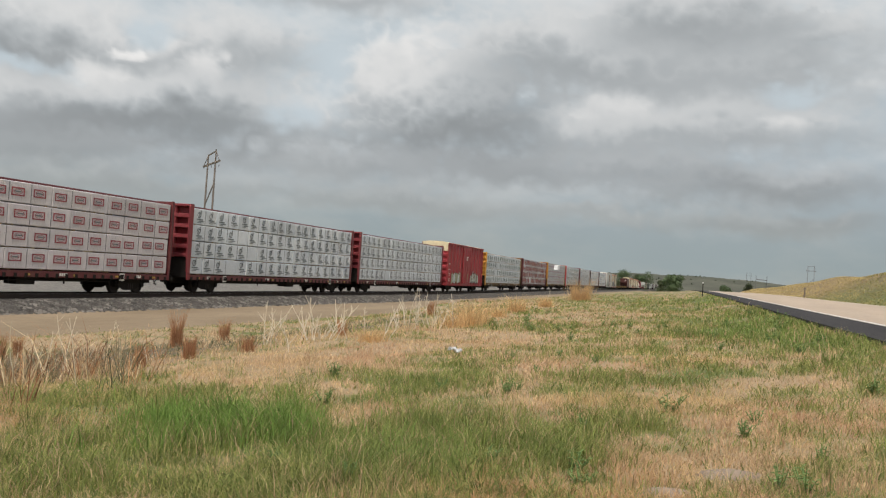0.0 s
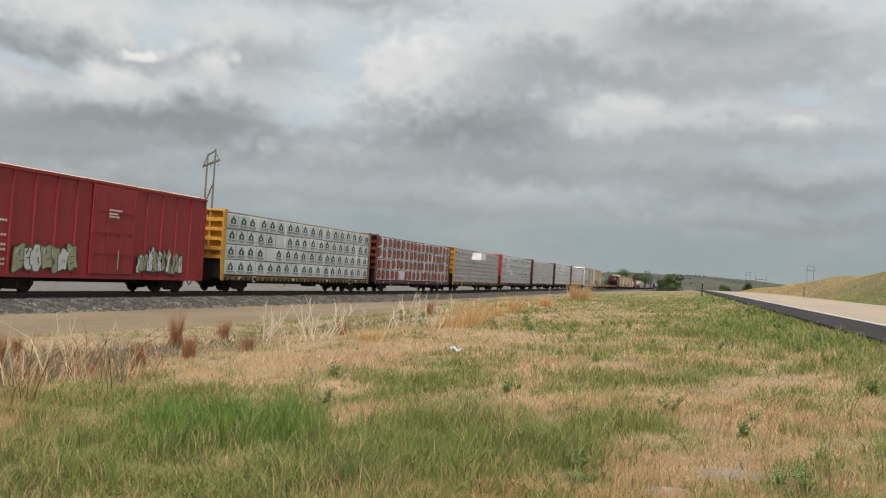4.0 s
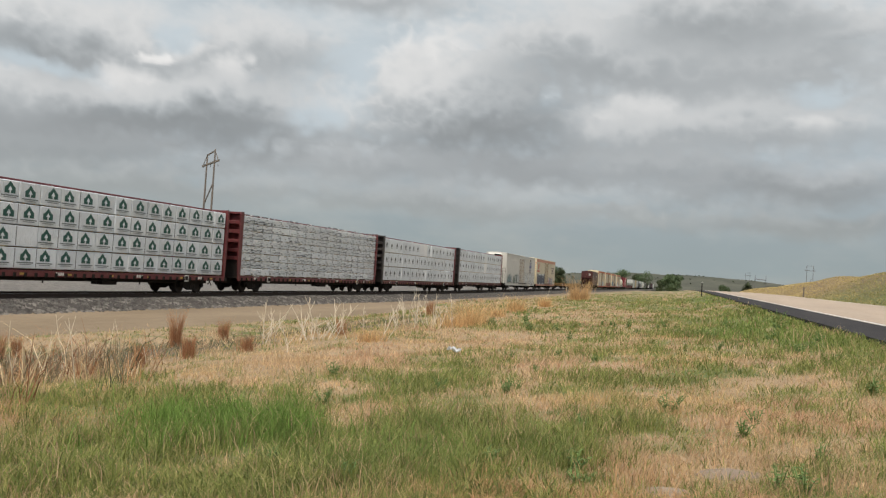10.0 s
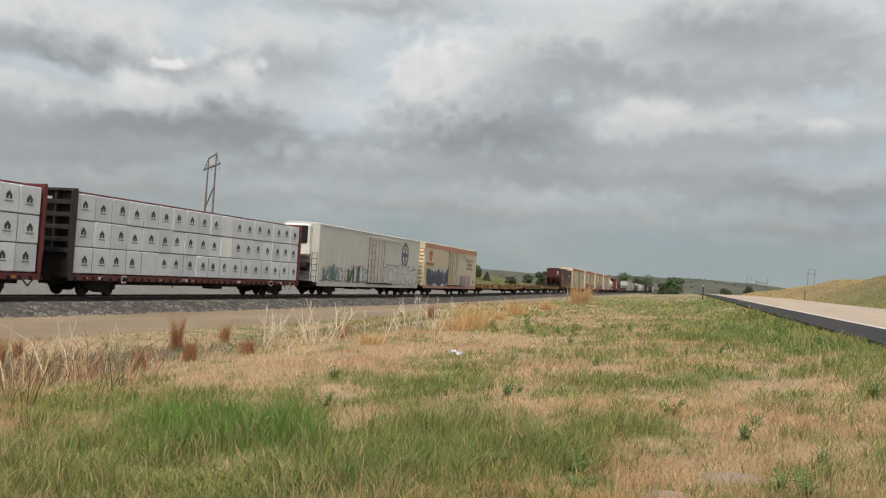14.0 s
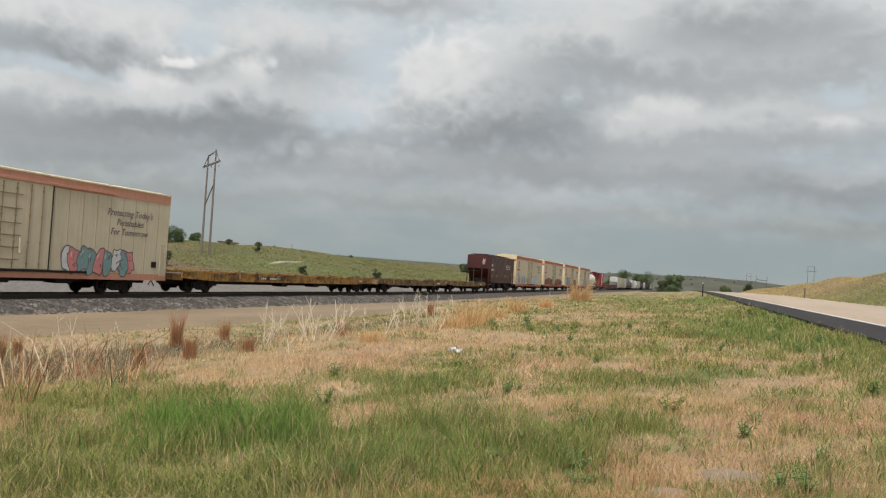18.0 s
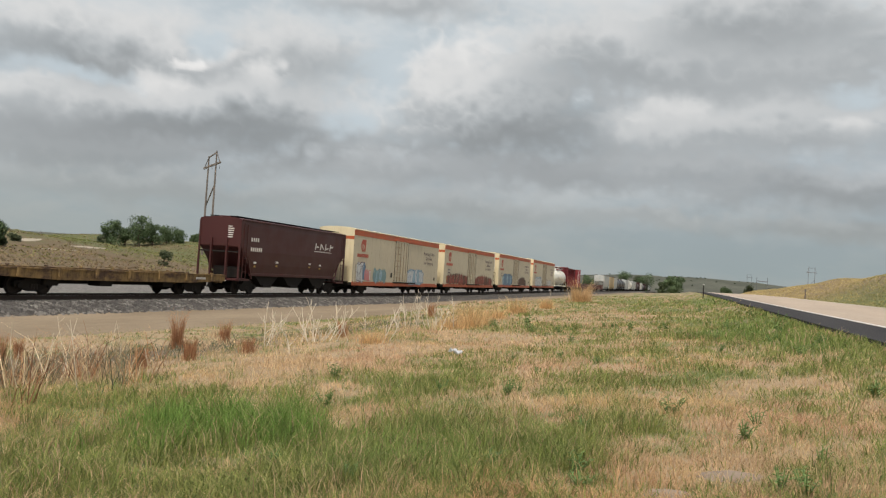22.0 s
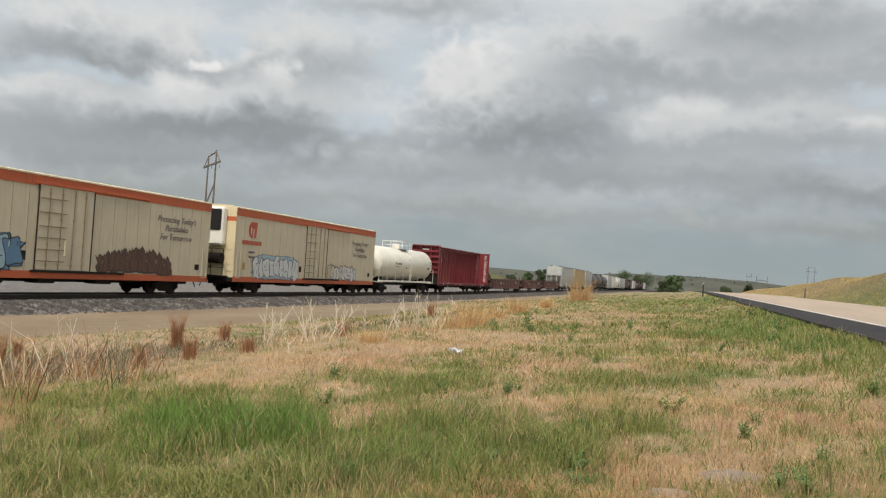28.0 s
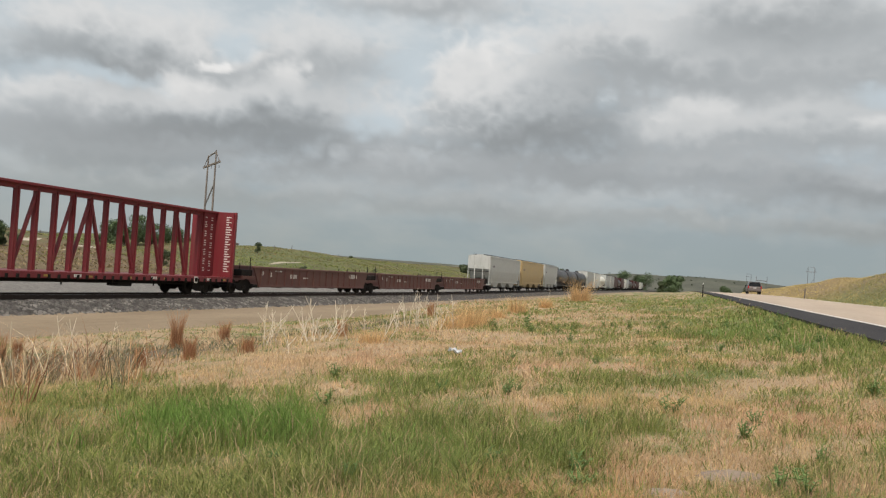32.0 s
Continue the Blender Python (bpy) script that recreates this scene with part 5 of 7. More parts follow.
def forb(x, y, h, seed):
    """A leafy green weed: stems with pairs of pointed leaves."""
    rng = np.random.default_rng(seed)
    root = empty("weed")
    h *= 0.72
    lf = Build()
    for s in range(int(rng.integers(5, 9))):
        top = Vector((rng.normal(0, .55), rng.normal(0, .55), 1)).normalized() * h * rng.uniform(.7, 1)
        st = Build()
        st.tube((0, 0, -0.03), top, 0.006, 0.003, 5, "forb")
        part("stem", st, root)
        for i in range(9):
            f = 0.2 + 0.8 * i / 8
            p = top * f
            a = i * 2.4 + rng.normal(0, .3)
            d = Vector((math.cos(a), math.sin(a), 0.5)).normalized()
            sd = d.cross(Vector((0, 0, 1))).normalized()
            L = h * rng.uniform(.22, .36) * (1.15 - f * 0.5)
            lf.add([p, p + d * L * .5 + sd * L * .27, p + d * L - Vector((0, 0, L * .3)), p + d * L * .5 - sd * L * .27], [(0, 1, 2, 3)], "forb")
    part("leaves", lf, root)
    root.matrix_basis = Matrix.Translation((x, y, ground_at(x, y)))
    tagged(root, "leafy green roadside weed", "weed", "green weeds")


for i, (fx, fy, h) in enumerate(((0.40, 5.2, .26), (0.28, 5.3, .2), (0.1, 6.9, .22), (0.2, 7.5, .22), (-0.9, 5.5, .22), (-0.8, 5.2, .18), (-2.1, 8.5, .26), (-2.8, 8.6, .22), (1.3, 9.6, .3), (-0.5, 7.9, .28), (-5.1, 22.4, .5), (-1.7, 42, .5),
                                 (0.6, 16.9, .32), (1.3, 16.1, .35), (-2.1, 4.8, .2), (-1.8, 12.3, .2), (-2.6, 23.2, .4), (-0.4, 18.6, .3), (0.4, 29.5, .5), (-4.0, 21, .35), (-3.2, 18, .3), (0.9, 21, .5), (1.1, 24, .5), (-0.2, 24, .4), (-6.0, 26, .5), (0.55, 6.0, .2))):
    forb(fx, fy, h, 300 + i)
rng = np.random.default_rng(78)
for i in range(46):
    az, d = radians(rng.uniform(-8, 30)), rng.uniform(5.2, 26)
    fx, fy = -math.sin(az) * d, math.cos(az) * d
    if road_rl(fx, fy)[0] < 3.0 and patchy(fx, fy) > 0.42:
        forb(fx, fy, rng.uniform(.12, .24) * (1 + d / 40), 500 + i)


def bare_patch(x, y, r, seed):
    rng = np.random.default_rng(seed)
    b = Build()
    n = 16
    ring_pts = []
    for q in (1.0, 0.55):
        for i in range(n):
            a = 2 * math.pi * i / n
            rr = r * q * rng.uniform(.75, 1.2)
            px, py = x + rr * math.cos(a) * 1.3, y + rr * math.sin(a)
            ring_pts.append((px - x, py - y, ground_at(px, py) - ground_at(x, y) + (.004 if q == 1 else .03)))
    b.add(ring_pts + [(0, 0, .045)], [(i, (i + 1) % n, n + (i + 1) % n, n + i) for i in range(n)] + [(n + i, n + (i + 1) % n, 2 * n) for i in range(n)], "bare_soil")
    ob = part("bare_soil", b)
    ob.matrix_basis = Matrix.Translation((x, y, ground_at(x, y)))
    tagged(ob, "bare patch of pale stony soil in the grass", "bare soil", "", "structure")


for i, (bx, by, br) in enumerate(BARE):
    bare_patch(bx, by, br, 1 + i)


def litter():
    rng = np.random.default_rng(8)
    b = Build()
    n = 7
    vs = [((i - 3) * 0.03, (j - 3) * 0.025, 0.04 + 0.07 * rng.random() + 0.02 * math.sin(i)) for j in range(n) for i in range(n)]
    b.add(vs, [(j * n + i, j * n + i + 1, (j + 1) * n + i + 1, (j + 1) * n + i) for j in range(n - 1) for i in range(n - 1)], "litter")
    ob = part("plastic_bag", b)
    md = ob.modifiers.new("thick", "SOLIDIFY")
    md.thickness = 0.006
    x, y = -3.9, 12.5
    ob.matrix_basis = Matrix.Translation((x, y, ground_at(x, y) + 0.05))
    tagged(ob, "crumpled white plastic bag lying in the grass", "plastic bag")


litter()


# ---------------------------------------------------------------- train: shared parts
def flat(b, x, pts, mat):
    """A thin raised shape on a side wall that faces +x; pts in (y, z)."""
    n = len(pts)
    b.add([(x, p[0], p[1]) for p in pts], [tuple(range(n))], mat)


def bar(b, x, y0, y1, z0, z1, mat, t=0.006):
    b.box(x - 0.003, x + t, y0, y1, z0, z1, mat)


def disc(b, x, y, z, ry, rz, mat, n=14):
    flat(b, x, [(y + ry * math.cos(2 * math.pi * i / n), z + rz * math.sin(2 * math.pi * i / n)) for i in range(n)], mat)


def ring(b, x, y, z, r, w, mat, n=14, squash=1.0):
    o = [(y + r * math.cos(2 * math.pi * i / n), z + r * squash * math.sin(2 * math.pi * i / n)) for i in range(n)]
    q = [(y + (r - w) * math.cos(2 * math.pi * i / n), z + (r - w) * squash * math.sin(2 * math.pi * i / n)) for i in range(n)]
    b.add([(x, *p) for p in o + q], [(i, (i + 1) % n, n + (i + 1) % n, n + i) for i in range(n)], mat)


def truck_mesh():
    b = Build()
    for s in (-1, 1):
        x = s * 1.0
        b.prism([(-1.12, 0.36), (-1.12, 0.62), (-0.62, 0.66), (-0.36, 0.84), (0.36, 0.84), (0.62, 0.66), (1.12, 0.62), (1.12, 0.36), (0.72, 0.34), (0.36, 0.20), (-0.36, 0.20), (-0.72, 0.34)], x - 0.07, x + 0.07, "x", "steel_dark")
        for y in (-0.89, 0.89):
            b.tube((x - 0.1 * s, y, 0.45), (x + 0.16 * s, y, 0.45), 0.13, 0.12, 10, "steel_dark")
        for y in (-0.16, 0, 0.16):
            b.tube((x + 0.05 * s, y, 0.26), (x + 0.05 * s, y, 0.52), 0.07, 0.07, 8, "steel_wheel")
    b.box(-1.02, 1.02, -0.2, 0.2, 0.50, 0.74, "steel_dark", 0.02)
    b.tube((0, 0, 0.72), (0, 0, 0.88), 0.2, 0.2, 10, "steel_dark")
    return b.mesh("truck")


def wheelset_mesh():
    b = Build()
    b.tube((-0.8, 0, 0), (0.8, 0, 0), 0.08, 0.08, 10, "steel_dark")
    for s in (-1, 1):
        b.lathe([(s * 0.70, 0.455), (s * 0.735, 0.455), (s * 0.74, 0.42)], 24, "steel_wheel", "x")
        b.lathe([(s * 0.741, 0.42), (s * 0.835, 0.415), (s * 0.84, 0.36), (s * 0.80, 0.34), (s * 0.79, 0.16), (s * 0.85, 0.12), (s * 0.86, 0.0)], 24, "steel_wheel", "x")
    return b.mesh("wheelset")


def coupler_mesh():
    b = Build()
    b.box(-0.09, 0.09, 0, 0.5, 0.72, 0.92, "steel_dark", 0.02)
    b.box(-0.17, 0.15, 0.45, 0.68, 0.68, 0.98, "steel_dark", 0.05)
    b.tube((0.35, 0.0, 0.75), (0.2, 0.5, 0.42), 0.03, 0.03, 6, "rubber")
    b.tube((0.2, 0.5, 0.42), (0.1, 0.66, 0.45), 0.03, 0.03, 6, "rubber")
    return b.mesh("coupler")


TRUCK, WHEELS, COUPLER = truck_mesh(), wheelset_mesh(), coupler_mesh()
TRAIN = []                                        # (car, s of its middle at the start)


def running_gear(car, half, centre, couplers=True):
    """Two trucks with their wheelsets, and a coupler at each end."""
    for e in (-1, 1):
        t = part("truck", TRUCK, car)
        t.matrix_basis = pose(0, e * centre, 0)
        for y in (-0.89, 0.89):
            w = part("wheelset", WHEELS, t)
            w.matrix_basis = pose(0, y, 0.455)
        if couplers:
            c = part("coupler", COUPLER, car)
            c.matrix_basis = pose(0, e * (half - 0.1), 0, 0, 0, 0 if e > 0 else 180)


def on_train(car, lead, end, label, category, group="wagons of the freight train", tall=1.025):
    car.scale = (1, 1, tall)
    TRAIN.append((car, (lead + end) / 2))
    return tagged(car, label, category, group)


def ladder(car, x, y, z0, z1, mat, w=0.42, along="y", label=""):
    b = Build()
    n = int((z1 - z0) / 0.38)
    for s in (-1, 1):
        p = (0, s * w / 2) if along == "y" else (s * w / 2, 0)
        b.tube((x + p[0], y + p[1], z0), (x + p[0], y + p[1], z1), 0.02, 0.02, 6, mat)
    for i in range(n + 1):
        z = z0 + (z1 - z0) * i / n
        d = (0, w / 2) if along == "y" else (w / 2, 0)
        b.tube((x - d[0], y - d[1], z), (x + d[0], y + d[1], z), 0.016, 0.016, 5, mat)
    return part("ladder", b, car, label)


# ---------------------------------------------------------------- lumber bundles
CELL = 1.22
FACE = 1.475


def print_mark(b, kind, y, z, rng):
    x = FACE + 0.012
    if kind == "framed":
        w, h = 0.72, 0.34
        for y0, y1, z0, z1 in ((-w / 2, w / 2, h / 2 - .05, h / 2), (-w / 2, w / 2, -h / 2, -h / 2 + .05), (-w / 2, -w / 2 + .06, -h / 2, h / 2), (w / 2 - .06, w / 2, -h / 2, h / 2)):
            bar(b, x, y + y0, y + y1, z + z0, z + z1, "print_red")
        ring(b, x + .004, y, z, 0.24, 0.035, "print_red", 12, 0.42)
        bar(b, x, y - .17, y + .17, z - .025, z + .03, "print_grey")
    elif kind == "ringed":
        ring(b, x, y - .12, z + .10, 0.17, 0.045, "print_black", 14)
        bar(b, x, y + .02, y + .07, z + .08, z + .36, "print_black")
        bar(b, x + .003, y - .145, y - .095, z + .0, z + .2, "print_grey")
        bar(b, x, y - .34, y + .26, z - .17, z - .10, "print_grey")
        bar(b, x, y - .16, y + .40, z - .25, z - .20, "print_grey")
        bar(b, x, y - .30, y + .10, z - .31, z - .275, "print_grey")
    elif kind == "house":
        flat(b, x, [(y - .29, z - .15), (y + .29, z - .15), (y + .29, z + .09), (y + .19, z + .14), (y, z + .34), (y - .19, z + .14), (y - .29, z + .09)], "print_green")
        flat(b, x + .005, [(y - .035, z - .15), (y + .035, z - .15), (y + .035, z - .03), (y + .12, z - .03), (y, z + .14), (y - .12, z - .03), (y - .035, z - .03)], "wrap_white")
        bar(b, x, y - .46, y + .46, z - .26, z - .215, "print_grey")
        bar(b, x, y - .30, y + .34, z - .32, z - .295, "print_grey")
    elif kind == "disc":
        flat(b, x, [(y - .50, z - .36), (y - .02, z - .36), (y + .10, z - .20), (y - .06, z + .34), (y - .50, z + .36)], "print_brown")
        disc(b, x + .004, y + .02, z, 0.35, 0.37, "print_circle", 18)
        disc(b, x + .008, y - .03, z - .05, 0.25, 0.25, "print_orange" if rng.random() < 0.6 else "print_ember", 14)
        bar(b, x + .010, y - .02, y + .05, z + .26, z + .42, "print_brown")
        bar(b, x, y + .42, y + .47, z - .3, z + .3, "print_grey")
    elif kind == "small":
        flat(b, x, [(y - .09, z - .10), (y + .09, z - .10), (y + .13, z + .04), (y, z + .15), (y - .13, z + .04)], "print_magenta")
        ring(b, x + .002, y, z, .21, .04, "print_rose", 12)
        bar(b, x, y - .44, y - .20, z - .06, z + .02, "print_rose")
        bar(b, x, y + .2, y + .44, z - .02, z + .05, "print_grey")
    elif kind == "tree":
        flat(b, x, [(y - .15, z - .10), (y + .15, z - .10), (y + .17, z + .06), (y, z + .25), (y - .17, z + .06)], "print_black")
        flat(b, x + .004, [(y - .02, z - .1), (y + .02, z - .1), (y + .02, z + .02), (y - .02, z + .02)], "wrap_white")
        bar(b, x, y - .22, y + .22, z - .21, z - .16, "print_grey")
    elif kind == "slats":
        for i in range(26):
            q = z + rng.uniform(-.30, .28)
            a = y + rng.uniform(-.62, .45)
            f = rng.random()
            bar(b, x + .0004 * i, a, a + rng.uniform(.08, .34), q, q + rng.uniform(.02, .06), "print_grey" if f < .26 else "wrap_bright" if f < .96 else "print_black")


BUNDLES = {}


def shared(key, make):
    """One mesh for all alike pieces."""
    if key not in BUNDLES:
        b = Build()
        make(b)
        BUNDLES[key] = b.mesh(key[0])
    return BUNDLES[key]


def lumber_pack(car, kind, cells, h, mat, variant, m, near):
    """A wrapped stack of lumber: bevelled, on bearers, with strap bands and the printed marks on its outer side."""
    L = cells * CELL
    hk = round(h, 3)
    pack = part("lumber_pack", shared(("lumber_pack", cells, hk, mat), lambda b: b.box(0.10, FACE, 0.010, L - 0.010, 0.035, h - 0.008, mat, 0.03)), car)
    pack.matrix_basis = m
    if not near:
        return
    for y in (0.3, L - 0.3):
        o = part("bearer", shared(("bearer",), lambda b: b.box(0.12, FACE - 0.02, -0.045, 0.045, 0.0, 0.04, "lumber_end")), pack)
        o.matrix_basis = pose(0, y, 0)
    for i in range(1, cells):
        o = part("strap", shared(("strap", hk), lambda b: bar(b, FACE + 0.004, -.012, .012, 0.08, h - .03, "strap")), pack)
        o.matrix_basis = pose(0, i * CELL, 0)
    if kind == "blank":
        return
    rng = np.random.default_rng(17 * variant + cells)
    for i in range(cells):
        if rng.random() < 0.985:
            v = int(rng.integers(0, 3))
            o = part("print", shared(("print", kind, v), lambda b: print_mark(b, kind, 0, 0, np.random.default_rng(v))), pack)
            o.matrix_basis = pose(0, (i + 0.5) * CELL + rng.uniform(-.14, .14), 0.07 + (h - .08) / 2 + rng.uniform(-.04, .04))


def bulkhead_meshes(mat):
    """Name and mesh of each piece of a bulkhead."""
    out = []
    b = Build()
    b.box(-1.48, 1.48, 0.30, 0.37, 1.02, 4.66, mat)
    out.append(("end_panel", b))
    for s in (-1, 1):
        b = Build()
        b.prism([(0.0, 1.95), (0.0, 4.58), (0.10, 4.72), (0.40, 4.72), (0.40, 0.72), (0.18, 0.72)], s * 1.50 - 0.035, s * 1.50 + 0.035, "x", mat)
        out.append(("side_plate", b))
        b = Build()
        b.box(s * 0.55 - .05, s * 0.55 + .05, 0.06, 0.30, 1.9, 4.55, mat)
        out.append(("upright", b))
    b = Build()
    b.box(-1.48, 1.48, 0.0, 0.36, 4.58, 4.71, mat, 0.02)
    out.append(("cap", b))
    for z in (1.92, 2.38, 2.92, 3.46, 4.0):
        b = Build()
        b.box(-1.46, 1.46, 0.03, 0.30, z, z + 0.20, mat, 0.02)
        out.append(("crossbar", b))
    # Dark sheet added in place of the open, shaded end below the crossbars.
    b = Build()
    b.box(-1.45, 1.45, 0.20, 0.34, 0.85, 1.92, "steel_dark")
    out.append(("lower_panel", b))
    b = Build()
    b.box(-0.5, 0.5, -0.25, 0.22, 0.68, 1.05, "steel_dark", 0.03)
    out.append(("buffer_beam", b))
    return [(n, q.mesh(n)) for n, q in out]


def centerbeam(lead, end, paint, sill, load=None, label="", bare=False):
    """A centre-beam flat wagon: deck, truss, two bulkheads and its strapped bundles."""
    car = empty("centerbeam_flatcar")
    L = end - lead
    h = L / 2
    b = Build()
    b.box(-1.42, 1.42, -h + 0.3, h - 0.3, 0.90, 1.0, sill)
    for s in (-1, 1):
        b.prism([(-h + .35, 0.98), (-h + .35, 0.74), (h - .35, 0.74), (h - .35, 0.98)], s * 1.46 - 0.05, s * 1.46 + 0.05, "x", sill)
        for i in range(int(L / 0.61)):
            y = -h + 0.6 + i * 0.61
            b.box(min(s * 1.50, s * 1.56), max(s * 1.50, s * 1.56), y - .07, y + .07, 0.72, 0.90, "steel_dark")
    b.box(-0.30, 0.30, -h + 0.3, h - 0.3, 0.52, 0.92, "steel_dark")
    b.tube((1.25, -h + 4.6, 0.60), (1.25, h - 4.6, 0.60), 0.025, 0.025, 5, "steel_dark")
    for y in (-3.0, 0.5, 3.8):
        b.beam((1.25, y, 0.92), (1.25, y, 0.46), 0.05, 0.05, "steel_dark")
    b.box(0.5, 1.2, 1.0, 2.1, 0.42, 0.80, "steel_dark", 0.03)
    part("deck", b, car)
    b = Build()
    b.box(-0.34, 0.34, -h + 0.35, h - 0.35, 4.60, 4.72, paint if bare else sill, 0.02)
    b.box(-0.10, 0.10, -h + 0.35, h - 0.35, 4.40, 4.60, paint)
    part("top_chord", b, car)
    n = 17
    ys = [-h + 1.9 + (L - 3.8) * i / (n - 1) for i in range(n)]
    for y in ys:
        b = Build()
        b.box(-0.12, 0.12, y - .10, y + .10, 1.0, 4.45, paint)
        b.box(-0.16, 0.16, y - .025, y + .025, 1.0, 4.5, paint)
        part("post", b, car)
    for i in range(0, n - 1):
        up = (i % 2 == 0)
        if i == n // 2 - 1 or i % 2 == 0:
            b = Build()
            y0, y1 = ys[i], ys[i + 1]
            if i < n // 2:
                b.beam((0, y0, 1.1), (0, y1, 4.4), 0.12, 0.16, paint, (1, 0, 0))
            else:
                b.beam((0, y0, 4.4), (0, y1, 1.1), 0.12, 0.16, paint, (1, 0, 0))
            part("brace", b, car)
    for coat in (paint, sill):
        if "bulk_" + coat not in BUNDLES:
            BUNDLES["bulk_" + coat] = bulkhead_meshes(coat)
    for e in (-1, 1):
        root = None
        for nm, me in BUNDLES["bulk_" + (paint if e < 0 else sill)]:
            if root is None:
                root = part("bulkhead", me, car)
                root.matrix_basis = pose(0, -h, 0) if e < 0 else pose(0, h - 0.22, 0, 0, 0, 180) @ Matrix.Diagonal((1, 0.45, 1, 1))
            else:
                part(nm, me, root)
    if bare:
        b = Build()
        for y0, y1 in ((h - 1.75, h - 0.4),):
            b.box(-1.44, 1.44, h - 0.46, h - 0.40, 1.0, 4.60, paint)
            b.box(-0.2, 0.2, y0, y1, 1.0, 4.6, paint)
            for k in range(2):
                for z in np.arange(1.3, 4.4, 0.14):
                    if (int(z * 100) * 5 + k) % 5:
                        xx = 0.35 + k * 0.58
                        b.box(xx, xx + .18 + .28 * ((int(z * 91) % 5) / 5), h - 0.468, h - 0.459, z, z + .06, "stencil")
            for k in range(2):
                for z in np.arange(1.3, 4.4, 0.13):
                    if (int(z * 100) * 7 + k * 3) % 4:
                        yy = y0 + 0.14 + k * 0.62
                        b.box(0.197, 0.206, yy, yy + 0.2 + 0.25 * ((int(z * 77) % 5) / 5), z, z + 0.055, "stencil")
        part("notice_panel", b, car, "red steel panel with rows of white stencilled notices")
    rng = np.random.default_rng(int(lead))
    for y, w in ((-h + 2.2, .5), (-2.5, .6), (3.2, .6), (h - 3.0, .5)):
        marks = Build()
        for i in range(int(w / .13)):
            bar(marks, 1.514, y + i * .13, y + i * .13 + .09, 0.80, 0.93, "stencil")
        part("stencil", marks, car, "white reporting mark")
    for y in np.arange(-h + 1.2, h - 0.8, 2.9):
        o = part("reflector", shared(("reflector",), lambda b: bar(b, 0, 0, 0.24, 0.80, 0.89, "reflector")), car, "yellow reflector")
        o.matrix_basis = pose(1.514, float(y), 0)
    for y in (-h + 3.9, h - 4.3):
        marks = Build()
        bar(marks, 1.520, y, y + .36, 0.66, 1.0, "stencil")
        bar(marks, 1.527, y + .05, y + .31, 0.72, 0.94, "steel_dark")
        part("placard", marks, car, "white-rimmed dark placard")
    marks = Build()
    for k in range(6):
        marks.box(-0.3 + k * .12, -0.22 + k * .12, -h - 0.006, -h + .05, 4.22, 4.33, "stencil")
    part("stencil", marks, car, "white reporting mark")
    running_gear(car, h, h - 2.9)
    if load:
        kind, mat, layers, extra = load
        hh = 3.52 / layers
        cells = round((L - 0.95) / CELL)
        cell = (L - 0.95) / cells
        fit = Matrix.Diagonal((1, cell / CELL, 1, 1))
        for side in (1, -1):
            for k in range(layers):
                at_cell, v = 0, 0
                while at_cell < cells:
                    c = min(cells - at_cell, 1 if any(e[0] == k for e in extra) else int(rng.choice((1, 2, 2, 3, 3))))
                    y = -h + 0.46 + at_cell * cell
                    m = mat
                    skip = False
                    for (row, y0, y1, what) in extra:
                        if row == k and side == 1 and y0 < y + c * cell / 2 < y1:
                            m, skip = what, what == "none"
                    if not skip:
                        z = 1.02 + k * hh
                        jx = rng.uniform(-.03, .012)
                        lumber_pack(car, kind if m == mat else "blank", c, hh, m, v, (pose(jx, y, z) if side == 1 else pose(-jx, y + c * cell, z, 0, 0, 180)) @ fit, side == 1)
                    at_cell += c
                    v += 1
    on_train(car, lead, end, label, "freight wagon", tall=1.065)
    return car


# ---------------------------------------------------------------- box-shaped wagons
def scrawl(car, x, y0, y1, z0, z1, fill, edge, seed, name="graffiti", label=""):
    """Sprayed shapes: crowded slanted spikes and bulges with a thin darker outline, none of them lettering."""
    rng = np.random.default_rng(seed)
    b = Build()
    n = max(5, int((y1 - y0) / 0.30))
    lift = 0.004
    for i in rng.permutation(n):
        c = y0 + (y1 - y0) * (i + 0.5) / n
        f = (i + 0.5) / n
        dome = 0.72 + 0.28 * math.sin(math.pi * f) - rng.uniform(0, .22)
        top, bot = z0 + (z1 - z0) * dome, z0 + rng.uniform(0, .10) * (z1 - z0)
        w = (y1 - y0) / n * rng.uniform(.55, 1.15)
        sl = rng.uniform(-.3, .3)
        o = []
        for q, (u, v) in enumerate(((-1, 0), (.9, .02), (1.1, .35), (.6, .55), (1.2, .8), (.2, 1.0), (-.5, .78), (-1.2, .9), (-.7, .5), (-1.15, .3))):
            o.append((c + u * w * rng.uniform(.7, 1.1) + sl * v, bot + (top - bot) * v * rng.uniform(.93, 1.05)))
        cy, cz = sum(p[0] for p in o) / 10, sum(p[1] for p in o) / 10
        fan(b, x + lift, (cy, cz), o, edge)
        inner = [(cy + (p - cy) * .78, cz + (q - cz) * .90) for p, q in o]
        fan(b, x + lift + .0004, (cy, cz), inner, fill[int(rng.integers(0, len(fill)))])
        for k in range(int(rng.integers(1, 4))):
            p, q = c + rng.uniform(-.6, .6) * w, rng.uniform(bot, lerp(bot, top, .6))
            hh, t = rng.uniform(.15, .4) * (top - bot), rng.uniform(.015, .04)
            d = rng.uniform(-.18, .18)
            flat(b, x + lift + .0008, [(p - t, q), (p + t, q), (p + t + d, q + hh), (p - t + d, q + hh)], edge)
        lift += .0006
    return part(name, b, car, label or "sprayed block graffiti in several colours")


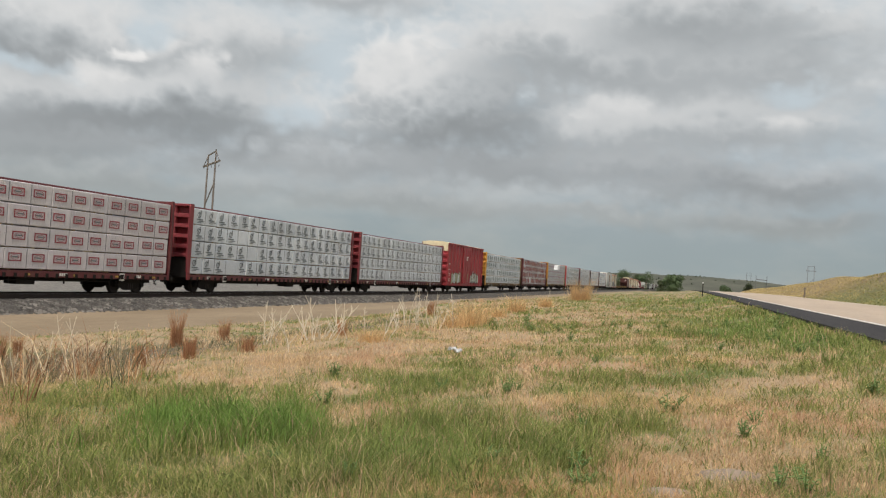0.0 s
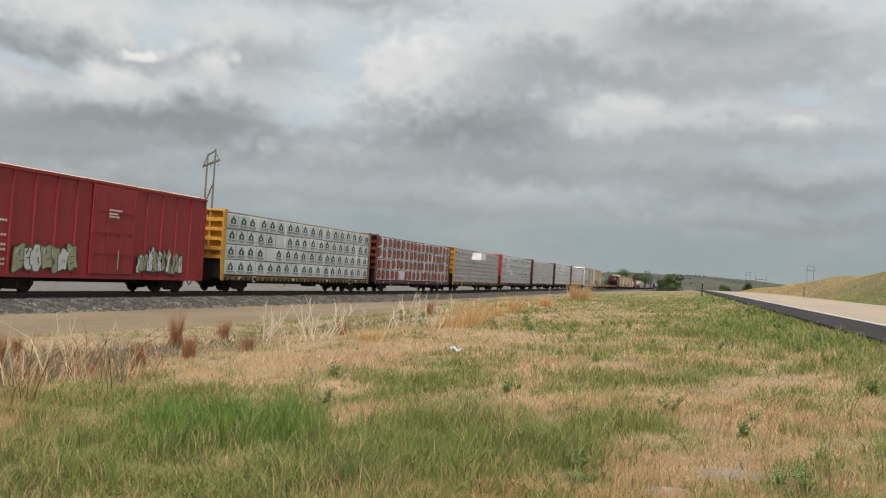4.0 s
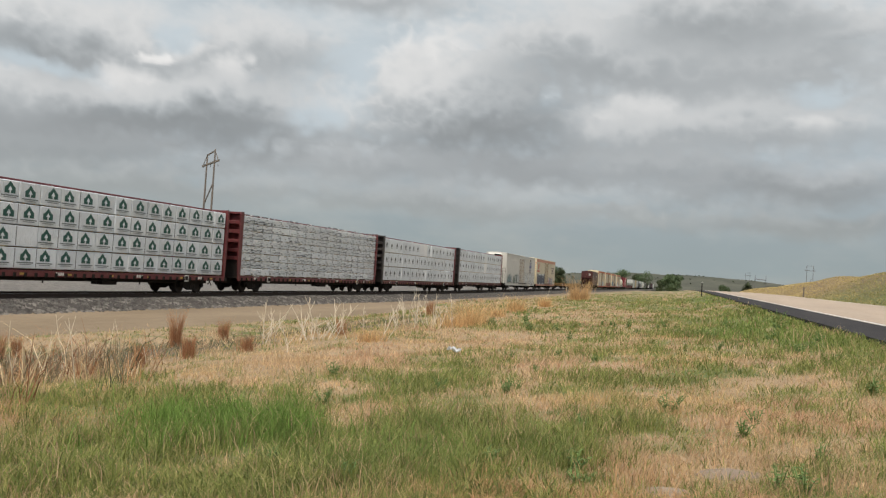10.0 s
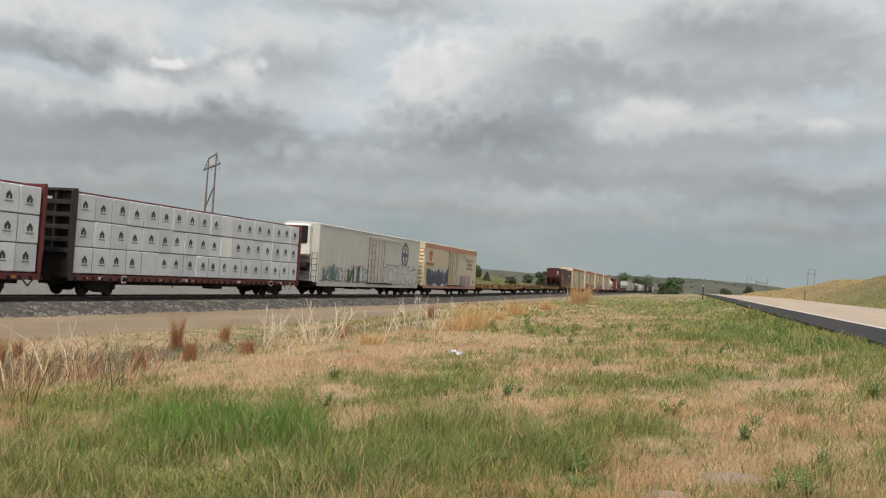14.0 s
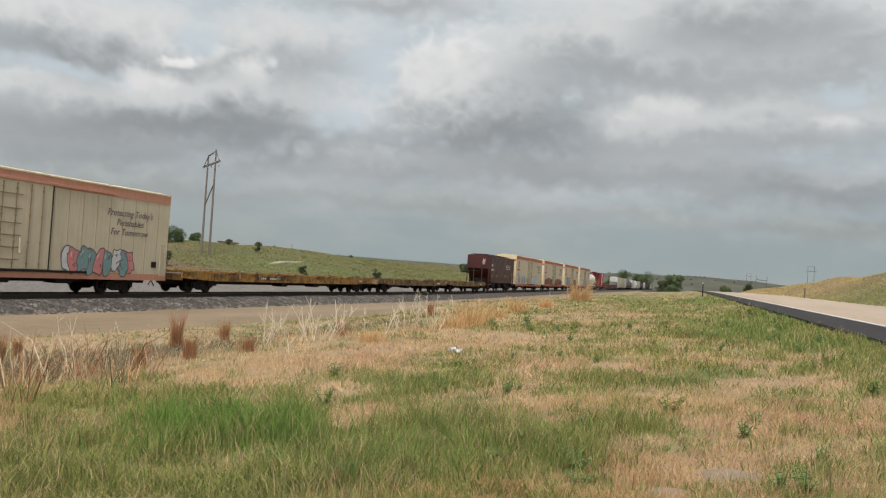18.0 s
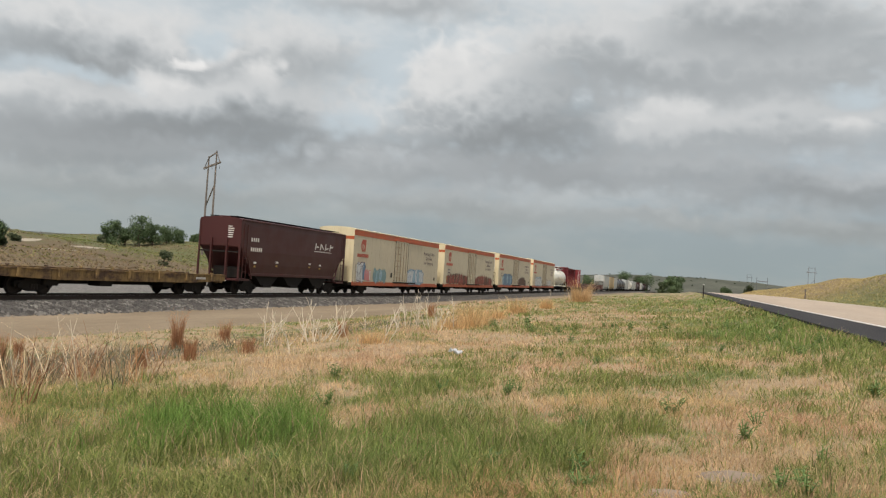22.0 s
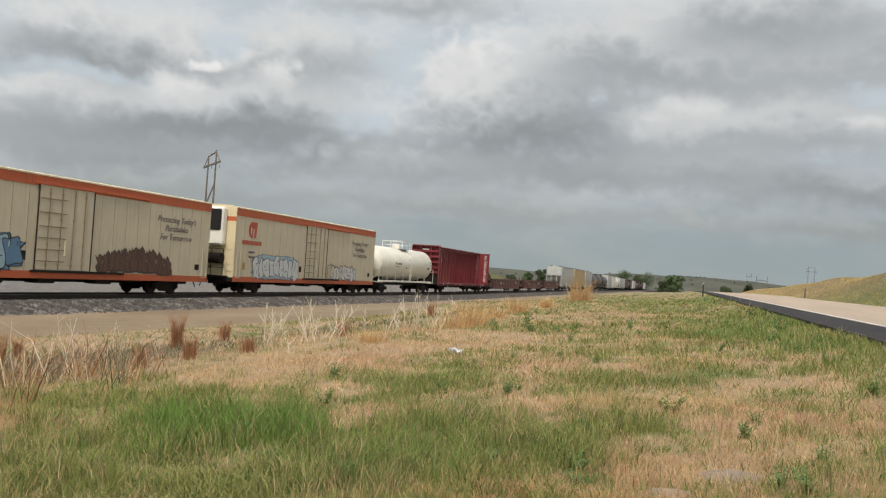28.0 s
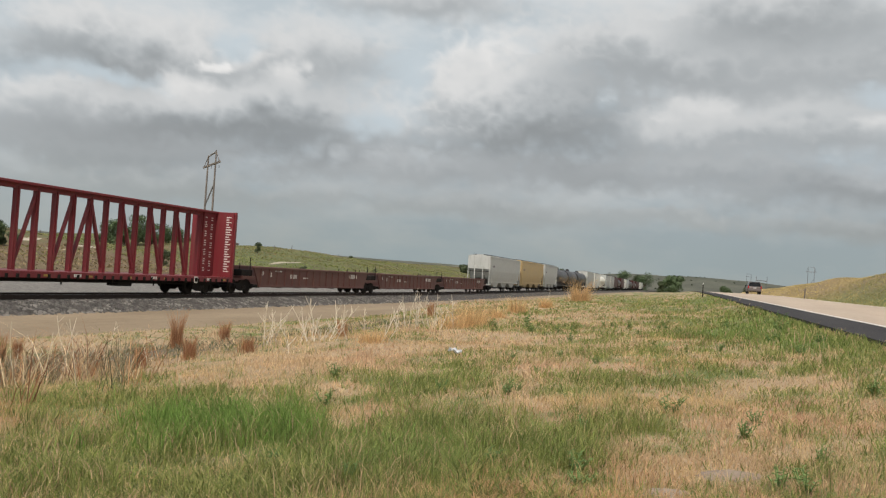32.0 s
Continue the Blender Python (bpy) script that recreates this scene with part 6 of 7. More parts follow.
def stroke(b, x, p, q, w, mat):
    """A thick painted stroke with chamfered ends on a side wall."""
    d = Vector((q[0] - p[0], q[1] - p[1])).normalized()
    n = Vector((-d.y, d.x)) * (w / 2)
    e, g = d * (w * 0.42), d * (w * 0.2)
    p, q = Vector(p), Vector(q)
    flat(b, x, [tuple(c) for c in (p - n - g, q - n + g, q + e * 1.2 - n * .2, q + n + g, p + n - g, p - e * 1.2 + n * .2)], mat)


def block_tag(car, x, y0, y1, z0, z1, fill, edge, seed, halo="", label=""):
    """Sprayed shapes: a halo with spiked rim, swollen lobes with a dark outline that overlap, thin inner strokes and glints; none of them lettering."""
    rng = np.random.default_rng(seed)
    b = Build()
    n = max(4, int(round((y1 - y0) / ((z1 - z0) * 0.42))))
    w, H = (y1 - y0) / n, z1 - z0
    lift = 0.004
    if halo:
        for mat, grow in ((edge, .06), (halo, 0)):
            rim = []
            for i in range(40):
                a = 2 * math.pi * i / 40
                spike = (0.90 + 0.16 * ((i * 7) % 5) / 4) + grow / H
                rim.append(((y0 + y1) / 2 + (y1 - y0) * .52 * spike * math.copysign(abs(math.cos(a)) ** .45, math.cos(a)), (z0 + z1) / 2 + H * .5 * spike * math.copysign(abs(math.sin(a)) ** .6, math.sin(a))))
            fan(b, x + lift, ((y0 + y1) / 2, (z0 + z1) / 2), rim, mat)
            lift += .0012
    for i in rng.permutation(n):
        c, zc = y0 + (i + .5 + rng.uniform(-.15, .15)) * w, z0 + H * rng.uniform(.42, .56)
        rw, rh, tilt = w * rng.uniform(.50, .68), H * rng.uniform(.34, .43), rng.uniform(-.22, .22)
        turn, k = rng.uniform(0, 6.3), int(rng.integers(3, 6))

        def lobe(grow):
            out = []
            for q in range(22):
                a = 2 * math.pi * q / 22
                f = 1 + .16 * math.sin(k * a + turn)
                v = (rh * f + grow) * math.copysign(abs(math.sin(a)) ** .6, math.sin(a))
                out.append((c + (rw * f + grow) * math.copysign(abs(math.cos(a)) ** .6, math.cos(a)) + tilt * v, zc + v))
            return out

        tone = fill[int(rng.integers(0, len(fill)))]
        fan(b, x + lift, (c, zc), lobe(.055), edge)
        fan(b, x + lift + .0008, (c, zc), lobe(0), tone)
        for s in range(int(rng.integers(2, 4))):
            p = (c + rng.uniform(-.5, .5) * rw, zc + rng.uniform(-.6, .5) * rh)
            d = rng.uniform(.15, .6) * rh
            a = rng.choice((1.57, 1.3, 1.8, .1, .5))
            stroke(b, x + lift + .0016, p, (p[0] + d * math.cos(a), p[1] + d * math.sin(a)), rng.uniform(.03, .075), edge)
        stroke(b, x + lift + .0016, (c - rw * .55, zc + rh * .35), (c - rw * .35 + tilt * .3, zc + rh * .7), .05, "graf_pale" if tone != "graf_pale" else "stencil")
        lift += .0009
    return part("graffiti", b, car, label or "sprayed bubble graffiti with dark outlines")


def fan(b, x, c, o, mat):
    n = len(o)
    b.add([(x, *c)] + [(x, *p) for p in o], [(0, 1 + i, 1 + (i + 1) % n) for i in range(n)], mat)


def text_mesh(body, size, space=1.0):
    cu = bpy.data.curves.new("lettering", "FONT")
    cu.body, cu.size, cu.align_x, cu.space_line, cu.extrude, cu.resolution_u = body, size, "CENTER", space, 0.003, 2
    cu.shear = 0.25
    ob = bpy.data.objects.new("lettering", cu)
    scene.collection.objects.link(ob)
    dg = bpy.context.evaluated_depsgraph_get()
    me = bpy.data.meshes.new_from_object(ob.evaluated_get(dg))
    bpy.data.objects.remove(ob)
    me.name = "lettering"
    me.materials.clear()
    me.materials.append(M["stencil_dark"])
    return me


SLOGAN = text_mesh("Protecting Today's\nPerishables\nFor Tomorrow", 0.46, 1.0)


def box_body(car, h, w, z0, eave, roof, mat, roof_mat, end_mat=None):
    b = Build()
    out = [(-w, z0), (w, z0), (w, eave), (w * .6, lerp(eave, roof, .75)), (0, roof), (-w * .6, lerp(eave, roof, .75)), (-w, eave)]
    b.prism(out, -h, h, "y", mat)
    part("body", b, car)
    b = Build()
    up = 0.02
    o2 = [(w + .04, eave - .03), (w + .04, eave + up), (w * .6, lerp(eave, roof, .75) + up + .02), (0, roof + up + .02), (-w * .6, lerp(eave, roof, .75) + up + .02), (-w - .04, eave + up), (-w - .04, eave - .03)]
    lo = [(x, z - .05) for x, z in o2[::-1]]
    b.prism(o2[1:-1] + [(-w - .04, eave - .04), (w + .04, eave - .04)], -h - .03, h + .03, "y", roof_mat)
    part("roof", b, car)


def reefer(lead, end, style, label, unit=False, tags=(), faded=False):
    """An insulated wagon: ribbed side walls, plug door, painted bands, and at one end a cooling unit."""
    car = empty("refrigerator_wagon")
    L = end - lead
    h, w, eave, roof = L / 2, 1.53, 5.18, 5.30
    skin = "pale_grey" if style == "grey" else "cream"
    band = "faded_orange" if faded else "orange"
    box_body(car, h, w, 0.98, eave, roof, skin, "pale_grey" if style == "grey" else "cream_pale_sunlit")
    if style != "grey":
        for s in (-1, 1):
            b = Build()
            b.box(min(s * w, s * (w + .02)), max(s * w, s * (w + .02)), -h, h, 4.70, 5.14, band)
            part("band", b, car, "orange painted band")
            b = Build()
            b.box(min(s * (w - .05), s * (w + .015)), max(s * (w - .05), s * (w + .015)), -h, h, 0.74, 1.06, band)
            part("side_sill", b, car, "orange painted side sill")
    else:
        b = Build()
        for s in (-1, 1):
            b.box(min(s * (w - .05), s * (w + .01)), max(s * (w - .05), s * (w + .01)), -h, h, 0.74, 1.0, "pale_grey")
        part("side_sill", b, car)
    n = int(L / 0.92)
    key = "rib_" + skin
    if key not in BUNDLES:
        b = Build()
        b.box(-.002, .009, -.022, .022, 1.07, 4.69, skin)
        b.box(-.002, .006, .022, .050, 1.07, 4.69, "seam_dirt" if skin == "cream" else "pale_grey")
        BUNDLES[key] = b.mesh("wall_rib")
    for s in (-1, 1):
        for i in range(n + 1):
            o = part("wall_rib", BUNDLES[key], car)
            o.matrix_basis = pose(s * w, -h + .05 + (L - .1) * i / n, 0, 0, 0, 0 if s > 0 else 180)
    # plug door with rods and rails
    d = Build()
    y0, y1 = -1.75, 1.75
    d.box(w, w + .05, y0, y1, 1.12, 4.76, skin, .01)
    door = part("door", d, car)
    for y in (-1.1, -.35, .45, 1.15):
        rods = Build()
        rods.tube((w + .075, y, 1.15), (w + .075, y, 4.68), .024, .024, 6, "rod_worn")
        for z in (1.3, 2.2, 3.3, 4.4):
            rods.box(w + .05, w + .10, y - .05, y + .05, z, z + .07, "seam_dirt")
        part("lock_rod", rods, door)
    for z in (1.5, 2.0, 2.5, 3.0, 3.6, 4.2):
        rods = Build()
        rods.tube((w + .07, y0 + .1, z), (w + .07, y0 + 1.75, z), .02, .02, 5, "rod_worn")
        part("cross_rod", rods, door)
    for y in (y0, y1):
        rods = Build()
        rods.box(w + .04, w + .065, y - .035, y + .035, 1.12, 4.76, "steel_wheel")
        part("door_edge", rods, door, "rust-stained door edge")
    rods = Build()
    rods.box(w + .05, w + .13, -.05, .12, 1.75, 2.4, skin, .02)
    part("lock_box", rods, door)
    rail = Build()
    rail.box(w, w + .10, y0 - .2, 5.8, 4.76, 4.88, band if style != "grey" else skin, .01)
    rail.box(w, w + .10, y0 - .2, 4.2, 1.0, 1.10, "steel_dark", .01)
    part("door_rail", rail, car)
    x = w + .018
    if style != "grey":
        e = Build()
        ly = -h + 1.95
        disc(e, x, ly, 3.95, .45, .50, "emblem_red", 18)
        flat(e, x + .002, [(ly + .05, 3.47), (ly + .52, 3.47), (ly + .62, 4.44), (ly + .05, 4.44)], "emblem_red")
        flat(e, x + .005, [(ly - .16, 3.7), (ly - .05, 3.6), (ly - .02, 4.05), (ly - .2, 4.1)], skin)
        flat(e, x + .005, [(ly + .15, 3.47), (ly + .22, 3.47), (ly + .26, 4.0), (ly + .12, 4.0)], skin)
        part("emblem", e, car, "red round emblem")
        e = Build()
        for k in range(10):
            bar(e, x, ly - 1.15 + k * .245, ly - .97 + k * .245, 3.02, 3.28, "emblem_red")
        part("wordmark", e, car, "row of red bars")
        e = Build()
        for k in range(4):
            bar(e, x, ly - .3 + k * .2, ly - .16 + k * .2, 2.52, 2.64, "stencil_dark" if not faded else "emblem_red")
            bar(e, x, ly - .25 + k * .2, ly - .12 + k * .2, 2.22, 2.34, "stencil_dark" if not faded else "emblem_red")
        part("stencil", e, car, "small reporting marks")
        t = part("lettering", SLOGAN, car, "dark slanted lettering of a slogan")
        t.matrix_basis = Matrix.Translation((x + .004, h - 3.2, 3.82)) @ Matrix(((0, 0, 1, 0), (1, 0, 0, 0), (0, 1, 0, 0), (0, 0, 0, 1)))
    else:
        e = Build()
        cy, cz = h - 4.15, 3.72
        disc(e, x, cy, cz, .98, 1.12, "graf_black", 24)
        disc(e, x + .004, cy, cz, .66, .80, skin, 24)
        bar(e, x + .006, cy - .16, cy + .16, cz - .7, cz + .7, "emblem_blue")
        bar(e, x + .006, cy - .58, cy + .58, cz - .16, cz + .16, "emblem_blue")
        for k in range(16):
            a = 2 * math.pi * k / 16
            disc(e, x + .006, cy + .82 * math.cos(a), cz + .96 * math.sin(a), .07, .07, "stencil", 6)
        part("emblem", e, car, "blue cross in a black oval ring")
    for y, z, ww, hh in ((-h + 1.0, 1.5, .3, .4), (3.2, 1.6, .35, .45), (h - 1.3, 1.4, .4, .3), (-2.6, 1.5, .35, .4)):
        placard = Build()
        bar(placard, x, y, y + ww, z, z + hh, "steel_dark" if ww > .33 else "reflector")
        part("placard", placard, car)
    # ends
    for s in (-1, 1):
        e = Build()
        em = "cream_pale_sunlit" if style != "grey" else "pale_grey"
        ye = s * h
        if s < 0 and style == "ribbed":
            for z in np.arange(1.4, 4.6, .36):
                e.prism([(ye, z), (ye - .11, z + .05), (ye - .11, z + .17), (ye, z + .24)], -w + .12, w - .12, "x", em)
        else:
            e.box(-w + .02, w - .02, min(ye, ye + s * .02), max(ye, ye + s * .02), 1.0, 5.14, em)
        if style != "grey":
            e.box(-w, w, min(ye, ye + s * .025), max(ye, ye + s * .025), 4.36, 4.62, band)
        e.box(-w, w, min(ye, ye + s * .1), max(ye, ye + s * .1), 0.74, 1.0, "steel_dark", .02)
        part("end_wall", e, car)
        lad = ladder(car, 1.25, s * (h + .07), 1.0, 3.0 if not unit else 3.1, "cream_pale_sunlit" if style != "grey" else "steel_dark", .42, "x")
    ladder(car, w + .06, -h + .45, 1.0, 2.6, skin)
    ladder(car, w + .06, h - .45, 1.0, 2.6, skin)
    if unit:
        u = Build()
        y = -h
        u.box(-1.15, 0.95, y - .62, y - .02, 2.85, 5.15, "white_paint", .12)
        cool = part("cooling_unit", u, car, "white cooling unit with a black grille")
        g = Build()
        g.box(-.15, .85, y - .66, y - .60, 3.75, 5.0, "hole", .06)
        part("grille", g, cool)
        f = Build()
        f.tube((-.9, y - .35, 2.1), (.9, y - .35, 2.1), .32, .32, 14, "steel_dark")
        f.box(-1.2, 1.2, y - .75, y, 1.0, 1.08, "steel_dark")
        for zz in (1.55, 2.65):
            f.tube((-1.2, y - .7, zz), (1.2, y - .7, zz), .025, .025, 6, "steel_dark")
        for xx in (-1.2, -.4, .4, 1.2):
            f.tube((xx, y - .7, 1.0), (xx, y - .7, 2.65), .025, .025, 6, "steel_dark")
        part("fuel_tank", f, car, "dark fuel tank behind a railing")
    else:
        f = Build()
        y = -h
        f.box(-1.2, 1.2, y - .6, y, 1.0, 1.06, "steel_dark")
        for zz in (1.6, 2.2):
            f.tube((-1.2, y - .55, zz), (1.2, y - .55, zz), .025, .025, 6, "cream_pale_sunlit" if style != "grey" else "steel_dark")
        for xx in (-1.2, 0, 1.2):
            f.tube((xx, y - .55, 1.0), (xx, y - .55, 2.2), .025, .025, 6, "cream_pale_sunlit" if style != "grey" else "steel_dark")
        part("end_platform", f, car)
    fr = Build()
    fr.box(-.3, .3, -h + .2, h - .2, .55, .98, "steel_dark")
    for y in (-4.2, -1.2, 2.6):
        fr.box(.55, 1.3, y, y + 1.1, .52, .9, "steel_dark", .04)
    part("underframe", fr, car)
    for k, (a, c, z0, z1, fill, edge, *halo) in enumerate(tags):
        if halo:
            block_tag(car, w + .024, -h + a, -h + c, z0, z1, fill, edge, int(lead) + k, halo[0])
        else:
            scrawl(car, w + .022, -h + a, -h + c, z0, z1, fill, edge, int(lead) + k)
    running_gear(car, h + .45, h - 3.2)
    return on_train(car, lead, end, label, "freight wagon")


def boxcar(lead, end):
    car = empty("boxcar")
    L = end - lead
    h, w, eave, roof = L / 2, 1.48, 5.28, 5.40
    box_body(car, h, w, .74, eave, roof, "bright_red", "cream_pale_sunlit")
    for s in (-1, 1):
        for i in range(13):
            y = -h + .15 + (L - .3) * i / 12
            if abs(y) < 1.9:
                continue
            b = Build()
            b.prism([(s * w, y - .07), (s * (w + .07), y - .045), (s * (w + .07), y + .045), (s * w, y + .07)], .80, 5.18, "z", "bright_red")
            part("side_post", b, car)
        b = Build()
        b.box(min(s * w, s * (w + .09)), max(s * w, s * (w + .09)), -h, h, 5.16, 5.30, "bright_red", .01)
        b.box(min(s * w, s * (w + .05)), max(s * w, s * (w + .05)), -h, h, .72, .90, "bright_red", .01)
        part("side_plate", b, car)
    for e in (-1, 1):
        b = Build()
        for z in (1.15, 1.8, 2.45, 3.1, 3.75):
            b.prism([(e * h, z), (e * (h + .14), z + .10), (e * (h + .14), z + .30), (e * h, z + .42)], -w + .06, w - .06, "x", "bright_red")
        b.box(-w, w, min(e * h, e * (h + .05)), max(e * h, e * (h + .05)), 4.42, 5.26, "cream_pale_sunlit", .01)
        part("end_wall", b, car, "ribbed red end with a pale top panel")
    d = Build()
    d.box(w + .03, w + .10, -1.6, 1.6, .95, 5.12, "bright_red", .02)
    door = part("door", d, car)
    for y in (-1.45, -.5, .5, 1.45):
        r = Build()
        r.box(w + .10, w + .14, y - .04, y + .04, 1.0, 4.8, "bright_red")
        part("door_post", r, door)
    for z in (1.9, 2.9, 3.9):
        r = Build()
        r.box(w + .10, w + .13, -1.55, 1.55, z, z + .07, "bright_red")
        part("cross_bar", r, door)
    r = Build()
    r.tube((w + .17, .35, 1.2), (w + .17, .35, 2.1), .022, .022, 6, "graf_olive")
    part("lock_rod", r, door, "worn lock rod")
    e = Build()
    for z, n in ((3.95, 7), (3.78, 5), (3.64, 6)):
        for k in range(n):
            bar(e, w + .16, -.5 + k * .13, -.41 + k * .13, z, z + .09, "stencil")
    part("stencils", e, car)
    e = Build()
    for z in (1.2, 1.4, 1.8, 2.0, 2.4, 3.0):
        for k in range(4):
            bar(e, w + .01, -h + .7 + k * .15, -h + .8 + k * .15, z, z + .09, "stencil")
    part("stencils", e, car)
    ladder(car, w + .12, -h + .35, .8, 2.4, "bright_red")
    ladder(car, w + .12, h - .35, .8, 4.6, "bright_red")
    block_tag(car, w + .075, -h + 1.75, -h + 5.3, .95, 2.25, ["graf_olive", "graf_pale"], "graf_green", 5)
    scrawl(car, w + .075, h - 6.0, h - 2.1, 1.0, 2.6, ["graf_pale", "graf_olive"], "graf_black", 6)
    fr = Build()
    fr.box(-.3, .3, -h, h, .5, .78, "steel_dark")
    part("underframe", fr, car)
    running_gear(car, h + .3, h - 2.3)
    return on_train(car, lead, end, "bright red boxcar with ribbed ends, pale roof and graffiti", "freight wagon")


# ---------------------------------------------------------------- hoppers, tanks, flats, wells
def hopper(lead, end, mat, label, marks="big", top=4.66):
    car = empty("covered_hopper")
    L = end - lead
    h, w = L / 2, 1.50
    b = Build()
    # curved-side body between slope sheets
    sec = [(-w + .12, 1.30), (-w + .03, 1.9), (-w - .02, 2.7), (-w, 4.2), (-w + .03, 4.56), (-w + .35, 4.66), (0, 4.72), (w - .35, 4.66), (w - .03, 4.56), (w, 4.2), (w + .02, 2.7), (w - .03, 1.9), (w - .12, 1.30)]
    n = len(sec)
    rows = []
    for y, zmin in ((-h, 2.95), (-h + .02, 2.90), (-h + 1.75, 1.30), (h - 1.75, 1.30), (h - .02, 2.90), (h, 2.95)):
        rows.append([(x, y, max(z, zmin)) for x, z in sec])
    vs = [p for r in rows for p in r]
    fs = [(j * n + i, j * n + i + 1, (j + 1) * n + i + 1, (j + 1) * n + i) for j in range(len(rows) - 1) for i in range(n - 1)]
    fs += [(j * n + n - 1, j * n, (j + 1) * n, (j + 1) * n + n - 1) for j in range(len(rows) - 1)]
    fs += [tuple(range(n)), tuple(range((len(rows) - 1) * n, len(rows) * n))]
    b.add(vs, fs, mat)
    part("body", b, car)
    b = Build()
    for s in (-1, 1):
        b.box(min(s * (w - .06), s * (w + .04)), max(s * (w - .06), s * (w + .04)), -h + .1, h - .1, 4.50, 4.60, mat, .02)
        b.box(min(s * (w - .16), s * (w - .08)), max(s * (w - .16), s * (w - .08)), -h + 1.4, h - 1.4, 1.18, 1.36, mat, .02)
    part("side_sill", b, car)
    for k in range(3):
        b = Build()
        yc = (k - 1) * (L - 4.2) / 3
        q = (L - 4.2) / 6 - .1
        # Brown wagon's bays are near-black: the dark below its body put into colour.
        b.prism([(yc - q, 1.36), (yc - .75, .62), (yc + .75, .62), (yc + q, 1.36)], -1.22, 1.22, "x", "steel_dark" if mat == "hopper_brown" else mat)
        b.box(-1.3, 1.3, yc - .55, yc + .55, .46, .64, "steel_dark", .02)
        part("hopper_bay", b, car)
    for e in (-1, 1):
        b = Build()
        ye = e * h
        for x in (-w + .06, w - .06):
            b.beam((x, ye, .95), (x, ye, 4.5), .10, .10, mat)
            b.beam((x, ye - e * 1.6, 1.0), (x, ye - e * .9, 2.6), .08, .08, mat)
        for x in (-.55, .55):
            b.beam((x, ye, .95), (x, ye, 3.4), .22, .10, mat)
        b.box(-w, w, min(ye, ye - e * 1.3), max(ye, ye - e * 1.3), .86, .98, mat)
        b.box(-.9, .9, min(ye - e * .9, ye - e * 1.5), max(ye - e * .9, ye - e * 1.5), 1.0, 1.7, "steel_dark", .05)
        b.box(-w + .05, w - .05, min(ye, ye + e * .02), max(ye, ye + e * .02), 2.55, 2.63, "steel_dark")
        part("end_frame", b, car)
        ladder(car, w + .03, ye - e * .5, 1.0, 4.3, mat)
    b = Build()
    b.box(-.42, .42, -h + .4, h - .4, 4.71, 4.78, mat, .02)
    for s in (-1, 1):
        b.box(min(s * .5, s * .95), max(s * .5, s * .95), -h + .2, h - .2, 4.74, 4.78, "steel_dark")
    part("roof_hatch", b, car)
    x = w + .014
    m = Build()
    if marks == "big":
        for k in range(4):
            bar(m, x + .006, -h + 1.2 + k * .27, -h + 1.36 + k * .27, 3.30, 3.54, "stencil")
        for k in range(6):
            bar(m, x + .012, -h + 1.2 + k * .25, -h + 1.35 + k * .25, 2.70, 2.94, "stencil")
        part("stencil", m, car, "white reporting number")
        m = Build()
        yb = h - 5.4
        for k in range(4):
            a = yb + k * .82
            flat(m, x + .004, [(a, 3.22), (a + .16, 3.22), (a + .28, 3.68), (a + .12, 3.68)], "stencil")
            flat(m, x + .006, [(a + .2, (3.36, 3.54, 3.30, 3.42)[k]), (a + .60, (3.36, 3.24, 3.30, 3.46)[k]), (a + .66, (3.46, 3.36, 3.42, 3.58)[k]), (a + .26, (3.48, 3.66, 3.40, 3.54)[k])], "stencil")
        flat(m, x + .004, [(yb - .1, 3.06), (yb + 2.9, 3.06), (yb + 2.9, 3.10), (yb - .1, 3.12)], "stencil")
        part("emblem", m, car, "slanted white emblem over a thin line")
        for y, z in ((-h + 1.7, 1.95), (-h + 4.6, 2.05), (-h + 9.5, 2.1), (h - 4.5, 2.05)):
            m = Build()
            bar(m, x - .02, y, y + .34, z, z + .12, "stencil")
            bar(m, x - .02, y, y + .26, z - .22, z - .12, "reflector")
            part("placard", m, car, "small white and yellow notice")
        m = Build()
        for z in np.arange(3.45, 4.2, .13):
            m.box(.55, .55 + .2 + .25 * ((int(z * 100) * 7 % 10) / 10), -h - .02, -h - .004, z, z + .06, "stencil")
    else:
        for k in range(5):
            bar(m, x, -h + 1.6 + k * .25, -h + 1.78 + k * .25, 3.2, 3.42, "stencil_dark")
    part("stencils", m, car)
    running_gear(car, h + .4, h - 1.75)
    return on_train(car, lead, end, label, "freight wagon")


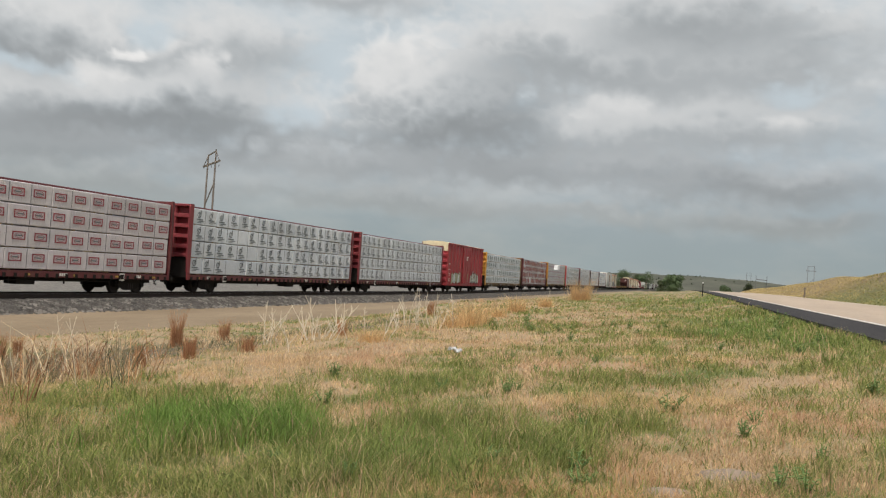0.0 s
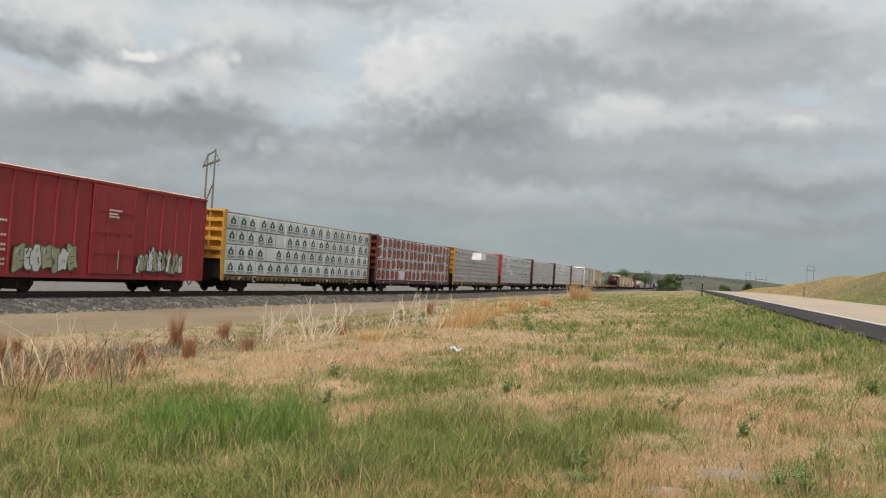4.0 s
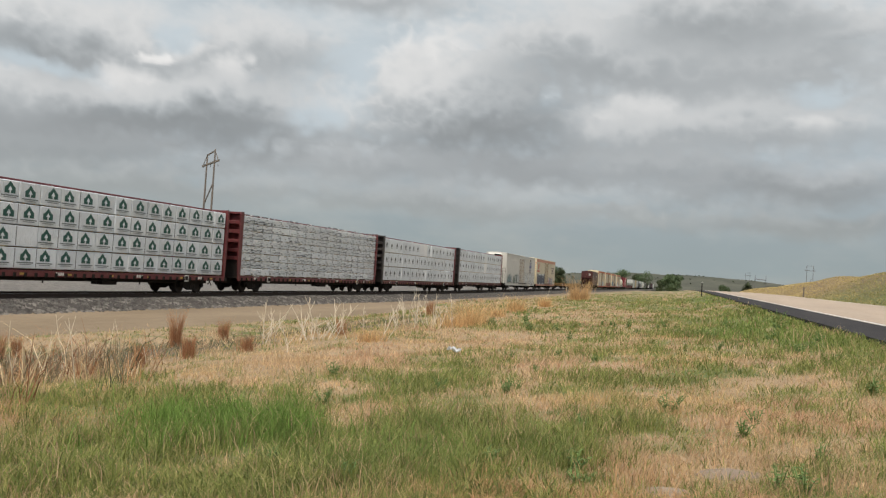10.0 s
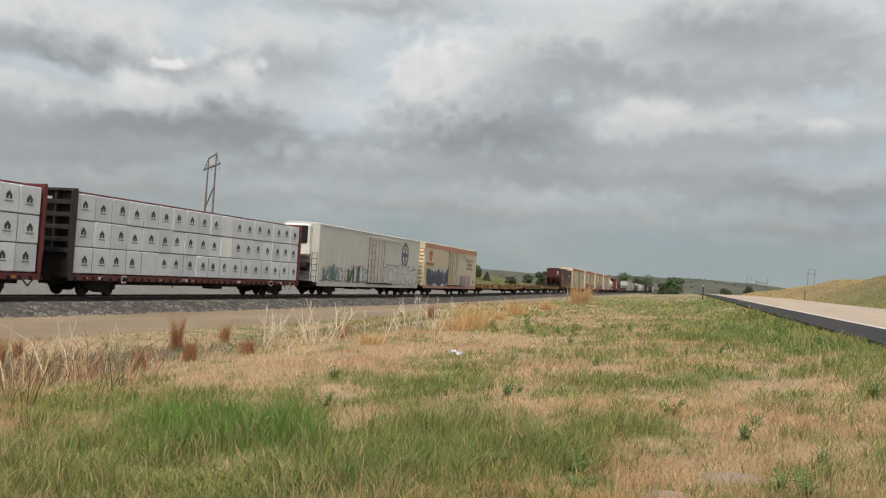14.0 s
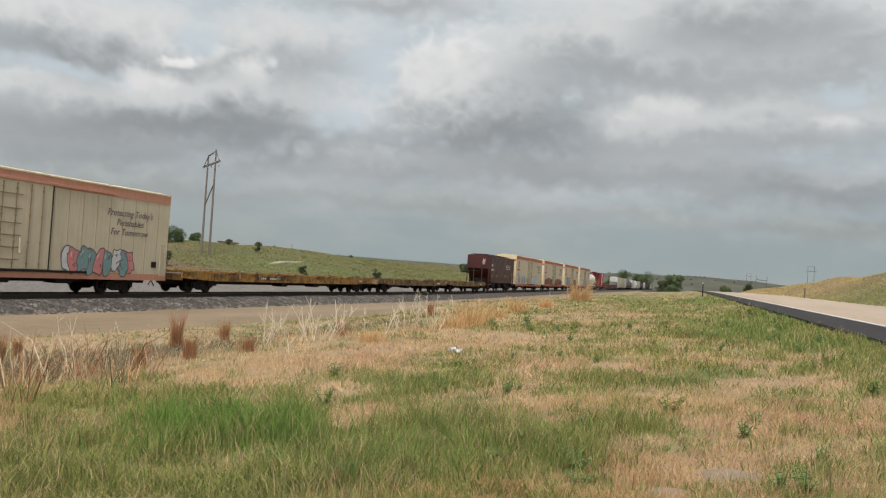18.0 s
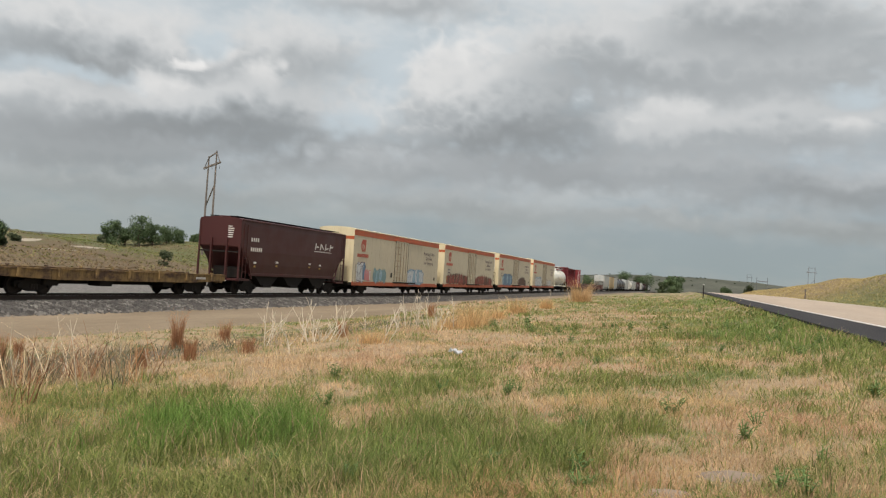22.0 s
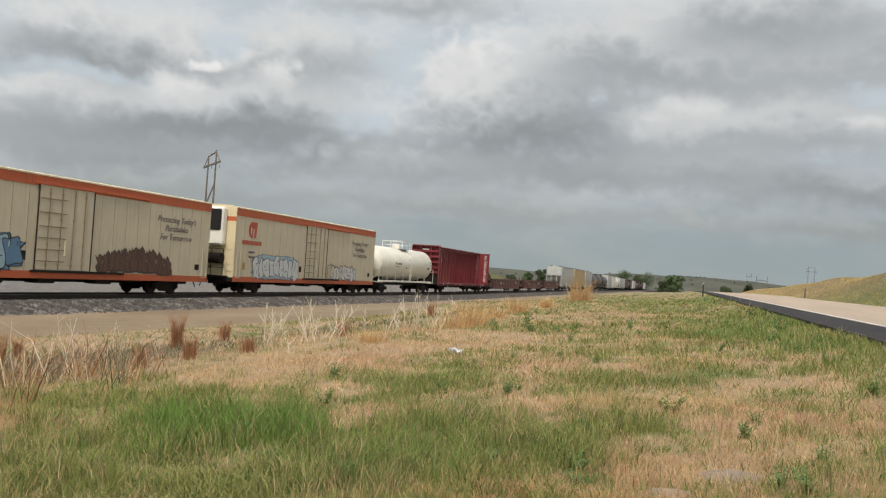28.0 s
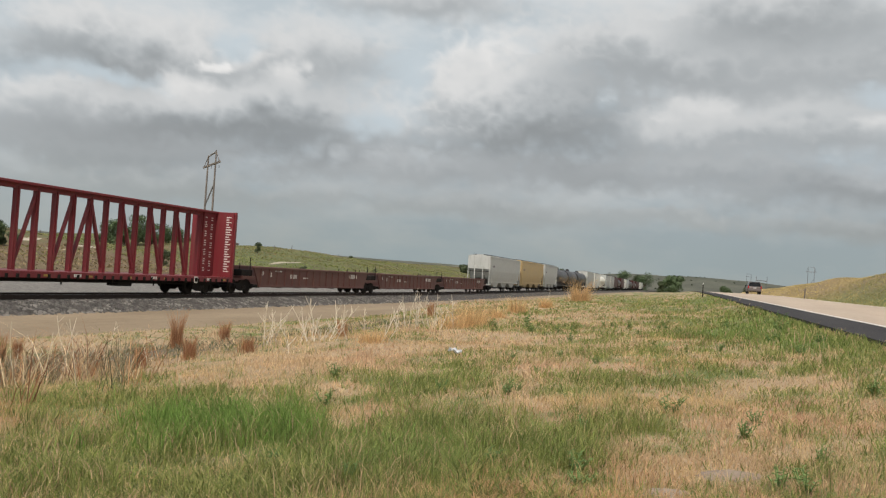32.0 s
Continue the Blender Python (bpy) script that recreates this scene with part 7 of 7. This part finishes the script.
def tank(lead, end, mat, label, near=True):
    car = empty("tank_wagon")
    L = end - lead
    h = L / 2
    r, zc = 1.46, 2.70
    b = Build()
    prof = [(-h + .15, .02), (-h + .18, .5), (-h + .30, 1.0), (-h + .52, 1.33), (-h + .85, r), (h - .85, r), (h - .52, 1.33), (h - .30, 1.0), (h - .18, .5), (h - .15, .02)]
    b.lathe([(a, q) for a, q in prof], 36, mat, "y", (0, 0, zc))
    part("barrel", b, car, "", True)
    for y in (-1.5, 1.5) if not near else (-.1,):
        b = Build()
        b.lathe([(y - .05, r + .012), (y + .05, r + .012)], 36, mat, "y", (0, 0, zc))
        part("band", b, car)
    b = Build()
    for s in (-1, 1):
        b.box(min(s * 1.2, s * 1.34), max(s * 1.2, s * 1.34), -h + .4, h - .4, 1.02, 1.18, mat, .02)
        for y in np.linspace(-h + 2.5, h - 2.5, 6):
            b.beam((s * 1.27, y, 1.15), (s * 1.18, y + .35, 1.75), .06, .06, mat)
    b.box(-.3, .3, -h + .1, h - .1, .72, 1.25, "steel_dark")
    for e in (-1, 1):
        b.box(-1.45, 1.45, min(e * (h - .1), e * (h - 1.1)), max(e * (h - .1), e * (h - 1.1)), .98, 1.06, mat)
        b.box(-.8, .8, min(e * (h - 1.3), e * (h - 2.4)), max(e * (h - 1.3), e * (h - 2.4)), 1.0, 1.55, "steel_dark")
    part("underframe", b, car)
    b = Build()
    b.lathe([(zc + r - .08, .46), (zc + r + .06, .45), (zc + r + .08, .36)], 18, mat, "z", (0, 0, 0))
    b.lathe([(zc + r + .06, .36), (zc + r + .36, .36), (zc + r + .40, .28)], 16, mat, "z", (0, -.1, 0))
    part("dome", b, car)
    if near:
        b = Build()
        zt = zc + r - .12
        b.box(-1.0, 1.0, -1.1, 1.1, zt, zt + .05, "galvanised")
        for x in (-1, 1):
            for y in (-1.1, 1.1):
                b.tube((x, y, zt), (x, y, zt + .78), .03, .03, 6, "white_paint")
        for z in (zt + .40, zt + .77):
            for p, q in (((-1, -1.1), (1, -1.1)), ((-1, 1.1), (1, 1.1)), ((-1, -1.1), (-1, 1.1)), ((1, -1.1), (1, 1.1))):
                b.tube((*p, z), (*q, z), .025, .025, 6, "white_paint")
        part("walkway", b, car, "top platform with white railings")
        b = Build()
        pts = [(1.36, 1.1), (1.50, zc), (1.22, zc + .90), (1.0, zc + r - .1)]
        for s in (-.22, .22):
            for (xa, za), (xb, zb) in zip(pts, pts[1:]):
                b.tube((xa, .7 + s, za), (xb, .7 + s, zb), .022, .022, 6, mat)
        for (xa, za), (xb, zb) in zip(pts, pts[1:]):
            for f in (0, .2, .4, .6, .8):
                b.tube((lerp(xa, xb, f), .48, lerp(za, zb, f)), (lerp(xa, xb, f), .92, lerp(za, zb, f)), .016, .016, 5, mat)
        part("ladder", b, car)
        for e in (-1, 1):
            b = Build()
            ye = e * (h - .15)
            for x in (-1.42, 1.42):
                b.tube((x, ye, 1.0), (x, ye, 2.35), .026, .026, 6, mat)
                b.tube((x, ye, 2.35), (x, ye - e * 1.6, 2.35), .026, .026, 6, mat)
            b.tube((-1.42, ye, 2.1), (1.42, ye, 2.1), .026, .026, 6, mat)
            part("handrail", b, car)
            w = Build()
            w.lathe([(0, .25), (.04, .26), (.06, .2)], 14, "steel_dark", "y", (.7, e * (h + .02), 1.6))
            part("brake_wheel", w, car)
        m = Build()

        def stick(y, z, ww, hh, mt):
            dz = z - zc
            m.add([(math.sqrt(r * r - (q - zc) ** 2) + .012, yy, q) for yy, q in ((y, z), (y + ww, z), (y + ww, z + hh), (y, z + hh))], [(0, 1, 2, 3)], mt)

        for k in range(9):
            if k != 3:
                stick(-h + 4.1 + k * .19, 2.60, .13, .20, "stencil_dark")
        for k in range(6):
            stick(-h + 4.1 + k * .2, 2.42, .15, .05, "stencil_dark")
        stick(-.9, 2.3, .5, .12, "reflector")
        stick(h - 2.2, 2.35, .7, .2, "stencil_dark")
        stick(h - 1.35, 2.7, .45, .45, "galvanised")
        stick(-h + 6.6, 2.5, .06, .6, "graf_brown")
        stick(.15, 2.6, .06, .55, "graf_brown")
        stick(h - 2.6, 2.4, .06, .5, "graf_brown")
        part("stencils", m, car)
    running_gear(car, h + .3, h - 1.95)
    return on_train(car, lead, end, label, "freight wagon")


def flatcar(lead, end, label, paint="rust_yellow", deep=0.0):
    car = empty("flatcar")
    L = end - lead
    h = L / 2
    b = Build()
    b.box(-1.36, 1.36, -h, h, 1.0, 1.08, "deck_wood")
    part("deck", b, car)
    for s in (-1, 1):
        b = Build()
        b.prism([(-h, 1.20), (-h, .86), (-h + 3.6, .72 - deep), (h - 3.6, .72 - deep), (h, .86), (h, 1.20)], s * 1.42 - .05, s * 1.42 + .05, "x", paint)
        b.box(s * 1.42 - .09, s * 1.42 + .09, -h, h, 1.17, 1.23, paint, .01)
        part("side_sill", b, car)
        for i in range(int(L / 2.45)):
            y = -h + 1.2 + i * 2.45
            k = Build()
            k.box(min(s * 1.46, s * 1.58), max(s * 1.46, s * 1.58), y - .09, y + .09, .84, 1.30, "rust_ochre", .02)
            part("stake_pocket", k, car)
    b = Build()
    b.box(-.35, .35, -h + .2, h - .2, .5, 1.0, "steel_dark")
    b.box(-1.3, 1.3, -h, -h + .3, .74, 1.0, paint)
    b.box(-1.3, 1.3, h - .3, h, .74, 1.0, paint)
    for y in (-h + 3, -2, 3):
        b.box(.5, 1.25, y, y + .9, .45, .8, "steel_dark", .03)
    part("underframe", b, car)
    m = Build()
    if deep or L > 25:
        bar(m, 1.475, -h + 8.2, -h + 11.6, .86, 1.07, "car_black")
        for k in range(12):
            if k not in (4, 5):
                bar(m, 1.483, -h + 8.5 + k * .24, -h + 8.66 + k * .24, .90, 1.03, "stencil")
    for k in range(5):
        bar(m, 1.475, h - 3 + k * .2, h - 2.86 + k * .2, .92, 1.04, "stencil")
    part("stencils", m, car)
    wheel = Build()
    for i in range(12):
        a, c = math.pi * i / 6, math.pi * (i + 1) / 6
        wheel.tube((-.6 + .25 * math.cos(a), -h - .05, 1.12 + .25 * math.sin(a)), (-.6 + .25 * math.cos(c), -h - .05, 1.12 + .25 * math.sin(c)), .018, .018, 5, "steel_dark")
    for i in range(3):
        a = math.pi * i / 3
        wheel.tube((-.6 + .25 * math.cos(a), -h - .05, 1.12 + .25 * math.sin(a)), (-.6 - .25 * math.cos(a), -h - .05, 1.12 - .25 * math.sin(a)), .014, .014, 5, "steel_dark")
    part("brake_wheel", wheel, car)
    running_gear(car, h + .3, h - 2.6)
    return on_train(car, lead, end, label, "freight wagon")


def well_unit(lead, end, first=False, last=False):
    car = empty("well_wagon")
    L = end - lead
    h = L / 2
    b = Build()
    for s in (-1, 1):
        b.prism([(-h + 1.2, 1.62), (-h + 1.9, .52), (h - 1.9, .52), (h - 1.2, 1.62)], s * 1.45 - .04, s * 1.45 + .04, "x", "well_brown")
        b.box(s * 1.45 - .10, s * 1.45 + .10, -h + 1.1, h - 1.1, 1.60, 1.74, "well_brown", .02)
        b.box(s * 1.45 - .07, s * 1.45 + .07, -h + 1.9, h - 1.9, .44, .58, "well_brown", .02)
    part("side_wall", b, car)
    for i in range(int((L - 4) / 1.1)):
        k = Build()
        y = -h + 2.1 + i * 1.1
        k.box(1.47, 1.55, y - .04, y + .04, .55, 1.60, "well_brown")
        part("side_post", k, car)
    for i in range(7):
        b = Build()
        y = -h + 2 + (L - 4) * i / 6
        b.box(-1.42, 1.42, y - .15, y + .15, .40, .52, "steel_dark")
        part("floor_beam", b, car)
    for e in (-1, 1):
        b = Build()
        b.box(-1.42, 1.42, min(e * (h - 1.9), e * h), max(e * (h - 1.9), e * h), .95, 1.12, "well_brown")
        b.box(-1.2, 1.2, min(e * (h - 1.5), e * (h - .2)), max(e * (h - 1.5), e * (h - .2)), 1.12, 1.5, "steel_dark", .04)
        part("end_platform", b, car)
        for x in (-1.3, -.5, .6, 1.35):
            b = Build()
            b.tube((x, e * (h - .9), 1.1), (x, e * (h - .9), 2.25 if x > 1 else 1.9), .03, .03, 6, "steel_dark")
            part("stanchion", b, car)
    m = Build()
    rng = np.random.default_rng(int(lead))
    for y, z, ww, hh in ((-h + 2.3, 1.2, .3, .25), (-h + 3.4, 1.1, .35, .3), (-h + 6.2, 1.05, 1.1, .26), (-h + 8.2, 1.05, .9, .1), (h - 5, 1.2, 1.6, .3), (-h + 4, 1.45, 1.2, .08)):
        for k in range(max(1, int(ww / .2))):
            bar(m, 1.492, y + k * .2, y + k * .2 + .13, z, z + hh, "stencil")
    part("stencils", m, car)
    running_gear(car, h, h - .7, False)
    return on_train(car, lead, end, "brown articulated container well wagon, empty, with white stencils", "freight wagon")


# ---------------------------------------------------------------- the train itself, from its leading visible wagon
centerbeam(17.8, 41.0, "maroon", "maroon", ("framed", "wrap_pink", 4, ()), "maroon centre-beam wagon stacked with lumber in red-printed white wrap")
centerbeam(42.2, 65.3, "oxide_red", "maroon", ("ringed", "wrap_white", 4, ()), "oxide-red centre-beam wagon stacked with white-wrapped lumber")
centerbeam(66.4, 90.1, "oxide_red", "maroon", ("ringed", "wrap_white", 4, ()), "oxide-red centre-beam wagon stacked with white-wrapped lumber")
boxcar(91.9, 107.7)
centerbeam(109.5, 132.9, "yellow", "rust_ochre", ("house", "wrap_white", 4, ()), "yellow centre-beam wagon with green-printed white lumber bundles")
centerbeam(134.1, 156.8, "maroon", "maroon", ("disc", "wrap_white", 4, ()), "maroon centre-beam wagon with lumber in red-disc printed wrap")
centerbeam(158.2, 181.5, "yellow", "rust_ochre", ("small", "wrap_grey", 4, ((3, -3.4, 1.7, "none"), (3, 1.7, 3.1, "wrap_bright"))), "yellow centre-beam wagon with grey-wrapped lumber, some bundles missing")
centerbeam(182.7, 206.0, "pink_red", "maroon", ("house", "wrap_white", 4, ()), "pinkish red centre-beam wagon with green-printed lumber bundles")
centerbeam(207.1, 230.2, "maroon", "maroon", ("slats", "wrap_white", 8, ()), "maroon centre-beam wagon with dull grey slatted lumber")
centerbeam(231.4, 254.8, "car_black", "maroon", ("tree", "wrap_white", 3, ((2, -1.5, 1.2, "wrap_bright"),)), "black centre-beam wagon with white lumber bundles in three layers")
centerbeam(256.1, 279.2, "car_black", "maroon", ("tree", "wrap_white", 3, ((2, 1.2, 2.8, "wrap_bright"), (1, 1.2, 2.8, "wrap_bright"))), "black centre-beam wagon with white lumber bundles in three layers")
reefer(281.9, 304.8, "grey", "pale grey refrigerator wagon with a blue cross emblem and graffiti", True,
       ((0.4, 4.6, 1.1, 2.5, ["graf_teal", "graf_pale"], "graf_black"), (5.0, 10.6, 1.05, 2.6, ["graf_green", "graf_pale"], "graf_black"), (11.2, 22.4, 0.95, 2.75, ["graf_pale", "pale_grey"], "graf_black", "pale_grey")))
reefer(306.6, 327.3, "ribbed", "cream refrigerator wagon with faded orange bands and graffiti", False,
       ((1.0, 9.2, 0.95, 2.75, ["graf_navy"], "graf_black", "graf_pale"), (12.9, 17.9, 0.95, 2.3, ["graf_pale", "graf_teal", "graf_rose"], "stencil_dark", "")), True)
flatcar(328.9, 356.9, "long yellow flat wagon with a rusty sill, empty")
flatcar(358.4, 378.4, "rusty yellow flat wagon, empty", "rust_ochre")
flatcar(379.6, 397.0, "rusty yellow flat wagon, empty", "rust_ochre")
hopper(398.5, 414.2, "hopper_brown", "dark brown covered hopper wagon with white stencils")
reefer(415.8, 438.6, "cream", "cream refrigerator wagon with orange bands and blue graffiti", False,
       ((.7, 2.5, 1.0, 2.6, ["graf_pale", "graf_blue"], "stencil_dark", "graf_pale"), (2.6, 3.9, 1.05, 2.1, ["graf_rose", "stencil"], "graf_rose", ""), (4.6, 7.4, 1.0, 2.2, ["graf_teal", "graf_sky"], "graf_teal", ""), (13.2, 18.0, .92, 2.35, ["graf_sky", "graf_pale"], "graf_blue", "graf_sky")))
reefer(441.0, 464.3, "cream", "cream refrigerator wagon with orange bands and red graffiti", False,
       ((1.2, 10.5, 1.0, 2.5, ["graf_red", "graf_red", "graf_brown"], "graf_brown"), (13, 22.3, 1.0, 2.4, ["graf_red", "graf_red", "graf_brown"], "graf_brown")))
reefer(467.4, 490.6, "cream", "cream refrigerator wagon with orange bands, cooling unit and graffiti", True,
       ((2.8, 9.0, 1.0, 2.6, ["graf_blue", "graf_sky"], "graf_black", "graf_blue"), (14.0, 19.8, 1.0, 2.6, ["graf_brown"], "graf_black")))
reefer(493.4, 516.0, "cream", "cream refrigerator wagon with orange bands, cooling unit and pale graffiti", True,
       ((2.4, 8.4, .95, 2.5, ["graf_pale"], "stencil_dark", "graf_sky"), (13.5, 18.7, 0.98, 2.2, ["graf_pale", "cream"], "graf_brown", "")))
tank(517.6, 533.4, "tank_white", "off-white tank wagon with a railed top platform")
centerbeam(534.7, 557.5, "wine_red", "wine_red", None, "empty deep red centre-beam wagon with white stencils", True)
well_unit(558.6, 579.9), well_unit(579.9, 599.6), well_unit(599.6, 620.6)
hopper(622.0, 642.2, "hopper_grey", "pale grey covered hopper wagon", "small")
hopper(643.4, 663.4, "hopper_tan", "tan covered hopper wagon", "small")
hopper(664.8, 680.2, "hopper_grey", "pale grey covered hopper wagon", "small")
tank(681.3, 696.8, "tank_black", "black tank wagon on dark trucks", False)
tank(698.2, 712.8, "tank_black", "black tank wagon on dark trucks", False)
FAR = (("tank", "tank_black"), ("hopper", "hopper_grey"), ("hopper", "white_paint"), ("tank", "tank_white"), ("hopper", "hopper_grey"), ("hopper", "hopper_grey"), ("hopper", "hopper_brown"), ("tank", "tank_black"),
       ("hopper", "hopper_brown"), ("hopper", "white_paint"), ("hopper", "hopper_grey"), ("tank", "tank_black"), ("tank", "tank_black"), ("hopper", "hopper_brown"), ("tank", "tank_black"), ("hopper", "hopper_brown"),
       ("hopper", "hopper_brown"), ("hopper", "white_paint"), ("hopper", "white_paint"), ("hopper", "hopper_grey"), ("tank", "tank_black"))
at = 714.2
for kind, mat in FAR:
    if kind == "tank":
        tank(at, at + 17.5, mat, ("black" if mat == "tank_black" else "white") + " tank wagon far back in the train", False)
    else:
        hopper(at, at + 17.5, mat, {"hopper_grey": "pale grey", "hopper_brown": "dark brown", "white_paint": "white", "hopper_tan": "tan"}[mat] + " covered hopper wagon far back in the train", "small")
    at += 19.0


# ---------------------------------------------------------------- the passing car
def soften(ob, width, seg=3):
    md = ob.modifiers.new("round", "BEVEL")
    md.width, md.segments, md.limit_method, md.angle_limit = width, seg, "ANGLE", radians(25)
    ob.data.polygons.foreach_set("use_smooth", np.ones(len(ob.data.polygons), dtype=bool))
    return ob


def build_suv():
    """A large estate car: nose towards +y, wheels on z = 0."""
    car = empty("sport_utility_vehicle")
    b = Build()
    side = [(-2.46, .62), (-2.52, .80), (-2.50, 1.02), (-2.43, 1.16), (1.30, 1.16), (2.20, 1.08), (2.48, .96), (2.54, .70), (2.48, .40), (-2.40, .40)]
    b.prism(side, -.995, .995, "x", "suv_paint")
    soften(part("body", b, car), .09)
    b = Build()
    vs = [(x, y, z) for y, z, x0 in ((-2.46, 1.10, .965), (1.34, 1.12, .965), (-2.27, 1.90, .79), (.40, 1.90, .79)) for x in (-x0, x0)]
    b.add(vs, [(0, 1, 3, 2), (4, 6, 7, 5), (0, 4, 5, 1), (2, 3, 7, 6), (0, 2, 6, 4), (1, 5, 7, 3)], "suv_paint")
    cab = soften(part("cabin", b, car), .13, 4)
    b = Build()
    b.add([(-.86, -2.455, 1.20), (.86, -2.455, 1.20), (.80, -2.37, 1.60), (.70, -2.33, 1.76), (-.70, -2.33, 1.76), (-.80, -2.37, 1.60)], [(0, 1, 2, 3, 4, 5)], "suv_glass")
    part("window", b, cab, "dark tinted rear window")
    for s in (-1, 1):
        for y0, y1, a, c in ((-2.12, -1.25, .12, 0), (-1.17, -.15, 0, 0), (-.07, 1.05, 0, .62)):
            b = Build()
            f = lambda z: s * (lerp(.965, .79, (z - 1.11) / .79) + .012)
            b.add([(f(1.22), y0, 1.22), (f(1.22), y1, 1.22), (f(1.74), y1 - c, 1.74), (f(1.74), y0 + a, 1.74)], [(0, 1, 2, 3)], "suv_glass")
            part("window", b, cab)
        b = Build()
        b.prism([(s * .80, .86), (s * 1.0, .86), (s * 1.0, 1.24), (s * .90, 1.30), (s * .84, 1.10)][::s], -2.54, -2.34, "y", "tail_lamp")
        soften(part("tail_lamp", b, car), .03, 2)
        b = Build()
        b.box(min(s * .97, s * 1.20), max(s * .97, s * 1.20), .82, .98, 1.14, 1.34, "suv_glass", .04)
        part("mirror", b, car, "dark door mirror")
        b = Build()
        for p, q in (((-1.9, 1.90), (-1.75, 1.98)), ((-1.75, 1.98), (-.1, 1.99)), ((-.1, 1.99), (.1, 1.90))):
            b.tube((s * .68, *p), (s * .68, *q), .025, .025, 6, "suv_paint")
        part("roof_rail", b, car)
        for y in (-.98, .05):
            b = Build()
            b.box(min(s * .985, s * 1.015), max(s * .985, s * 1.015), y - .1, y + .1, 1.06, 1.10, "chrome", .008)
            part("door_handle", b, car)
    b = Build()
    b.box(-.74, .74, -2.40, -2.20, 1.82, 1.88, "suv_paint", .025)
    part("spoiler", b, car)
    b = Build()
    b.box(-.99, .99, -2.64, -2.40, .46, .74, "suv_paint", .08)
    part("bumper", b, car)
    b = Build()
    b.box(-.80, .80, -2.56, -2.36, .34, .47, "steel_dark", .04)
    part("lower_valance", b, car)
    b = Build()
    b.box(-.38, .38, -2.545, -2.50, 1.03, 1.08, "chrome", .012)
    part("tailgate_trim", b, car)
    b = Build()
    b.box(-.20, .20, -2.55, -2.50, .86, .98, "plate", .01)
    part("plate", b, car)
    tyre, rim = Build(), Build()
    tyre.lathe([(-.12, .26), (-.125, .36), (-.10, .395), (.10, .395), (.125, .36), (.12, .26)], 20, "rubber", "x")
    for i in range(5):
        a = 2 * math.pi * i / 5
        rim.beam((0, .05 * math.cos(a), .05 * math.sin(a)), (0, .25 * math.cos(a), .25 * math.sin(a)), .20, .07, "chrome")
    rim.lathe([(-.11, .255), (-.12, .22), (-.10, .215), (.10, .215), (.12, .22), (.11, .255)], 20, "chrome", "x")
    rim.lathe([(-.09, .0), (-.10, .07), (.10, .07), (.09, 0)], 12, "chrome", "x")
    tm, rm = tyre.mesh("tyre"), rim.mesh("rim")
    for y in (-1.48, 1.50):
        for s in (-1, 1):
            w = part("wheel", tm, car)
            w.matrix_basis = pose(s * .87, y, .395)
            SUV_WHEELS.append((w, s * .87, y))
            part("rim", rm, w)
            # Solid near-black half-disc stands in for the shade inside the wheel well.
            b = Build()
            b.prism([(y + .45 * math.cos(a), .395 + .45 * math.sin(a)) for a in np.linspace(-.2, math.pi + .2, 13)], min(s * .80, s * 1.0), max(s * .80, s * 1.0), "x", "hole")
            part("wheel_arch", b, car)
    car.scale = (0.94, 0.94, 0.94)
    return tagged(car, "grey-brown sport utility car driving away on the highway", "car")


SUV_WHEELS = []
SUV = build_suv()


def suv_pose(l):
    x, y = road_xy(11.15, l)
    return Matrix.Translation((x, y, float(road_z(11.15, l)) + .004)) @ Matrix.Rotation(B, 4, "Z")


# ---------------------------------------------------------------- what moves
def wheel_place(wheel):
    return 0.89 if wheel.matrix_basis.translation.y > 0 else -0.89


def motions():
    # the overcast drifts slowly from west to east
    walk(backdrop, [(t, Matrix.Rotation(radians(-0.160 * t), 4, "Z")) for t in (0, 8, 16, 24, 32)])
    # the train runs towards -s at a steady speed
    for car, s in TRAIN:
        walk(car, [(t, on_line(s - SPEED * t)) for t in range(0, 33)])
        # its wheels roll while it is near
        t0, t1 = max(0.0, (s - 125) / SPEED), min(32.0, (s - 10) / SPEED)
        if t1 - t0 < 1:
            continue
        times = sorted({0.0, 32.0, *(k / 30 for k in range(int(t0 * 30), int(t1 * 30) + 1))})
        turn = [(t, pose(0, 0, 0, -math.degrees(SPEED * (min(max(t, t0), t1) - t0) / 0.455), 0, 0)) for t in times]
        for gear in car.children:
            for wheel in gear.children:
                if wheel.name.startswith("wheelset"):
                    walk(wheel, [(t, Matrix.Translation((0, wheel_place(wheel), 0.455)) @ m) for t, m in turn])
    # the car comes from behind, passes and drives away
    walk(SUV, [(t, suv_pose(SUV_L + SUV_V * (t - 29.3))) for t in (0, 8, 16, 20, 24, 26, 27, 28, 29, 30, 31, 32)])
    for wheel, x, y in SUV_WHEELS:
        walk(wheel, [(0, pose(x, y, .395))] + [(27.5 + k / 30, pose(x, y, .395, -58.0 * k, 0, 0)) for k in range(136)])


SUV_L, SUV_V = 65.0, 27.0
motions()
